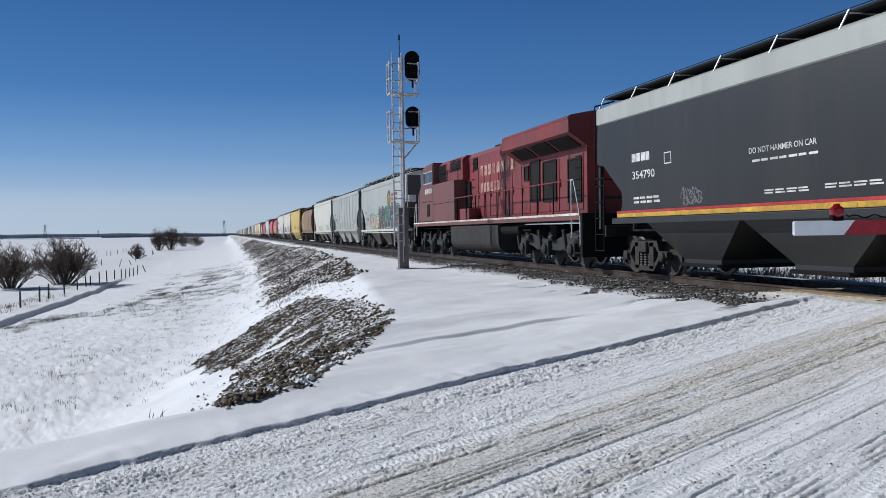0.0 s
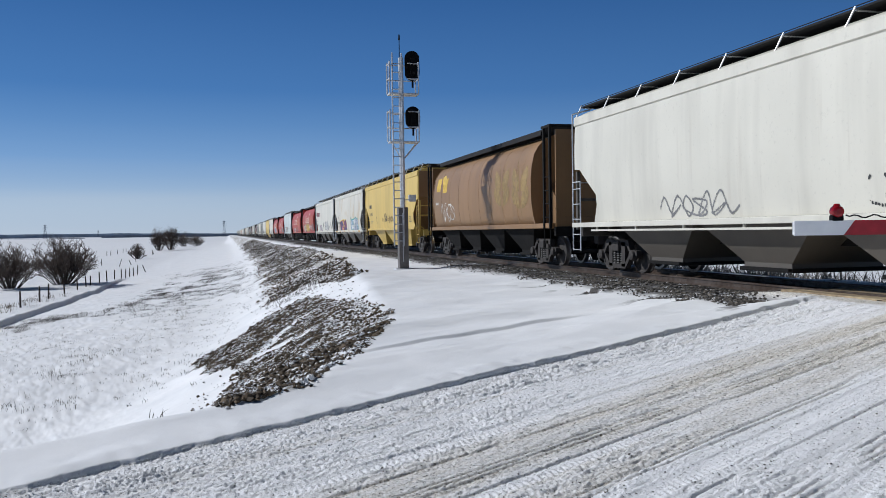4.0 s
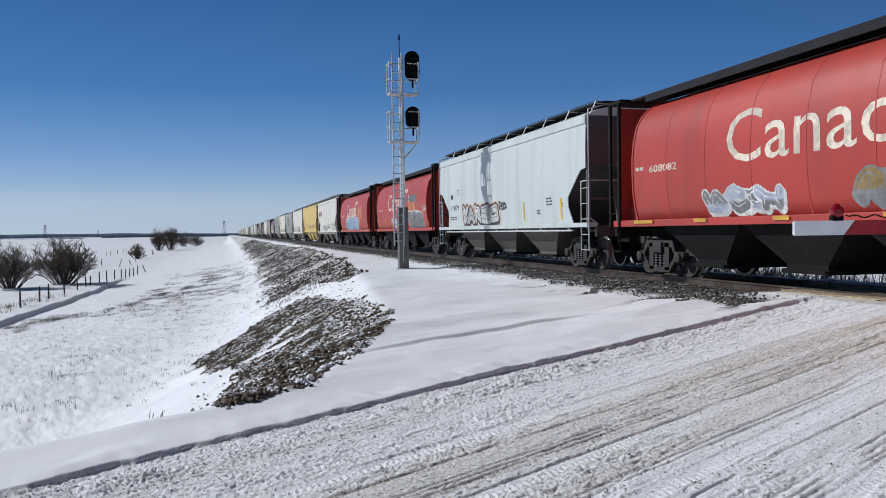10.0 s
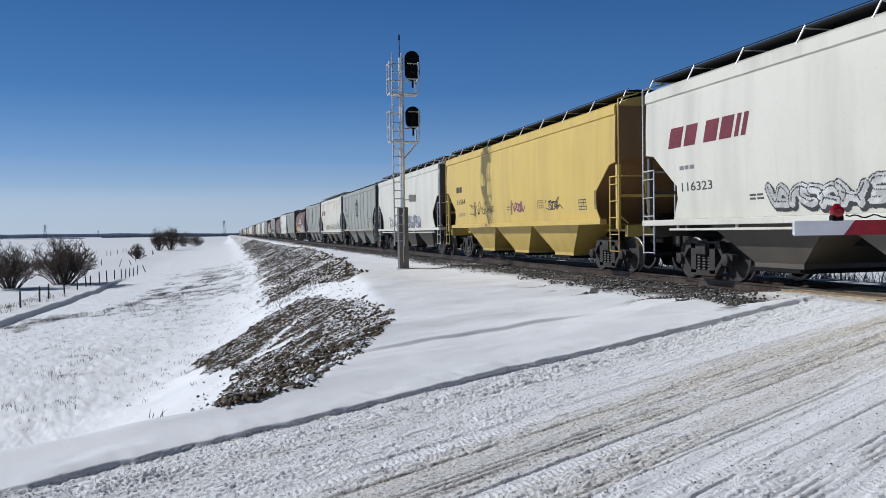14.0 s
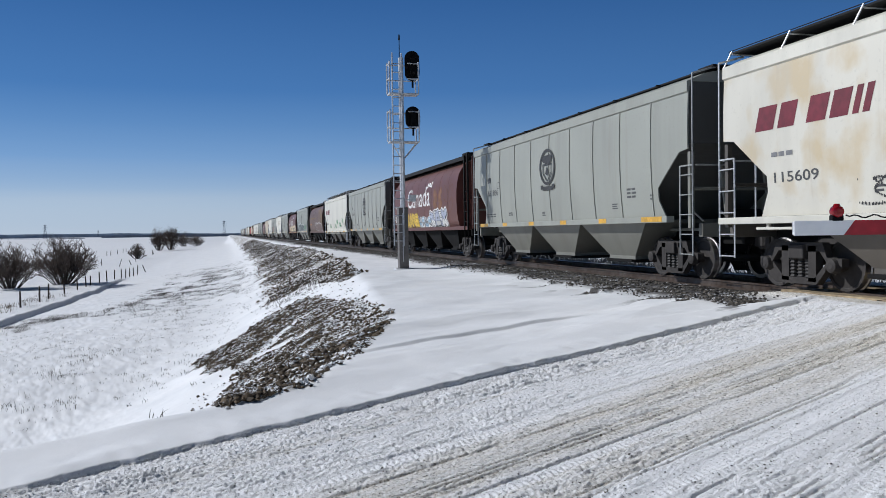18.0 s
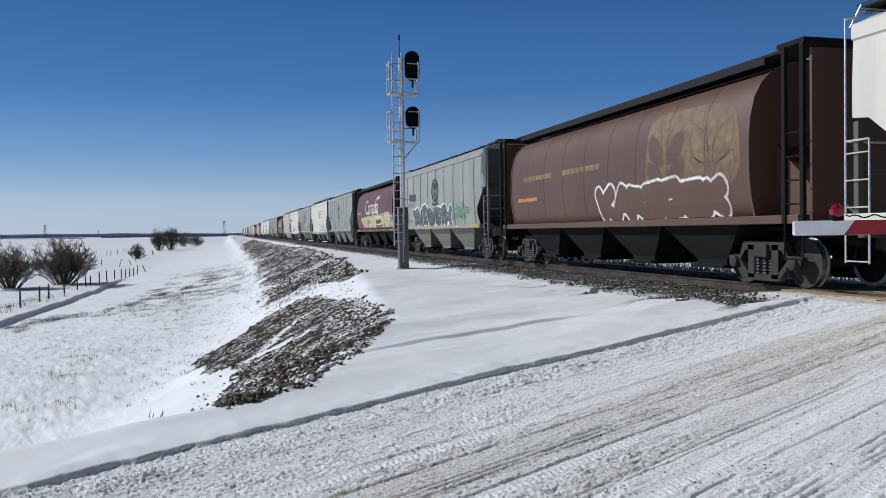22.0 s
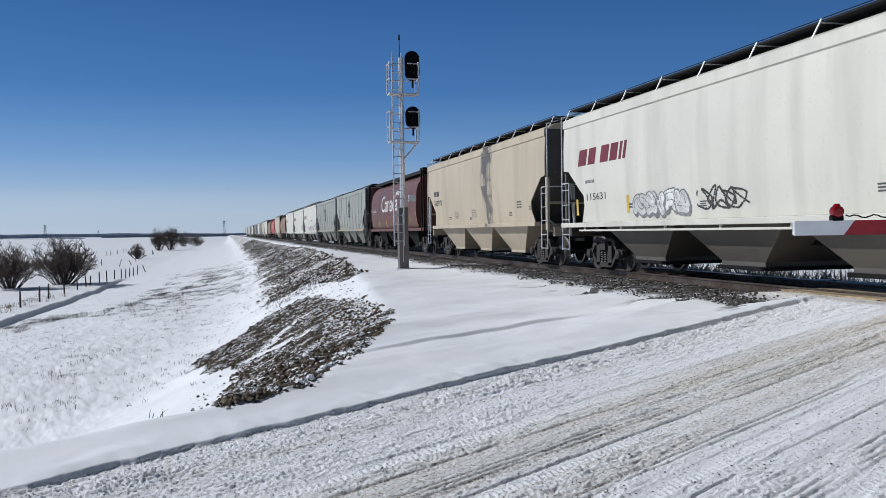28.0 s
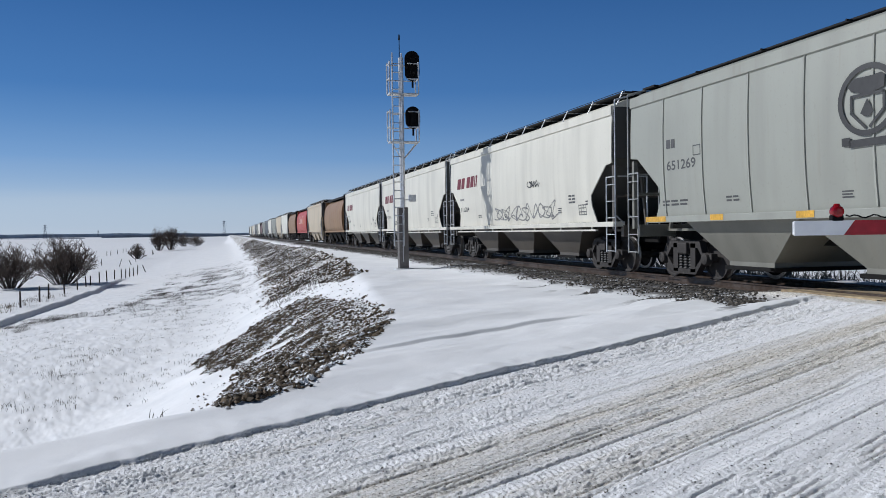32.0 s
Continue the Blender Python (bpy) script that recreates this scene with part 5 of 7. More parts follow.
def throw_up(car, y0, y1, z0, z1, fills, line, n, seed, halo=None, spiky=0.3, fat=1.0, rim=0.034, angular=False):
    """Big sprayed bubble shapes side by side, overlapping: halo, outline, fill, shade and shine."""
    rnd = random.Random(seed)
    wall = Wall(y0, y1, z0, z1)
    edges = [0.0]
    for k in range(n):
        edges.append(edges[-1] + rnd.uniform(0.8, 1.25))
    letters_ = []
    height = z1 - z0
    for k in range(n):
        ya, yb = (y0 + (y1 - y0) * edges[j] / edges[-1] for j in (k, k + 1))
        width = abs(yb - ya)
        t = fat * min(0.17 * height + 0.02, 0.24 * width + 0.02)
        lo, hi = z0 + rnd.uniform(0, 0.12) * height + t * 0.6, z1 - rnd.uniform(0, 0.18) * height - t * 0.6
        lean = rnd.uniform(-0.12, 0.12) * height
        runs = []
        for stroke in (ANGLES[(k * 5 + seed) % len(ANGLES)] if angular else STROKES[(k + seed) % len(STROKES)]):
            pts = [(ya + (yb - ya) * (0.05 + 0.9 * u + rnd.uniform(-0.1, 0.1)) - lean * (v - 0.5), lo + (hi - lo) * (v + rnd.uniform(-0.05, 0.05))) for u, v in stroke]
            runs += straight(pts) if angular else smooth(pts)
        letters_.append((wall.reach(runs), wall.reach([(u - 0.05, v - 0.05) for u, v in runs]), wall.reach([(u + 0.3 * t, v + 0.35 * t) for u, v in runs]), t))
    for d, low, _, t in letters_:
        if halo:
            wall.spray(np.minimum(d, low) < t + 0.10, halo)
    m = wall.ink.shape[0]
    level = (np.arange(m) * CELL + wall.z)[:, None] + 0 * wall.ink
    order = list(range(n))
    rnd.shuffle(order)
    for k in order:
        d, low, shine, t = letters_[k]
        wall.spray(np.minimum(d, low) < t + rim, line)
        wall.spray(d < t, fills[k % len(fills)])
        if len(fills) > 1:
            cut = z0 + height * (0.36 + 0.08 * math.sin(k * 2.1))
            wall.spray((d < t) & (level + 3 * wall.noise < cut), fills[(k + 1) % len(fills)])
        wall.spray((shine < 0.014) & (d < t), line)
    wall.finish(car)


def tag(car, y0, y1, z0, z1, ink, seed, w=0.035, loops=6):
    """A quick looping line of spray paint."""
    rnd = random.Random(seed)
    wall = Wall(y0, y1, z0, z1, 0.15)
    step_y = (y1 - y0) / loops
    pts = []
    for k in range(loops):
        a = y0 + step_y * k
        kind = rnd.choice((0, 1, 2))
        shape = (((0.0, 0.0), (0.3, 1.0), (0.6, 0.05), (0.9, 0.5)), ((0.1, 0.9), (-0.1, 0.3), (0.5, 0.0), (0.8, 0.6), (0.3, 0.8), (0.9, 0.2)), ((0.0, 0.4), (0.5, 1.05), (0.3, -0.1), (0.7, 0.4), (0.95, 0.1)))[kind]
        pts += [(a + step_y * (1.9 * u - 0.4 + rnd.uniform(-0.15, 0.15)), z0 + (z1 - z0) * min(1.1, max(0, v + rnd.uniform(-0.12, 0.12)))) for u, v in shape]
    wall.spray(wall.reach(smooth(pts, 14)) < w / 2 + 0.004, ink)
    wall.finish(car)


def crest(car, ink="ink_black"):
    """The round crest: a ring, a shield, a beast-like block above and a ribbon below, as plain shapes."""
    cy, cz, ry, rz = 0.12, 3.10, 0.62, 0.56
    bm = bmesh.new()
    n = 32
    for k in range(n):
        a, b = math.tau * k / n, math.tau * (k + 1) / n
        q = [(cy + ry * r * math.cos(t), cz + rz * r * math.sin(t)) for r, t in ((1, a), (1, b), (0.84, b), (0.84, a))]
        bm.faces.new([bm.verts.new((0, *p)) for p in q])
    flat(bm, blob(random.Random(4), cy, cz + 0.24, 0.34, 0.14, 14, 0.16))
    for s in (-1, 1):
        ribbon(bm, [(cy + s * 0.33, cz + 0.08), (cy + s * 0.33, cz - 0.18), (cy + s * 0.05, cz - 0.42)], 0.05)
    ribbon(bm, [(cy + 0.33, cz + 0.08), (cy - 0.33, cz + 0.08)], 0.05)
    flat(bm, [(cy - 0.14, cz - 0.2), (cy, cz + 0.02), (cy + 0.14, cz - 0.2), (cy + 0.05, cz - 0.26), (cy - 0.05, cz - 0.26)])
    rect(bm, cy + 0.40, cy - 0.40, cz - 0.72, cz - 0.60)
    rect(bm, cy + 0.55, cy + 0.36, cz - 0.68, cz - 0.55)
    rect(bm, cy - 0.36, cy - 0.55, cz - 0.68, cz - 0.55)
    lay(car, bm, M[ink], 0.026, "crest", "dark round crest")


def sheaf(car, cy, z0, h, ink, filled):
    """A stylised ear of grain: paired pointed leaves on a stem."""
    upper = ((0.05, 0.44), (0.07, 0.70), (0.20, 0.90), (0.46, 1.06), (0.52, 0.80), (0.44, 0.58), (0.28, 0.45))
    lower = ((0.05, 0.02), (0.06, 0.26), (0.18, 0.42), (0.50, 0.56), (0.56, 0.36), (0.44, 0.16), (0.24, 0.05))
    bm = bmesh.new()
    for s in (-1, 1):
        for shape in (upper, lower):
            pts = [(cy + s * u * 1.5, z0 + v * h) for u, v in shape]
            if filled:
                flat(bm, pts)
            else:
                ribbon(bm, pts + pts[:1], 0.024)
        ribbon(bm, [(cy + s * 0.06, z0 + h * 0.6), (cy + s * 0.22, z0 + h * 1.0), (cy + s * 0.42, z0 + h * 1.28)], 0.03)
    ribbon(bm, [(cy, z0 - 0.18 * h), (cy, z0 + h * 0.2)], 0.04)
    lay(car, bm, M[ink], 0.004, "sheaf_emblem", "grain sheaf emblem")


def country(car, number, ink="ink_white", sheaves=True, ear="ink_sheaf"):
    letters(car, "Canada", 3.05, -2.0, 2.42, 1.04, M[ink], 0.002)
    bm = bmesh.new()
    for a in (-1.28, -2.06):
        rect(bm, a, a - 0.17, 3.30, 3.58, 0.10)
    flat(bm, [(y - 0.05, z) for y, z in blob(random.Random(3), -1.72, 3.44, 0.17, 0.12, 16, 0.35)])
    lay(car, bm, M[ink], 0.004, "flag_emblem")
    bars(car, 6.75, 2.62, 0.42, 0.15, 1, M[ink], "reporting_mark", 2)
    letters(car, number, 6.1, 4.9, 2.46, 0.16, M[ink], 0.015)
    if sheaves:
        sheaf(car, -3.5, 2.02, 1.15, ear, True)
        sheaf(car, -5.35, 1.95, 1.25, ear, False)


def initials(car, number, ink="ink_fleet", z=2.45):
    bars(car, 6.08, z + 0.68, 0.4, 0.36, 1, M[ink], "reporting_mark", 2)
    letters(car, number, 6.08, 4.92, z, 0.21, M[ink], 0.012)
    bars(car, 6.35, 1.78, 1.1, 0.16, 2, M[ink], cols=3)
    bars(car, 5.0, 2.9, 0.26, 0.2, 2, M[ink], "plate_frame")


def notices(car, ink="ink_fleet"):
    bars(car, -4.1, 1.8, 0.35, 0.16, 3, M[ink])
    bars(car, -4.95, 2.15, 0.5, 0.28, 3, M[ink], cols=2)
    bars(car, -6.08, 1.95, 0.18, 0.16, 2, M[ink])
    bars(car, 0.75, 1.72, 0.3, 0.14, 3, M[ink])
    bars(car, 3.9, 1.78, 0.45, 0.14, 2, M[ink], cols=2)


def sill_marks(car, ink="reflector", z0=1.30, z1=1.42, x=0.0):
    for y, w in ((-6.7, 0.95), (-3.9, 0.45), (-1.3, 0.45), (1.3, 0.45), (3.9, 0.45), (6.1, 0.9)):
        bm = bmesh.new()
        rect(bm, y, y + w, z0, z1)
        lay(car, bm, M[ink], 0.09, "reflector", "yellow reflector strip", (1.62 if z1 > 1.35 else 1.635) if car["style"] == "flat" else 0.0)


def rail_words(car, number):
    """The slanted dark red company wording, as blocks."""
    word_bars(car, 6.75, 3.95, 2.92, 3.36, (1.0, 0.22, 0.85, 0.6, 0.9, 0.18, 0.8, 0.18, 0.26, 0.16, 0.28), M["ink_red"], 0.13)
    bars(car, 6.3, 2.5, 0.6, 0.15, 1, M["ink_grey"], "reporting_mark", 3)
    letters(car, number, 6.25, 5.1, 1.95, 0.19, M["ink_fleet"], 0.01)
    notices(car)
    bars(car, -5.6, 1.85, 0.5, 0.3, 3, M["ink_fleet"], "inspection_panel", 2)


def slashes(car, ys, z0, z1, ink="ink_yellow"):
    for y in ys:
        bm = bmesh.new()
        rect(bm, y, y - 0.13, z0, z1, -0.12 if car["style"] == "round" else 0.05)
        lay(car, bm, M[ink], 0.006, "paint_slash", "yellow paint slash")


def refinish(car, names, material):
    for ch in car.children:
        if ch.name.split(".")[0] in names:
            ch.material_slots[0].link = "OBJECT"
            ch.material_slots[0].material = M[material]


def paintwork():
    c = CARS["coer"]
    bars(c, 5.97, 2.97, 0.9, 0.36, 1, M["ink_white"], "reporting_mark", 4)
    letters(c, "354790", 5.97, 4.9, 2.36, 0.19, M["ink_white"], 0.012)
    bars(c, 4.45, 2.86, 0.28, 0.24, 2, M["ink_white"], "plate_frame")
    bars(c, 5.97, 1.92, 1.27, 0.2, 2, M["ink_white"], cols=4)
    letters(c, "DO NOT HAMMER ON CAR", 1.37, -0.46, 2.54, 0.11, M["ink_white"], 0.01)
    bars(c, 1.28, 2.42, 1.8, 0.08, 1, M["ink_white"], cols=7)
    bars(c, 0.98, 1.84, 1.24, 0.1, 2, M["ink_white"], cols=4)
    bars(c, -0.6, 1.86, 1.3, 0.1, 2, M["ink_white"], cols=4)
    tag(c, 3.8, 3.05, 1.68, 2.0, "ink_grey", 5, 0.02, 5)
    for z0, z1, ink, nm in ((1.44, 1.54, "reflector", "orange_stripe"), (1.545, 1.60, "ink_scarlet", "red_stripe")):
        bm = bmesh.new()
        rect(bm, 6.9, -6.9, z0, z1)
        lay(c, bm, M[ink], 0.02, nm)
    for y, w in ((-6.7, 0.95), (-3.9, 0.45), (-1.3, 0.45), (1.3, 0.45), (3.9, 0.45), (5.9, 0.9)):
        bm = bmesh.new()
        rect(bm, y, y + w, 1.45, 1.53)
        lay(c, bm, M["ink_yellow"], 0.026, "reflector", "yellow reflector strip")
    c = CARS["engine"]
    for y0, y1, z0, z1, k in ((0.42, -3.76, 3.42, 3.84, 8), (0.42, -2.6, 2.74, 3.12, 7)):
        word_bars(c, y0, y1, z0, z1, (0.36, 0.17) * k, M["ink_worn"], 0.0, -0.95)
    letters(c, "8700", 8.0, 6.6, 3.02, 0.26, M["ink_white"], 0.02, 0.0, -1.5, 0.012)
    c = CARS["soo"]
    refinish(c, ("side_plate", "top_chord"), "pale")
    bm = bmesh.new()
    flat(bm, [(-2.7 + 0.56 * math.cos(k * math.tau / 28), 3.2 + 0.52 * math.sin(k * math.tau / 28)) for k in range(28)])
    lay(c, bm, M["ink_bronze"], 0.004, "round_emblem", "dark bronze round emblem")
    bm = bmesh.new()
    flat(bm, [(-2.7 + 0.42 * math.cos(k * math.tau / 28), 3.16 + 0.36 * math.sin(k * math.tau / 28)) for k in range(28)])
    lay(c, bm, M["ink_gold"], 0.009, "round_emblem", "brown centre of the emblem")
    for k in range(3):
        bars(c, -3.5, 3.5 - 0.27 * k, 1.8 - 0.2 * k, 0.3, 1, M["ink_red"], "wordmark", 8)
    throw_up(c, 4.35, 0.8, 1.38, 2.3, ("ink_peach", "ink_rose", "ink_pistachio", "ink_rose", "ink_cream"), "ink_teal", 5, 3, "ink_mint", 0.3, 1.0, 0.03, True)
    throw_up(c, 0.9, -6.6, 1.38, 2.75, ("ink_darkgreen", "ink_plum", "ink_jade", "ink_plum"), "ink_rose", 6, 31, "ink_darkgreen", 0.3, 1.0, 0.018, True)
    for y in (0.45, -1.75):
        slashes(c, (y,), 1.5, 1.95)
    initials(c, "122584", "ink_fleet", 1.95)
    c = CARS["plain"]
    initials(c, "5441", "ink_fleet", 2.2)
    notices(c)
    bars(c, -2.44, 1.98, 0.5, 0.3, 4, M["ink_grey"], "inspection_panel", 2)
    bars(c, 3.0, 1.92, 0.5, 0.28, 4, M["ink_grey"], "inspection_panel", 2)
    bars(c, 0.66, 2.05, 0.4, 0.36, 5, M["ink_grey"], "inspection_panel", 2)
    sill_marks(c)
    c = CARS["scrawl"]
    tag(c, 3.0, 0.3, 1.42, 1.9, "ink_grey", 8, 0.04, 5)
    tag(c, -3.3, -5.8, 1.45, 2.0, "ink_black", 9, 0.04, 4)
    c = CARS["ochre"]
    bm = bmesh.new()
    rect(bm, 5.9, 5.2, 3.0, 3.6)
    flat(bm, blob(random.Random(2), 4.5, 3.3, 0.42, 0.36, 22, 0.4))
    lay(c, bm, M["ink_yellow"], 0.004, "flag_emblem")
    tag(c, 5.0, 3.0, 1.6, 2.5, "ink_white", 4, 0.05, 3)
    bars(c, 6.0, 2.5, 0.5, 0.2, 1, M["ink_white"], "reporting_mark", 2)
    sheaf(c, -3.5, 2.0, 1.3, "ink_gold", True)
    sheaf(c, -5.4, 1.85, 1.4, "ink_gold", True)
    for key, number, s in (("yellow", "51433", 3), ("yellow2", "51364", 7)):
        c = CARS[key]
        bars(c, 6.6, 3.02, 0.85, 0.44, 1, M["ink_black"], "reporting_mark", 3)
        letters(c, number, 6.6, 5.35, 2.28, 0.22, M["ink_black"], 0.015)
        bars(c, 6.4, 1.9, 1.0, 0.16, 2, M["ink_grey"], cols=3)
        bars(c, 2.1, 2.07, 0.48, 0.22, 3, M["ink_gold"], "inspection_panel", 2)
        bars(c, -2.75, 2.1, 0.5, 0.26, 3, M["ink_gold"], "inspection_panel", 2)
        bars(c, -5.9, 2.0, 0.5, 0.3, 3, M["ink_fleet"], "inspection_panel", 2)
        tag(c, 1.3 if s == 3 else 4.6, 0.4 if s == 3 else 2.3, 1.8, 2.28, "ink_black", s, 0.03, 4)
        tag(c, -0.4, -1.5, 1.8, 2.12, "ink_gold" if s == 3 else "ink_purple", s + 1, 0.04, 4)
        bars(c, 0.2, 2.0, 0.6, 0.18, 2, M["ink_gold"], cols=2)
        slashes(c, (4.1, -0.2, -6.9), 1.7, 2.2, "ink_gold")
        tag(c, -3.6, -4.6, 1.78, 2.1, "ink_black", s + 5, 0.03, 3)
    c = CARS["soo2"]
    refinish(c, ("side_plate",), "stained")
    throw_up(c, 4.7, 0.9, 1.32, 2.2, ("ink_purple", "ink_navy", "ink_pink", "ink_yellow", "ink_purple"), "ink_black", 6, 12, "ink_yellow", angular=True)
    throw_up(c, -1.6, -5.2, 1.34, 2.25, ("ink_lilac", "ink_blue", "ink_white", "ink_lilac"), "ink_teal", 5, 13, "ink_mint", angular=True)
    initials(c, "118820", "ink_black", 1.92)
    sill_marks(c, z0=1.2, z1=1.32)
    c = CARS["rail1"]
    rail_words(c, "113859")
    tag(c, 7.7, 6.85, 3.1, 3.5, "ink_grey", 2, 0.035, 3)
    throw_up(c, 4.05, 2.0, 1.48, 1.98, ("white_fill",), "ink_purple", 4, 6)
    tag(c, 1.05, 0.4, 1.75, 2.2, "ink_black", 3, 0.04, 4)
    throw_up(c, -0.6, -3.6, 1.5, 2.3, ("white_fill",), "ink_grey", 5, 16, angular=True)
    sets = (("red1", "608308", True), ("red2", "608082", True), ("red3", "606301", True), ("red4", "607082", True), ("brown1", "607654", True), ("brown2", "607835", False), ("brown3", "607432", True))
    for key, number, sh in sets:
        country(CARS[key], number, "ink_white" if key.startswith("b") else "ink_cream2", sh, "ink_olive" if key.startswith("b") else "ink_sheaf")
        if key in ("red2", "red4", "brown2"):
            sill_marks(CARS[key], z0=1.27, z1=1.35)
    c = CARS["red1"]
    throw_up(c, 5.2, 2.5, 1.42, 2.2, ("ink_cream2",), "ink_black", 4, 21, None, 0.3, 1.3, angular=True)
    throw_up(c, 1.9, -1.4, 1.42, 2.3, ("ink_mustard",), "ink_mauve", 4, 22, "ink_mauve", 0.3, 1.35)
    tag(c, -1.3, -2.3, 1.75, 2.25, "ink_cream2", 23, 0.05, 4)
    tag(c, -2.7, -4.3, 1.6, 2.2, "ink_white", 66, 0.05, 4)
    tag(c, -4.6, -6.9, 1.5, 2.2, "ink_sage", 67, 0.08, 4)
    c = CARS["red2"]
    throw_up(c, 3.9, 1.4, 1.45, 1.95, ("ink_grey", "ink_lilac"), "ink_white", 4, 24)
    throw_up(c, -0.4, -2.0, 1.5, 2.1, ("ink_gold", "ink_grey"), "ink_grey", 3, 25)
    c = CARS["red3"]
    throw_up(c, -2.6, -5.9, 1.42, 2.2, ("ink_grey",), "ink_black", 6, 26, "ink_white")
    throw_up(c, 1.9, 0.7, 1.5, 1.95, ("ink_lilac",), "ink_white", 2, 27)
    slashes(c, (6.6, 4.1, 2.3, 0.2, -3.6, -6.9), 1.5, 1.95)
    tag(c, -6.0, -6.8, 2.2, 2.5, "ink_white", 28, 0.03, 4)
    c = CARS["red4"]
    throw_up(c, 3.6, -2.75, 1.42, 2.3, ("ink_blue", "ink_lilac"), "ink_navy", 7, 29, "ink_white", 0.32, angular=True)
    tag(c, -1.9, -3.5, 1.85, 2.2, "ink_white", 30, 0.03, 5)
    c = CARS["mint"]
    initials(c, "119579", "ink_black", 2.06)
    notices(c)
    throw_up(c, 4.3, -0.2, 1.42, 2.15, ("white_fill",), "ink_black", 5, 32, "ink_orange", 0.3, 0.95, 0.07, angular=True)
    tag(c, -0.3, -1.2, 1.9, 2.2, "ink_black", 33, 0.04, 3)
    slashes(c, (-2.85, -6.0), 1.45, 2.1)
    c = CARS["rail2"]
    rail_words(c, "116323")
    throw_up(c, 3.3, -0.2, 1.45, 1.95, ("white_fill",), "ink_black", 6, 34, None, 0.3, 0.8, 0.02)
    tag(c, -0.9, -2.2, 1.6, 2.0, "ink_black", 35, 0.03, 4)
    throw_up(c, -3.9, -6.0, 1.48, 2.2, ("ink_white",), "ink_fleet", 4, 36, None, 0.3, 0.8, 0.02)
    slashes(c, (-3.3, -6.2), 1.48, 2.2)
    c = CARS["white2"]
    tag(c, 4.6, 0.4, 1.42, 2.0, "ink_fleet", 37, 0.05, 5)
    throw_up(c, -0.6, -3.6, 1.42, 2.0, ("ink_grey", "ink_lilac"), "ink_fleet", 4, 38)
    for key, number in (("grey1", "652082"), ("grey2", "651886"), ("grey3", "650878"), ("grey4", "651740"), ("grey5", "650598"), ("grey6", "652431"), ("grey7", "651497"), ("grey8", "651269")):
        c = CARS[key]
        crest(c)
        initials(c, number)
        notices(c)
        sill_marks(c)
    throw_up(CARS["grey4"], 4.8, -2.6, 1.45, 2.4, ("ink_storm",), "ink_white", 7, 41, "ink_white", 0.3, 1.15, 0.016)
    tag(CARS["grey4"], -2.7, -5.0, 1.7, 2.3, "ink_green", 42, 0.05, 6)
    tag(CARS["grey6"], 7.2, 6.0, 2.7, 3.3, "ink_white", 43, 0.05, 4)
    tag(CARS["grey6"], 4.4, 1.0, 1.6, 2.6, "ink_scarlet", 44, 0.08, 3)
    c = CARS["rail3"]
    refinish(c, ("side_plate",), "stained")
    rail_words(c, "115609")
    tag(c, 4.1, -6.5, 1.5, 1.95, "ink_black", 45, 0.035, 16)
    c = CARS["brown1"]
    throw_up(c, 4.95, 0.7, 1.42, 2.15, ("ink_yellow",), "ink_gold", 6, 46, angular=True)
    throw_up(c, 0.6, -1.9, 1.42, 1.9, ("ink_grey", "ink_blue"), "ink_white", 4, 47)
    throw_up(c, -2.0, -4.85, 1.42, 2.15, ("ink_lilac", "ink_white"), "ink_black", 5, 48, "ink_white", angular=True)
    tag(c, 6.7, 5.9, 1.7, 2.05, "ink_white", 49, 0.03, 4)
    c = CARS["rail4"]
    rail_words(c, "116000")
    for k, (a, b, z) in enumerate(((3.6, 2.9, 1.8), (0.1, -0.8, 1.75), (-1.1, -2.0, 2.1), (-2.9, -4.0, 1.85), (-4.6, -5.4, 2.2))):
        tag(c, a, b, z - 0.16, z + 0.2, "ink_green", 50 + k, 0.04, 4)
    sill_marks(c, z0=1.2, z1=1.32)
    c = CARS["rust"]
    bm = bmesh.new()
    flat(bm, [(y, z) for y, z in blob(random.Random(6), -4.5, 2.75, 1.9, 1.0, 40, 0.08)])
    lay(c, bm, M["ink_moss"], 0.003, "faded_panel", "faded ochre panel")
    sheaf(c, -3.6, 2.0, 1.3, "rust", True)
    sheaf(c, -5.4, 1.9, 1.4, "rust", False)
    throw_up(c, -0.2, -5.8, 1.42, 2.2, ("rust",), "rust", 7, 56, "ink_white", angular=True)
    word_bars(c, 5.4, 3.0, 2.75, 2.9, (0.8, 0.2) * 9, M["ink_gold"])
    word_bars(c, 2.2, -0.3, 2.75, 2.9, (0.8, 0.2) * 8, M["ink_gold"])
    bars(c, 6.0, 2.2, 2.0, 0.2, 1, M["ink_orange"], cols=1)
    c = CARS["brown2"]
    bm = bmesh.new()
    rim = [(5.0, 2.12), (3.9, 2.16), (3.7, 1.98), (3.5, 2.18), (2.9, 2.2), (2.55, 1.94), (2.3, 2.22), (1.2, 2.24), (-1.2, 2.28), (-3.0, 2.3), (-3.9, 2.32), (-4.1, 2.14), (-4.4, 2.34), (-5.9, 2.36), (-5.8, 1.44), (0.0, 1.42), (4.25, 1.44), (5.0, 2.12)]
    flat(bm, rim[:-1])
    lay(c, bm, M["ink_cream"], 0.003, "scrawl_band", "cream sprayed band with dark outlines")
    wall = Wall(5.0, -5.9, 1.44, 2.36, 0.12)
    for a, b in zip(rim, rim[1:]):
        run = straight([a, b], 160)
        wall.spray(wall.reach([(u, v + 0.025) for u, v in run]) < 0.028, "ink_white" if max(a[1], b[1]) > 1.9 else "ink_fleet")
        wall.spray(wall.reach(run) < 0.012, "ink_fleet")
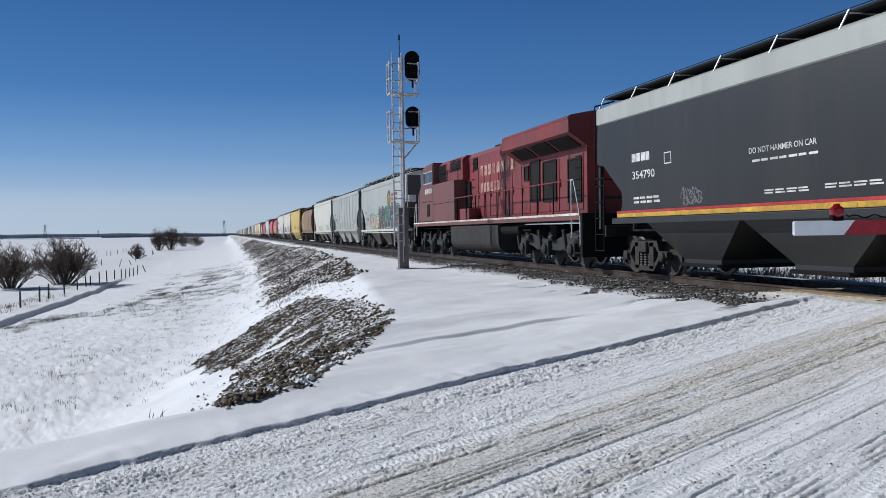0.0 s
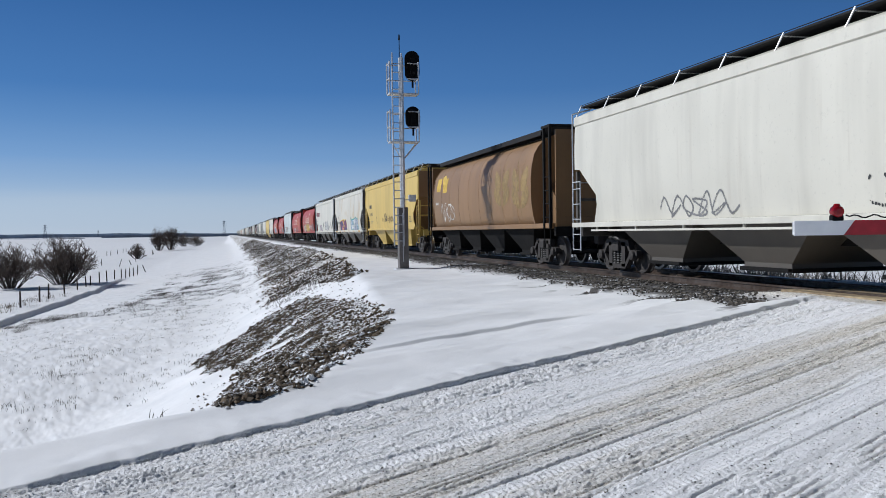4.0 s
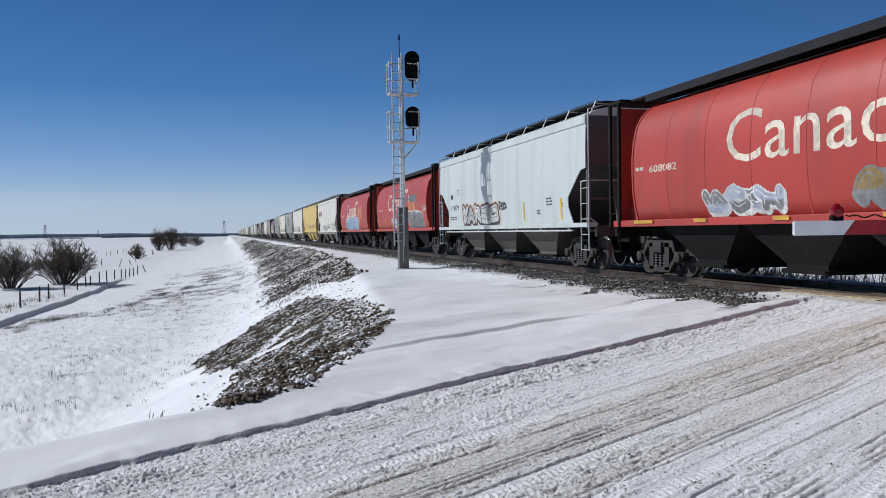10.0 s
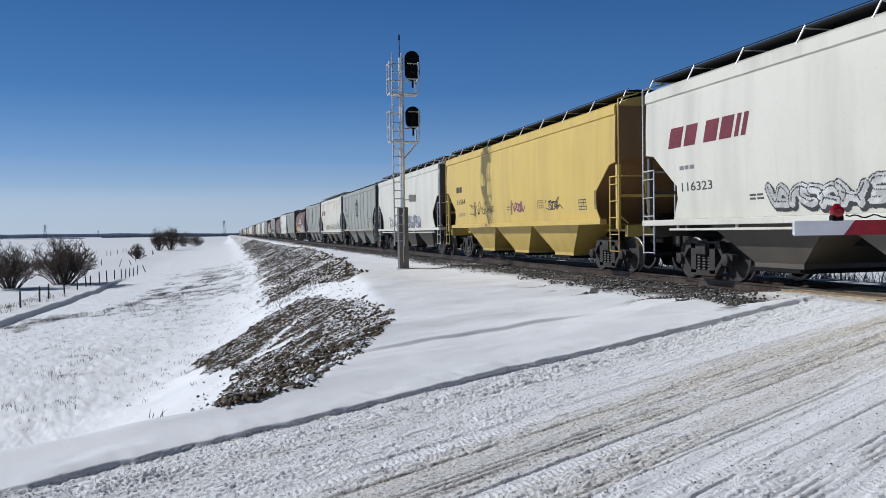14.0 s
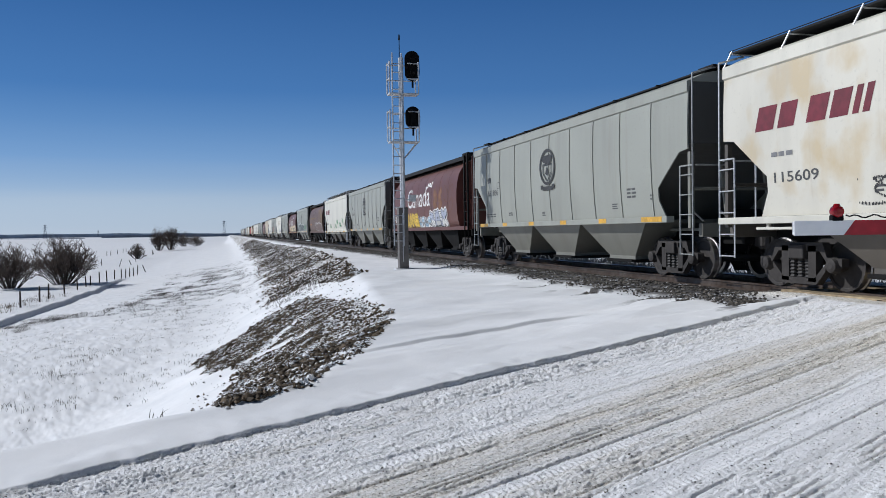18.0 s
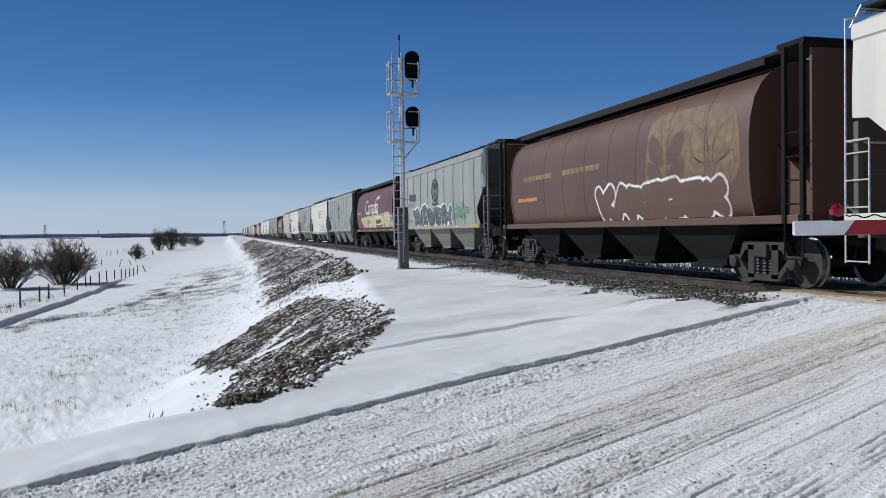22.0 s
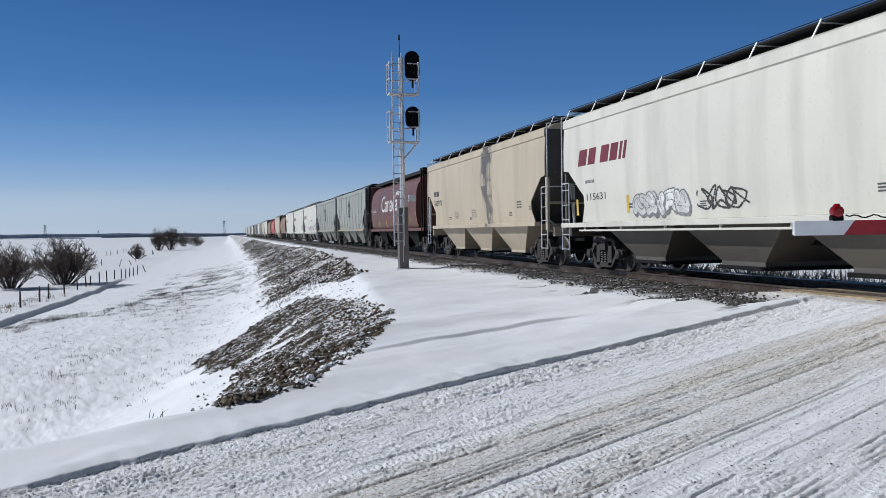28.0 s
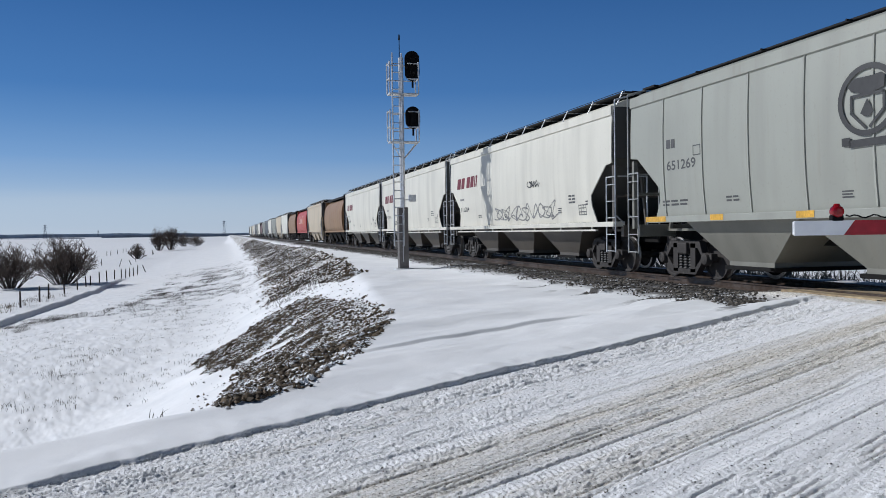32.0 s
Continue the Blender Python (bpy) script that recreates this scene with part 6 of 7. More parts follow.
    wall.spray(wall.reach(straight([(-1.15, 1.84), (-2.85, 1.88)], 120)) < 0.13, "ink_storm")
    wall.spray(wall.reach(straight([(-0.95, 1.56), (-2.7, 1.56), (-3.3, 1.64)], 120)) < 0.05, "ink_storm")
    for run in (((2.3, 2.2), (2.15, 1.5), (1.9, 1.46)), ((0.75, 2.2), (0.72, 1.62), (0.8, 1.45)), ((3.7, 1.98), (3.3, 1.62), (2.9, 1.55)), ((4.6, 1.9), (4.1, 1.5)), ((-3.5, 2.28), (-3.62, 1.9), (-3.9, 1.62), (-4.4, 1.6)), ((-4.1, 2.14), (-4.2, 1.9), (-5.1, 1.82), (-5.3, 1.5)), ((-4.7, 2.1), (-5.4, 2.08))):
        wall.spray(wall.reach(straight(run, 80)) < 0.02, "ink_fleet")
    wall.finish(c)
    tag(c, 2.55, 1.15, 1.78, 2.0, "ink_black", 57, 0.02, 5)
    tag(c, -5.9, -7.0, 1.5, 2.2, "ink_white", 58, 0.05, 5)
    c = CARS["beaver"]
    bm = bmesh.new()
    flat(bm, [(-0.6 + 0.5 * math.cos(k * math.tau / 24), 3.1 + 0.46 * math.sin(k * math.tau / 24)) for k in range(24)])
    lay(c, bm, M["ink_gold"], 0.004, "round_emblem")
    for k in range(3):
        bars(c, -1.6, 3.45 - 0.3 * k, 2.0, 0.14, 1, M["ink_gold"], "wordmark", 8)
    throw_up(c, -0.5, -5.5, 1.42, 2.1, ("ink_white",), "ink_grey", 6, 59)
    initials(c, "122716", "ink_fleet", 2.0)
    sill_marks(c, z0=1.2, z1=1.32)
    c = CARS["rail5"]
    rail_words(c, "115631")
    throw_up(c, 3.6, 1.2, 1.5, 2.0, ("ink_white",), "ink_grey", 5, 60)
    tag(c, 0.7, -0.8, 1.55, 2.0, "ink_black", 61, 0.04, 4)
    slashes(c, (4.0, 7.0), 1.55, 2.0)
    c = CARS["tan"]
    bars(c, 6.4, 3.02, 0.95, 0.42, 1, M["ink_black"], "reporting_mark", 4)
    letters(c, "353972", 6.4, 5.0, 2.36, 0.24, M["ink_black"], 0.02)
    notices(c)
    bars(c, 2.9, 2.0, 0.5, 0.3, 4, M["ink_grey"], "inspection_panel", 2)
    bars(c, 0.4, 2.0, 0.6, 0.3, 4, M["ink_grey"], "inspection_panel", 2)
    c = CARS["brown3"]
    slashes(c, (6.5, 4.2, 1.7, -0.6, -3.2), 1.45, 1.85)
    slashes(c, (-6.75,), 1.45, 2.2)
    tag(c, -3.2, -5.6, 1.7, 2.1, "ink_gold", 62, 0.04, 6)
    tag(c, 4.2, 3.3, 1.6, 2.0, "ink_gold", 63, 0.03, 4)
    rail_words(CARS["rail6"], "116204")
    tag(CARS["rail6"], -1.8, -2.7, 2.55, 2.75, "ink_black", 64, 0.03, 4)
    tag(CARS["rail6"], 1.8, -4.2, 1.5, 2.0, "ink_grey", 65, 0.04, 9)
    rail_words(CARS["white3"], "115874")
    rail_words(CARS["white4"], "116377")
    country(CARS["red5"], "607190", "ink_cream2")
    for key, words in (("soo", "white covered hopper car with a round emblem and bright sprayed lettering"), ("scrawl", "clean white covered hopper car with two dark scrawls"),
                       ("soo2", "rust-stained white covered hopper car with purple and blue sprayed shapes"), ("rail1", "white covered hopper car with red wording and black scrawls"),
                       ("rail2", "white covered hopper car with grey sprayed outlines and yellow slashes"), ("rail3", "rust-stained white covered hopper car with a chain of black scrawls"),
                       ("rail4", "white covered hopper car with small green scrawls and yellow reflectors"), ("rail5", "white covered hopper car with red wording and faint scrawls"),
                       ("rail6", "dirty white covered hopper car with red wording"), ("beaver", "cream-white covered hopper car with a brown round emblem"),
                       ("white2", "white covered hopper car with dark sprayed lettering"), ("grey4", "grey covered hopper car with large white-edged teal scrawl"),
                       ("grey6", "grey covered hopper car with white and red scrawls"), ("red1", "red cylindrical grain hopper car with yellow and white sprayed shapes"),
                       ("red3", "red cylindrical grain hopper car with grey bubbles and yellow slashes"), ("red4", "red cylindrical grain hopper car with pale blue sprayed lettering"),
                       ("brown1", "brown cylindrical grain hopper car with yellow and white scrawls"), ("brown2", "brown cylindrical grain hopper car with a cream sprayed band"),
                       ("brown3", "brown cylindrical grain hopper car with yellow paint slashes"), ("yellow2", "yellow covered hopper car with black scrawls and grey panels")):
        CARS[key]["label"] = words


M["ink_worn"] = mat("worn_cream_lettering", (0.56, 0.42, 0.32), 0.7, dark=(0.26, 0.06, 0.05), scale=9, spread=0.5)
for _n, _c in (("ink_peach", (0.50, 0.27, 0.15)), ("ink_rose", (0.60, 0.40, 0.45)), ("ink_pistachio", (0.55, 0.58, 0.36)), ("ink_jade", (0.02, 0.17, 0.12)), ("ink_plum", (0.075, 0.035, 0.062)), ("ink_storm", (0.075, 0.10, 0.105))):
    M[_n] = mat(_n.replace("ink_", "") + "_spray_paint", _c, 0.6, scale=7, spread=0.4)
M["ink_mustard"] = mat("mustard_spray_paint", (0.66, 0.44, 0.06), 0.6, scale=7, spread=0.4)
M["ink_mauve"] = mat("dull_mauve_spray_paint", (0.30, 0.20, 0.18), 0.6, scale=7, spread=0.4)
M["ink_sage"] = mat("sage_spray_paint", (0.20, 0.25, 0.24), 0.6, scale=7, spread=0.4)
M["ink_moss"] = mat("worn_ochre_transfer", (0.21, 0.15, 0.06), 0.6, dark=(0.12, 0.065, 0.04), scale=5)
M["ink_bronze"] = mat("dark_bronze_emblem", (0.07, 0.062, 0.045), 0.6, scale=6)
M["ink_cream2"] = mat("warm_white_lettering", (0.74, 0.64, 0.5), 0.6, scale=8, spread=0.3)
M["white_fill"] = mat("chalky_white_spray_paint", (0.6, 0.6, 0.57), 0.7, scale=8, spread=0.3)
paintwork()


# ---- signal mast beside the line ----
M["cabinet"] = mat("weathered_brown_grey_steel", (0.19, 0.175, 0.165), 0.6, 0.3, scale=5)


def signal_mast(x, y):
    base = ground_height(x, y)
    mast = thing("signal_mast", "galvanised railway signal mast with two black heads, platforms and ladder", "railway signal", "", pose(x, y, 0))
    bm = bmesh.new()
    lathe(bm, [(0.115, base - 0.1), (0.115, 2.0), (0.105, 2.02), (0.10, 8.02), (0.02, 8.04)], (0, 0, 0), (0, 0, 1), 16)
    part("pole", bm, M["galv"], mast)
    bm = bmesh.new()
    box(bm, -0.20, 0.18, -0.18, 0.18, base - 0.05, 2.12, 0.02)
    cab = part("base_cabinet", bm, M["cabinet"], mast, "dull brown-grey steel base cabinet")
    bm = bmesh.new()
    box(bm, -0.06, -0.03, -0.205, -0.18, base + 0.3, 1.9)
    part("conduit", bm, M["galv"], cab)
    bm = bmesh.new()
    box(bm, -0.35, 0.35, -0.3, 0.3, base - 0.15, base + 0.04, 0.02)
    part("foot_plate", bm, M["galv"], mast)
    bm = bmesh.new()
    for sx in (-0.40, -0.02):
        rod(bm, (sx, -0.24, 0.6), (sx, -0.24, 8.15), 0.030, 6)
    z = 0.8
    while z < 8.0:
        rod(bm, (-0.40, -0.24, z), (-0.02, -0.24, z), 0.020, 5)
        z += 0.33
    part("ladder", bm, M["galv"], mast)
    for zp in (6.60, 4.72):
        bm = bmesh.new()
        box(bm, -0.52, 0.66, -0.30, 0.22, zp - 0.06, zp, 0.01)
        deck = part("platform", bm, M["galv"], mast)
        bm = bmesh.new()
        for px in (-0.52, 0.64):
            for py in (-0.30, 0.22):
                rod(bm, (px, py, zp), (px, py, zp + 1.22), 0.028, 6)
            for zz in (0.55, 1.15):
                rod(bm, (px, -0.30, zp + zz), (px, 0.22, zp + zz), 0.024, 5)
        for zz in (0.55, 1.15):
            rod(bm, (-0.52, 0.22, zp + zz), (0.64, 0.22, zp + zz), 0.024, 5)
            rod(bm, (0.2, -0.30, zp + zz), (0.64, -0.30, zp + zz), 0.024, 5)
        part("guard_rail", bm, M["galv"], deck)
    bm = bmesh.new()
    for sx, sy in ((0.62, -0.2), (-0.46, -0.2), (0.62, 0.2)):
        rod(bm, (sx, sy, 4.68), (0.0, sy * 0.4, 3.95), 0.022, 6)
    part("platform_brace", bm, M["galv"], mast)
    for zc, hh in ((7.72, 0.59), (5.68, 0.44)):
        bm = bmesh.new()
        pts = []
        for k in range(24):
            a = math.tau * k / 24
            r = 0.30
            pts.append((0.46 + r * math.cos(a), zc + (hh - r) * (1 if math.sin(a) > 0 else -1) + r * math.sin(a)))
        prism(bm, pts, "y", -0.02, 0.03)
        head = part("signal_head", bm, M["plate"], mast, "black oval signal background")
        lights = 3 if hh > 0.5 else 2
        for k in range(lights):
            zz = zc + (k - (lights - 1) / 2) * 0.34
            bm = bmesh.new()
            lathe(bm, [(0.12, 0.0), (0.12, 0.2), (0.1, 0.2), (0.1, 0.02)], (0.46, 0.03, zz), (0, 1, 0), 14)
            part("lamp_hood", bm, M["plate"], head)
        bm = bmesh.new()
        box(bm, 0.36, 0.56, -0.14, -0.02, zc - 0.3, zc + 0.3, 0.02)
        rod(bm, (0.46, -0.05, zc - hh - 0.28), (0.46, -0.05, zc - 0.2), 0.04, 8)
        part("head_bracket", bm, M["plate"], head)
    bm = bmesh.new()
    rod(bm, (-0.05, 0, 7.9), (-0.05, 0, 8.95), 0.016, 6)
    rod(bm, (-0.05, 0, 8.72), (-0.05, 0, 8.9), 0.035, 8)
    part("antenna", bm, M["plate"], mast)
    bm = bmesh.new()
    box(bm, 0.25, 0.52, -0.12, 0.1, 2.35, 2.62, 0.015)
    rod(bm, (0.0, 0, 2.42), (0.3, 0, 2.42), 0.02, 6)
    part("junction_box", bm, M["galv"], mast)
    return mast


signal_mast(6.72, 31.4)


# ---- crossing gate ----
M["gate_white"] = mat("white_reflective_sheeting", (0.94, 0.94, 0.93), 0.35, dark=(0.88, 0.88, 0.88), scale=6, spread=0.3)
M["gate_red"] = mat("red_reflective_sheeting", (0.50, 0.015, 0.03), 0.4, scale=6, spread=0.3)
M["lamp_red"] = mat("glowing_red_lens", (0.30, 0.006, 0.012), 0.12, emit=0.06, scale=9)


def crossing_gate():
    ax, az = Vector((0.945, -0.327, 0.0)), 1.135
    tip = Vector((4.33, 5.47, az))
    turn = math.degrees(math.atan2(ax.y, ax.x))
    gate = thing("crossing_gate", "lowered red and white crossing gate arm with red tip lamp", "crossing gate", "", pose(tip.x, tip.y, tip.z, 0, 0, turn))
    bm = bmesh.new()
    box(bm, 0.0, 7.6, 0.012, 0.04, -0.05, 0.05)
    part("arm", bm, M["galv"], gate)
    edge = 0.0
    k = 0
    while edge < 7.5:
        w = 0.42 if k == 0 else 0.41
        bm = bmesh.new()
        lean = 0.085
        a0, a1 = (0.0, 0.0) if k == 0 else (edge - lean / 2, edge + lean / 2)
        b0, b1 = edge + w - lean / 2, edge + w + lean / 2
        prism(bm, [(a0, -0.058), (b0, -0.058), (b1, 0.058), (a1, 0.058)], "y", -0.006, 0.012)
        part("stripe_panel", bm, M["gate_red"] if k % 2 else M["gate_white"], gate)
        edge += w
        k += 1
    for lx in (0.33, 2.6, 5.0):
        bm = bmesh.new()
        box(bm, lx - 0.045, lx + 0.045, -0.02, 0.05, 0.055, 0.10, 0.01)
        lamp = part("lamp_base", bm, M["plate"], gate)
        bm = bmesh.new()
        lathe(bm, [(0.022, -0.05), (0.042, -0.042), (0.05, -0.018), (0.05, 0.018), (0.042, 0.042), (0.022, 0.05)], (lx, 0.01, 0.128), (0, 1, 0), 20)
        lathe(bm, [(0.01, 0.0), (0.03, 0.003), (0.02, 0.02)], (lx, 0.01, 0.17), (0, 0, 1), 10)
        part("lens", bm, M["lamp_red"], lamp, "glowing red lamp lens")
    bm = bmesh.new()
    px, pz = 0.40, 0.10
    for j in range(150):
        nx = px + 0.03
        nz = 0.088 + 0.012 * math.sin(j * 1.25)
        rod(bm, (px, 0.01, pz), (nx, 0.01, nz), 0.007, 4)
        px, pz = nx, nz
    part("cable", bm, M["plate"], gate)
    # pivot post beyond the road's edge
    gx = 7.75
    foot = tip + ax * gx
    g = ground_height(foot.x, foot.y) - az
    bm = bmesh.new()
    lathe(bm, [(0.16, g - 0.1), (0.16, g + 0.1), (0.065, g + 0.14), (0.065, 2.4), (0.01, 2.42)], (gx, 0.25, 0), (0, 0, 1), 14)
    part("post", bm, M["galv"], gate)
    bm = bmesh.new()
    box(bm, gx - 0.25, gx + 0.25, 0.0, 0.5, -0.35, 0.3, 0.03)
    part("gate_motor", bm, M["galv"], gate)


crossing_gate()


# ---- planked road crossing ----
def crossing():
    top = thing("road_crossing", "dusty tan timber road crossing between and beside the rails", "level crossing")
    rnd = random.Random(8)
    for x0, x1, n in ((TRACK_X - 1.3, TRACK_X - HALF_GAUGE - 0.06, 2), (TRACK_X - HALF_GAUGE + 0.11, TRACK_X + HALF_GAUGE - 0.11, 5), (TRACK_X + HALF_GAUGE + 0.06, TRACK_X + 1.3, 2)):
        w = (x1 - x0) / n
        for k in range(n):
            for j in range(7):
                y1 = 12.9 - j * 2.3 - rnd.uniform(0, 0.04)
                bm = bmesh.new()
                box(bm, x0 + w * k + 0.008, x0 + w * (k + 1) - 0.008, y1 - 2.42, y1, -0.2, -0.02 + rnd.uniform(-0.012, 0.006), 0.008)
                part("plank", bm, M["plank"], top)


crossing()


# ---- loose stones ----
def stones(name, label, x0, x1, y0, y1, count, lo, hi, keep, material, seed, lift=0.3):
    """Many small angular stones where keep(x, y) allows, in one mesh."""
    rng = np.random.RandomState(seed)
    x, y = rng.uniform(x0, x1, count * 6), rng.uniform(0, 1, count * 6) ** 1.6 * (y1 - y0) + y0
    z, road, gravel, ballast, _ = land(x, y)
    ok = rng.rand(len(x)) < keep(x, y, gravel, ballast, road)
    x, y, z = x[ok][:count], y[ok][:count], z[ok][:count]
    n = len(x)
    unit = np.array([(1, 0, 0), (-1, 0, 0), (0, 1, 0), (0, -1, 0), (0, 0, 1), (0, 0, -1), (0.7, 0.7, 0.5), (-0.7, -0.6, 0.55)], float)
    tri = np.array([(6, 4, 0), (6, 2, 4), (6, 0, 2), (2, 1, 4), (1, 7, 4), (1, 3, 7), (3, 4, 7), (3, 0, 4), (0, 5, 2), (2, 5, 1), (1, 5, 3), (3, 5, 0)])
    size = lo + (hi - lo) * rng.rand(n) ** 2.2
    sc = size[:, None] * rng.uniform(0.6, 1.2, (n, 3)) * np.array([1, 1, 0.75])
    ang = rng.uniform(0, 6.28, n)
    v = unit[None] * sc[:, None] * rng.uniform(0.75, 1.2, (n, 8, 1))
    c, s = np.cos(ang)[:, None], np.sin(ang)[:, None]
    vx, vy = v[..., 0] * c - v[..., 1] * s, v[..., 0] * s + v[..., 1] * c
    co = np.stack([vx + x[:, None], vy + y[:, None], v[..., 2] + (z + lift * size)[:, None]], -1).reshape(-1, 3)
    faces = (tri[None] + (np.arange(n) * 8)[:, None, None]).reshape(-1, 3)
    me = bpy.data.meshes.new(name)
    me.from_pydata(co.tolist(), [], faces.tolist())
    me.materials.append(material)
    return tagged(new(name, me), label, "stones", kind="stuff")


def stone_material(name, lo, hi, snow):
    m = bpy.data.materials.new(name)
    m.use_nodes = True
    nd, ln = m.node_tree.nodes, m.node_tree.links
    b = nd["Principled BSDF"]
    g = nd.new("ShaderNodeNewGeometry")
    r = nd.new("ShaderNodeValToRGB")
    r.color_ramp.elements[0].color, r.color_ramp.elements[1].color = (*lo, 1), (*hi, 1)
    ln.new(g.outputs["Random Per Island"], r.inputs[0])
    n = nd.new("ShaderNodeTexNoise")
    n.inputs["Scale"].default_value = 30
    mx = nd.new("ShaderNodeMix")
    mx.data_type, mx.blend_type = "RGBA", "MULTIPLY"
    mx.inputs["Factor"].default_value = 0.6
    ln.new(r.outputs[0], mx.inputs[6])
    ln.new(n.outputs["Fac"], mx.inputs[7])
    # snow caught on the upper faces
    sep = nd.new("ShaderNodeSeparateXYZ")
    ln.new(g.outputs["Normal"], sep.inputs[0])
    tc = nd.new("ShaderNodeTexCoord")
    drift = nd.new("ShaderNodeTexNoise")
    drift.inputs["Scale"].default_value, drift.inputs["Detail"].default_value = 2.6, 6.0
    ln.new(tc.outputs["Object"], drift.inputs["Vector"])
    add = nd.new("ShaderNodeMath")
    add.operation = "MULTIPLY_ADD"
    add.inputs[1].default_value = 0.45
    ln.new(sep.outputs["Z"], add.inputs[0])
    ln.new(drift.outputs["Fac"], add.inputs[2])
    cap = nd.new("ShaderNodeValToRGB")
    cap.color_ramp.elements[0].position, cap.color_ramp.elements[1].position = snow - 0.04, snow
    ln.new(add.outputs[0], cap.inputs[0])
    top = nd.new("ShaderNodeMix")
    top.data_type = "RGBA"
    ln.new(cap.outputs[0], top.inputs["Factor"])
    ln.new(mx.outputs[2], top.inputs[6])
    top.inputs[7].default_value = (0.84, 0.85, 0.86, 1)
    ln.new(top.outputs[2], b.inputs["Base Color"])
    b.inputs["Roughness"].default_value = 0.85
    return m


M["pebble"] = stone_material("brown_bank_gravel", (0.034, 0.024, 0.014), (0.235, 0.168, 0.098), 0.91)
M["chip"] = stone_material("dark_ballast_stone", (0.03, 0.027, 0.023), (0.25, 0.22, 0.18), 1.02)


stones("bank_gravel", "bare brown gravel showing through snow on the bank", -2, 4.5, 7, 34, 38000, 0.012, 0.046,
       lambda x, y, g, b, r: np.maximum(g, 0.02 * step(0.0, 0.3, crest_distance(x, y)) * step(4.5, 3.0, crest_distance(x, y)) * step(8.5, 9.5, y)) * (0.35 + 0.65 * step(0.12, -0.10, streaks(x * 3.0, y * 3.0))), M["pebble"], 1)
stones("far_bank_gravel", "dark rubble and dead grass on the railway bank", -2, 8.5, 27, 260, 13000, 0.03, 0.10,
       lambda x, y, g, b, r: g * step(0.12, -0.08, streaks(x * 1.6, y * 1.6)), M["pebble"], 2)
stones("ballast_stones", "dark crushed ballast stones beside the rails", 7.6, 13.6, 10, 110, 30000, 0.018, 0.045,
       lambda x, y, g, b, r: b * step(0.30, 0.05, fbm(x * 1.2, y * 0.6, 92, 3) - 0.25 * step(9.6, 8.3, x)), M["chip"], 3)
stones("road_chips", "small dark stones and ice lumps on the road", -6, 10, 4, 16, 3600, 0.003, 0.009,
       lambda x, y, g, b, r: r, M["chip"], 4)
stones("ice_lumps", "lumps of ploughed snow on the road", -6, 9, 4, 14, 7000, 0.004, 0.014,
       lambda x, y, g, b, r: r * step(-1.3, -0.1, (x - ROAD_P[0]) * ROAD_N[0] + (y - ROAD_P[1]) * ROAD_N[1]), mat("lumpy_snow", (0.84, 0.84, 0.85), 0.8, scale=9, spread=0.2), 5)


# ---- dead grass and weeds ----
M["straw"] = mat("dead_prairie_grass", (0.16, 0.12, 0.075), 0.9, scale=4)
M["weed"] = mat("dark_dead_weed", (0.055, 0.045, 0.035), 0.9, scale=4)


def tufts(name, label, x0, x1, y0, y1, count, blades, height, spread, keep, material, seed):
    rng = np.random.RandomState(seed)
    x, y = rng.uniform(x0, x1, count * 8), rng.uniform(y0, y1, count * 8)
    z, road, gravel, ballast, _ = land(x, y)
    ok = rng.rand(len(x)) < keep(x, y) * (1 - road)
    x, y, z = x[ok][:count], y[ok][:count], z[ok][:count]
    n = len(x) * blades
    bx = np.repeat(x, blades) + rng.normal(0, spread, n)
    by = np.repeat(y, blades) + rng.normal(0, spread, n)
    bz = np.repeat(z, blades) - 0.03
    h = height * rng.uniform(0.35, 1.1, n) * np.repeat(rng.uniform(0.5, 1.3, len(x)), blades)
    lx, ly = rng.normal(0, 0.35, n) * h, rng.normal(0, 0.35, n) * h
    w = 0.006 + 0.012 * rng.rand(n) * height
    a = rng.uniform(0, 6.28, n)
    dx, dy = np.cos(a) * w, np.sin(a) * w
    co = np.stack([np.stack([bx - dx, by - dy, bz], -1), np.stack([bx + dx, by + dy, bz], -1), np.stack([bx + lx * 0.4 + dx * 0.8, by + ly * 0.4 + dy * 0.8, bz + h * 0.6], -1),
                   np.stack([bx + lx, by + ly, bz + h], -1), np.stack([bx + lx * 0.4 - dx * 0.8, by + ly * 0.4 - dy * 0.8, bz + h * 0.6], -1)], 1).reshape(-1, 3)
    faces = (np.arange(5)[None] + (np.arange(n) * 5)[:, None])
    me = bpy.data.meshes.new(name)
    me.from_pydata(co.tolist(), [], faces.tolist())
    me.materials.append(material)
    return tagged(new(name, me), label, "grass", kind="stuff")


def weedy(x, y):
    """Bands of the ditch where weeds stand out of the snow."""
    a = np.exp(-((y - 60 - 0.8 * (x + 10)) / 5.0) ** 2) * step(-14.5, -12.5, x) * step(-3.5, -6.0, x)
    b = np.exp(-((y - 84) / 22.0) ** 2) * step(-8.5, -6, x) * step(2.5, 0.5, x)
    c = 0.35 * np.exp(-((y - 31) / 6.0) ** 2) * step(-9.0, -7.0, x) * step(-3, -5, x)
    return np.clip(a + b + c, 0, 1) * step(-0.12, 0.22, fbm(x * 0.55, y * 0.2, 97, 4))


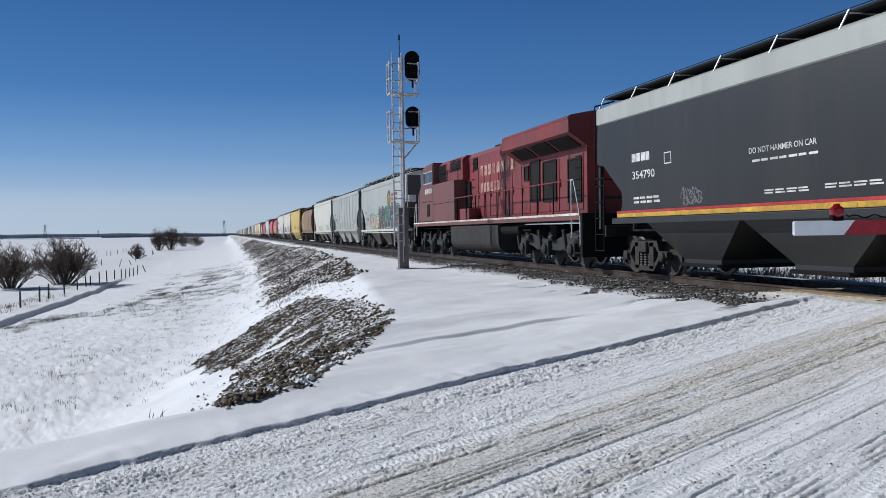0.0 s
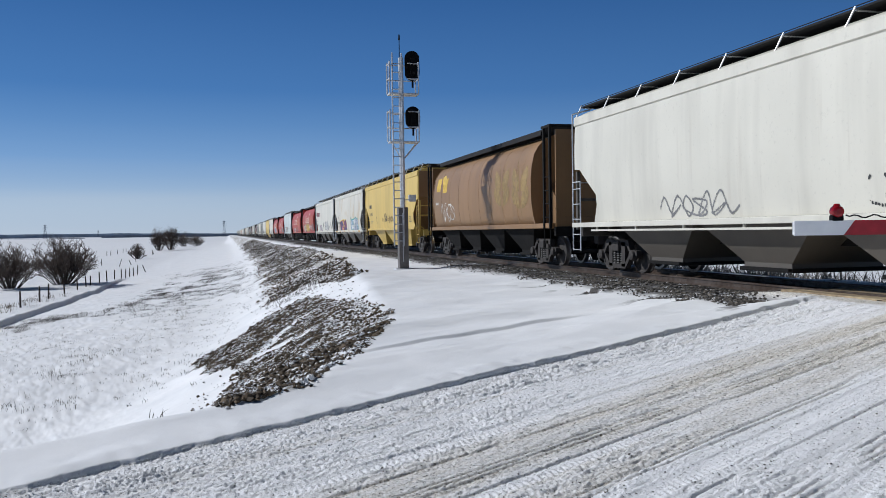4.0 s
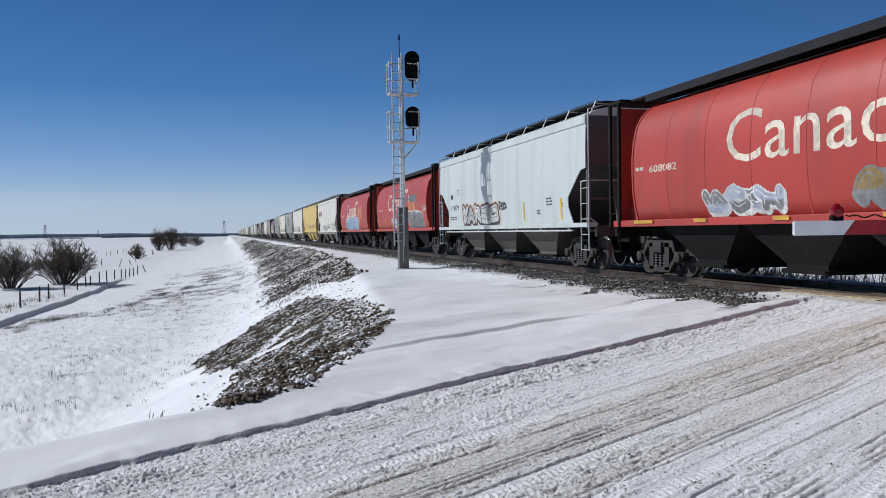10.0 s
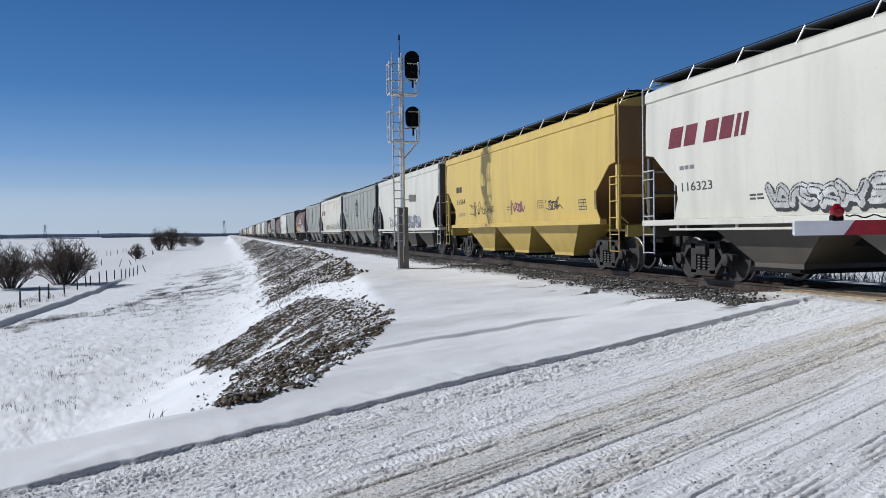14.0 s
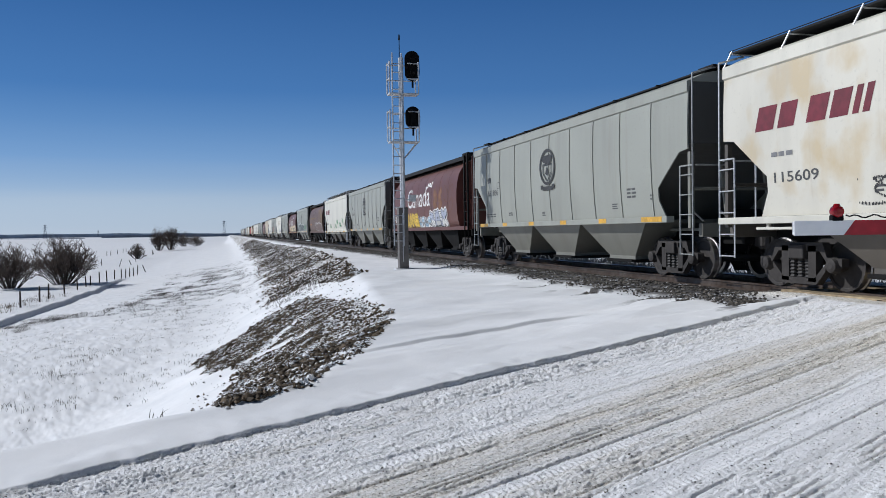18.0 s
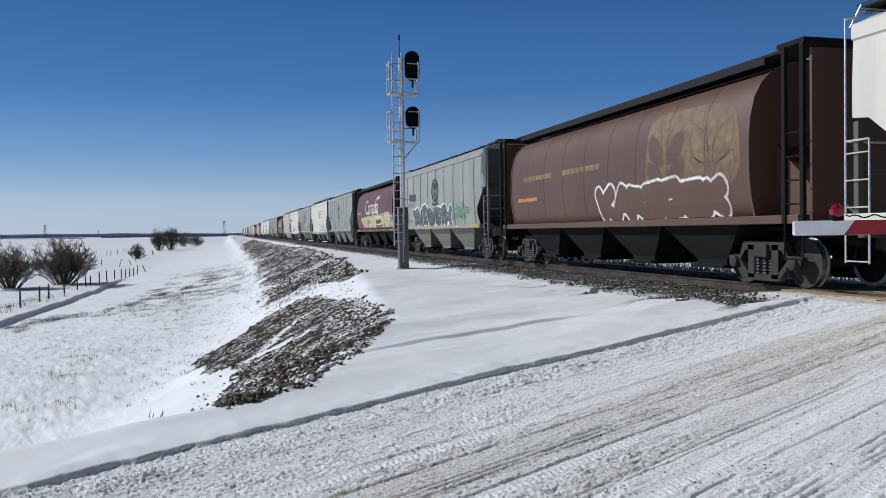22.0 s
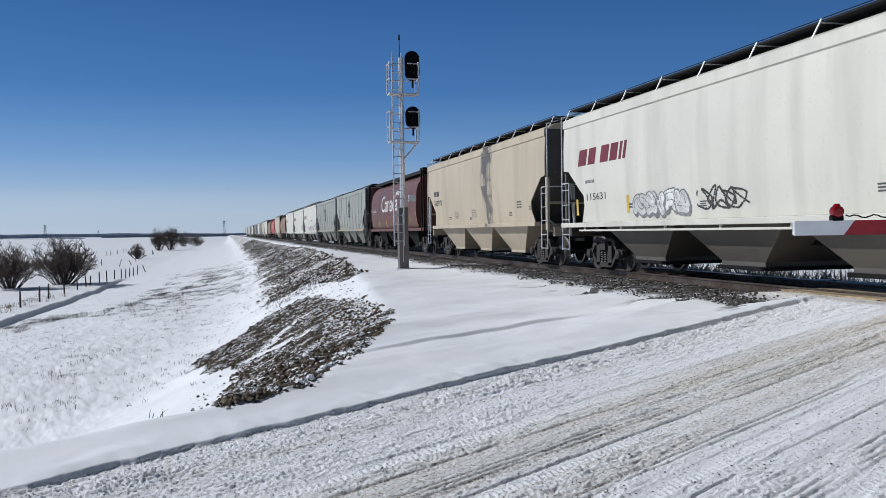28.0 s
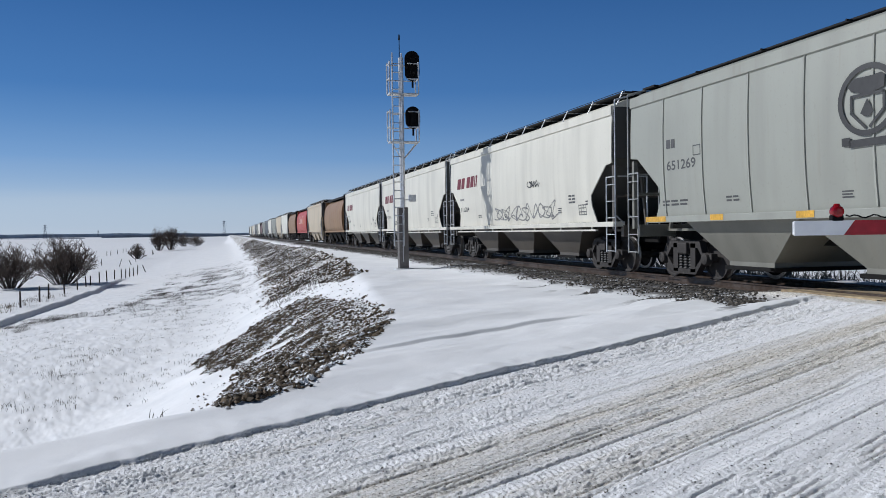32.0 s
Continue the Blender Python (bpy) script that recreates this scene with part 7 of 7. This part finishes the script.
tufts("field_weeds", "sparse dead weeds poking out of the snow", -30, 3.5, 22, 130, 1500, 8, 0.11, 0.13,
      lambda x, y: step(0.05, 0.3, fbm(x * 0.12, y * 0.07, 95, 4)) * step(-1.5, 1.5, crest_distance(x, y) - 4.5), M["weed"], 6)
tufts("ditch_weeds", "dark clumps of dead weeds in wind-packed snow", -15, 3.5, 22, 150, 2300, 18, 0.16, 0.2,
      lambda x, y: weedy(x, y) * step(-1.5, 1.5, crest_distance(x, y) - 4.0), M["weed"], 16)
tufts("near_weeds", "thin dead stalks in smooth snow", -14, 0, 14, 30, 40, 5, 0.26, 0.12, lambda x, y: 0.5 * step(3.5, 5, crest_distance(x, y)), M["weed"], 7)
tufts("fence_grass", "pale dead grass along the fence", -18, -15.3, 66, 86, 34, 12, 0.5, 0.22, lambda x, y: 0.6 + 0 * x, M["straw"], 8)
tufts("far_side_reeds", "pale dead grass standing in snow beyond the track", 15.0, 20.0, 6, 120, 8500, 6, 0.7, 0.14, lambda x, y: 0.7 + 0 * x, mat("pale_reed", (0.40, 0.36, 0.31), 0.9, dark=(0.16, 0.13, 0.10)), 9)
tufts("bank_grass", "dark dead grass on the railway bank", -1, 8.2, 30, 240, 2600, 9, 0.22, 0.25,
      lambda x, y: step(0.2, 0.8, crest_distance(x, y)) * step(3.6, 2.6, crest_distance(x, y)) * step(0.15, -0.05, fbm(x * 0.8, y * 0.35, 71, 4) * 0 + streaks(x, y)), M["weed"], 10)


# ---- wire fence posts of the right of way ----
M["post"] = mat("weathered_fence_post", (0.075, 0.06, 0.05), 0.9, scale=12, bump=0.3)


def fence(label, spots, lean_from):
    f = thing("post_fence", label, "fence")
    rnd = random.Random(len(spots))
    for k, (x, y, h) in enumerate(spots):
        z = ground_height(x, y)
        bm = bmesh.new()
        r = 0.075
        lathe(bm, [(r * 1.05, -0.2), (r, h * 0.5), (r * 0.92, h - 0.03), (r * 0.6, h)], (0, 0, 0), (0, 0, 1), 9)
        p = part("post", bm, M["post"], f)
        t = 25 if k >= lean_from else 3
        p.matrix_basis = pose(x, y, z, rnd.uniform(-t, t), rnd.uniform(-t, t), rnd.uniform(0, 360))
    return f


fence("line of weathered wooden fence posts in the snow", [(-16.2, 71.4, 1.32), (-16.2, 78.2, 1.4), (-16.3, 82.4, 1.43), (-16.3, 90.0, 1.16), (-16.5, 98.6, 1.27), (-16.3, 103.1, 1.27), (-16.3, 106.2, 1.1),
      (-15.8, 109.9, 1.36), (-15.3, 112.7, 1.47), (-15.2, 119.1, 1.32), (-15.2, 126.6, 1.41), (-15.2, 131.4, 1.38), (-15.1, 135.9, 1.34), (-14.7, 137.5, 1.35), (-14.3, 139.6, 1.56), (-14.0, 149.5, 1.38)], 15)
fence("broken line of leaning fence posts far out in the field", [(-38.4, 174.5, 1.44), (-37.1, 173.4, 1.55), (-36.5, 173.2, 1.33), (-35.0, 168.7, 1.18), (-26.4, 187.3, 1.34), (-36.3, 293.8, 1.54),
      (-37.8, 321.4, 1.47), (-37.2, 325.5, 1.71), (-36.9, 273.0, 1.6), (-36.4, 277.7, 1.63), (-21.8, 210.0, 0.97), (-22.3, 224.8, 1.63), (-23.7, 247.3, 1.3), (-23.6, 275.0, 1.63), (-24.3, 289.3, 1.53),
      (-22.2, 182.1, 1.67), (-20.4, 187.3, 1.23)], 13)


# ---- bare bushes ----
M["bark"] = mat("dark_bare_willow_bark", (0.06, 0.047, 0.04), 0.9, scale=6)
M["twig"] = mat("brown_bare_twigs", (0.145, 0.11, 0.09), 0.9, scale=6)


def bush(x, y, height, width, seed, label, stems=64):
    rnd = random.Random(seed)
    b = thing("bare_bush", label, "bush", "bare bushes along the fence", pose(x, y, ground_height(x, y) - 0.1))
    limbs, twigs = [], []

    def grow(p, d, length, r, depth):
        q = p + d * length
        if depth and (q.x ** 2 + q.y ** 2) / (width * 0.5) ** 2 + (q.z / height) ** 2 > rnd.uniform(0.8, 1.12):
            return
        (limbs if depth < 2 else twigs).append((p, q, r))
        if depth >= 4:
            return
        for _ in range(3):
            t = rnd.uniform(0.35, 1.0)
            nd = (d + Vector((rnd.uniform(-1, 1), rnd.uniform(-1, 1), rnd.uniform(-0.35, 0.75))) * 0.85).normalized()
            grow(p.lerp(q, t), nd, length * rnd.uniform(0.5, 0.78), r * 0.6, depth + 1)

    for k in range(stems):
        a = rnd.uniform(0, math.tau)
        out = rnd.uniform(0.05, 1.0)
        d = Vector((math.cos(a) * out * width / height * 0.9, math.sin(a) * out * width / height * 0.9, 1)).normalized()
        grow(Vector((math.cos(a) * width * 0.12 * out, math.sin(a) * width * 0.12 * out, 0)), d, height * rnd.uniform(0.2, 0.48), 0.05, 0)
    for nm, segs, m in (("trunk", limbs, M["bark"]), ("crown", twigs, M["twig"])):
        vs, fs = [], []
        for p, q, r in segs:
            d = (q - p).normalized()
            s = d.orthogonal().normalized()
            t = d.cross(s)
            i = len(vs)
            for pt, rr in ((p, max(r, 0.017)), (q, max(r * 0.6, 0.012))):
                for k in range(3):
                    a = math.tau * k / 3
                    vs.append(pt + (s * math.cos(a) + t * math.sin(a)) * rr)
            fs += [(i, i + 1, i + 4, i + 3), (i + 1, i + 2, i + 5, i + 4), (i + 2, i, i + 3, i + 5)]
        ob = mesh_object(nm, vs, fs, m)
        ob.parent = b
    return b


bush(-24.6, 104, 6.6, 7.6, 1, "bare dark willow bush in the snow by the fence", 56)
bush(-20.1, 110, 7.2, 9.6, 2, "large bare dark willow bush in the snow by the fence", 70)
bush(-23.5, 231, 4.6, 6.0, 3, "small pale bare bush with a short trunk", 40)
for _k, (_x, _y, _h, _w) in enumerate(((-26.8, 345, 11.0, 9.5), (-22.6, 350, 11.6, 9.5))):
    bush(_x, _y, _h, _w, 10 + _k, "clump of tall bare bushes far along the fence", 64)
for _k, (_x, _y, _h, _w) in enumerate(((-21.8, 438, 9.0, 11.0), (-16.0, 444, 7.8, 12.0))):
    bush(_x, _y, _h, _w, 13 + _k, "low dark thicket far along the fence", 46)


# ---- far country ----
# hills and woods are paled and blued: distance haze mixed into their colours
M["haze_hill"] = mat("far_hills_with_haze", (0.40, 0.47, 0.56), 1.0, scale=0.02)
M["far_trees"] = mat("far_woods_with_haze", (0.22, 0.26, 0.32), 1.0, scale=0.05, bump=0.4)
M["lattice"] = mat("grey_lattice_steel", (0.17, 0.2, 0.25), 0.8, scale=1)


def ridge(name, label, dist, a0, a1, z0, h, seed, material, cat):
    """A low far ridge, as a solid strip that follows the horizon."""
    n = 260
    ang = np.linspace(radians(a0), radians(a1), n)
    top = z0 + h * np.clip(0.55 + fbm(ang * 9, ang * 0, seed, 5) * 0.9, 0.08, 1.5)
    vs, fs = [], []
    for a, t in zip(ang, top):
        for r, z in ((dist, -12.0), (dist, t), (dist + 60, t * 0.98), (dist + 60, -12.0)):
            vs.append((r * math.sin(a), r * math.cos(a), z))
    for k in range(n - 1):
        for j in range(3):
            i = k * 4 + j
            fs.append((i, i + 1, i + 5, i + 4))
    return tagged(mesh_object(name, vs, fs, material), label, cat, kind="structure")


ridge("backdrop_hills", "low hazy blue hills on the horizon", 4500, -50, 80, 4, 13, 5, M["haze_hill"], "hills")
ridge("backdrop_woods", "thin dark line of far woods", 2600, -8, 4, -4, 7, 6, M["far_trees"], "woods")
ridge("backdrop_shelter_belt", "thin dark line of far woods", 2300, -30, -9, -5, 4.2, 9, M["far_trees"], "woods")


def pylon(x, y, h):
    p = thing("power_pylon", "grey lattice power pylon far off on the plain", "pylon", "far power pylons", pose(x, y, -6))
    bm = bmesh.new()
    for sx in (-1, 1):
        for sy in (-1, 1):
            rod(bm, (sx * h * 0.10, sy * h * 0.10, 0), (sx * h * 0.025, sy * h * 0.025, h), h * 0.010, 4)
        for k in range(6):
            z0, z1 = h * k / 6, h * (k + 1) / 6
            w0, w1 = h * (0.10 - 0.075 * k / 6), h * (0.10 - 0.075 * (k + 1) / 6)
            rod(bm, (-sx * w0, -w0, z0), (sx * w1, -w1, z1), h * 0.007, 4)
    part("lattice_tower", bm, M["lattice"], p)
    for z, w in ((0.72, 0.17), (0.84, 0.14), (0.95, 0.10)):
        bm = bmesh.new()
        rod(bm, (-h * w, 0, h * z), (h * w, 0, h * z), h * 0.010, 4)
        part("cross_arm", bm, M["lattice"], p)


for _px, _d, _h in ((80, 2300, 38), (397, 2300, 45), (174, 4000, 34)):
    _a = math.atan((_px - 784) / 1431.0) + radians(TURN)
    pylon(_d * math.sin(_a), _d * math.cos(_a), _h)


# ---- what moves ----
def motions():
    for car, y in TRAIN:
        walk(car, [(0.0, pose(TRACK_X, y, 0)), (16.0, pose(TRACK_X, y - SPEED * 16, 0)), (32.0, pose(TRACK_X, y - SPEED * 32, 0))])
    # every wheel turns alike: one turning for each place on a truck
    turning = {}
    for car, _ in TRAIN:
        for truck in car.children:
            for axle in truck.children:
                if axle.name.startswith("wheelset"):
                    y, r = round(axle.location.y, 3), round(axle.location.z, 3)
                    if (y, r) not in turning:
                        rows = []
                        for k in range(32 * FPS + 1):
                            rows.append((k / FPS, pose(0, y, r) @ Matrix.Rotation(SPEED * k / FPS / r, 4, "X")))
                        walk(axle, rows)
                        turning[(y, r)] = axle
                    else:
                        keys = turning[(y, r)].animation_data
                        axle.rotation_mode = "QUATERNION"
                        own = axle.animation_data_create()
                        own.action = keys.action
                        own.action_slot = keys.action_slot


motions()
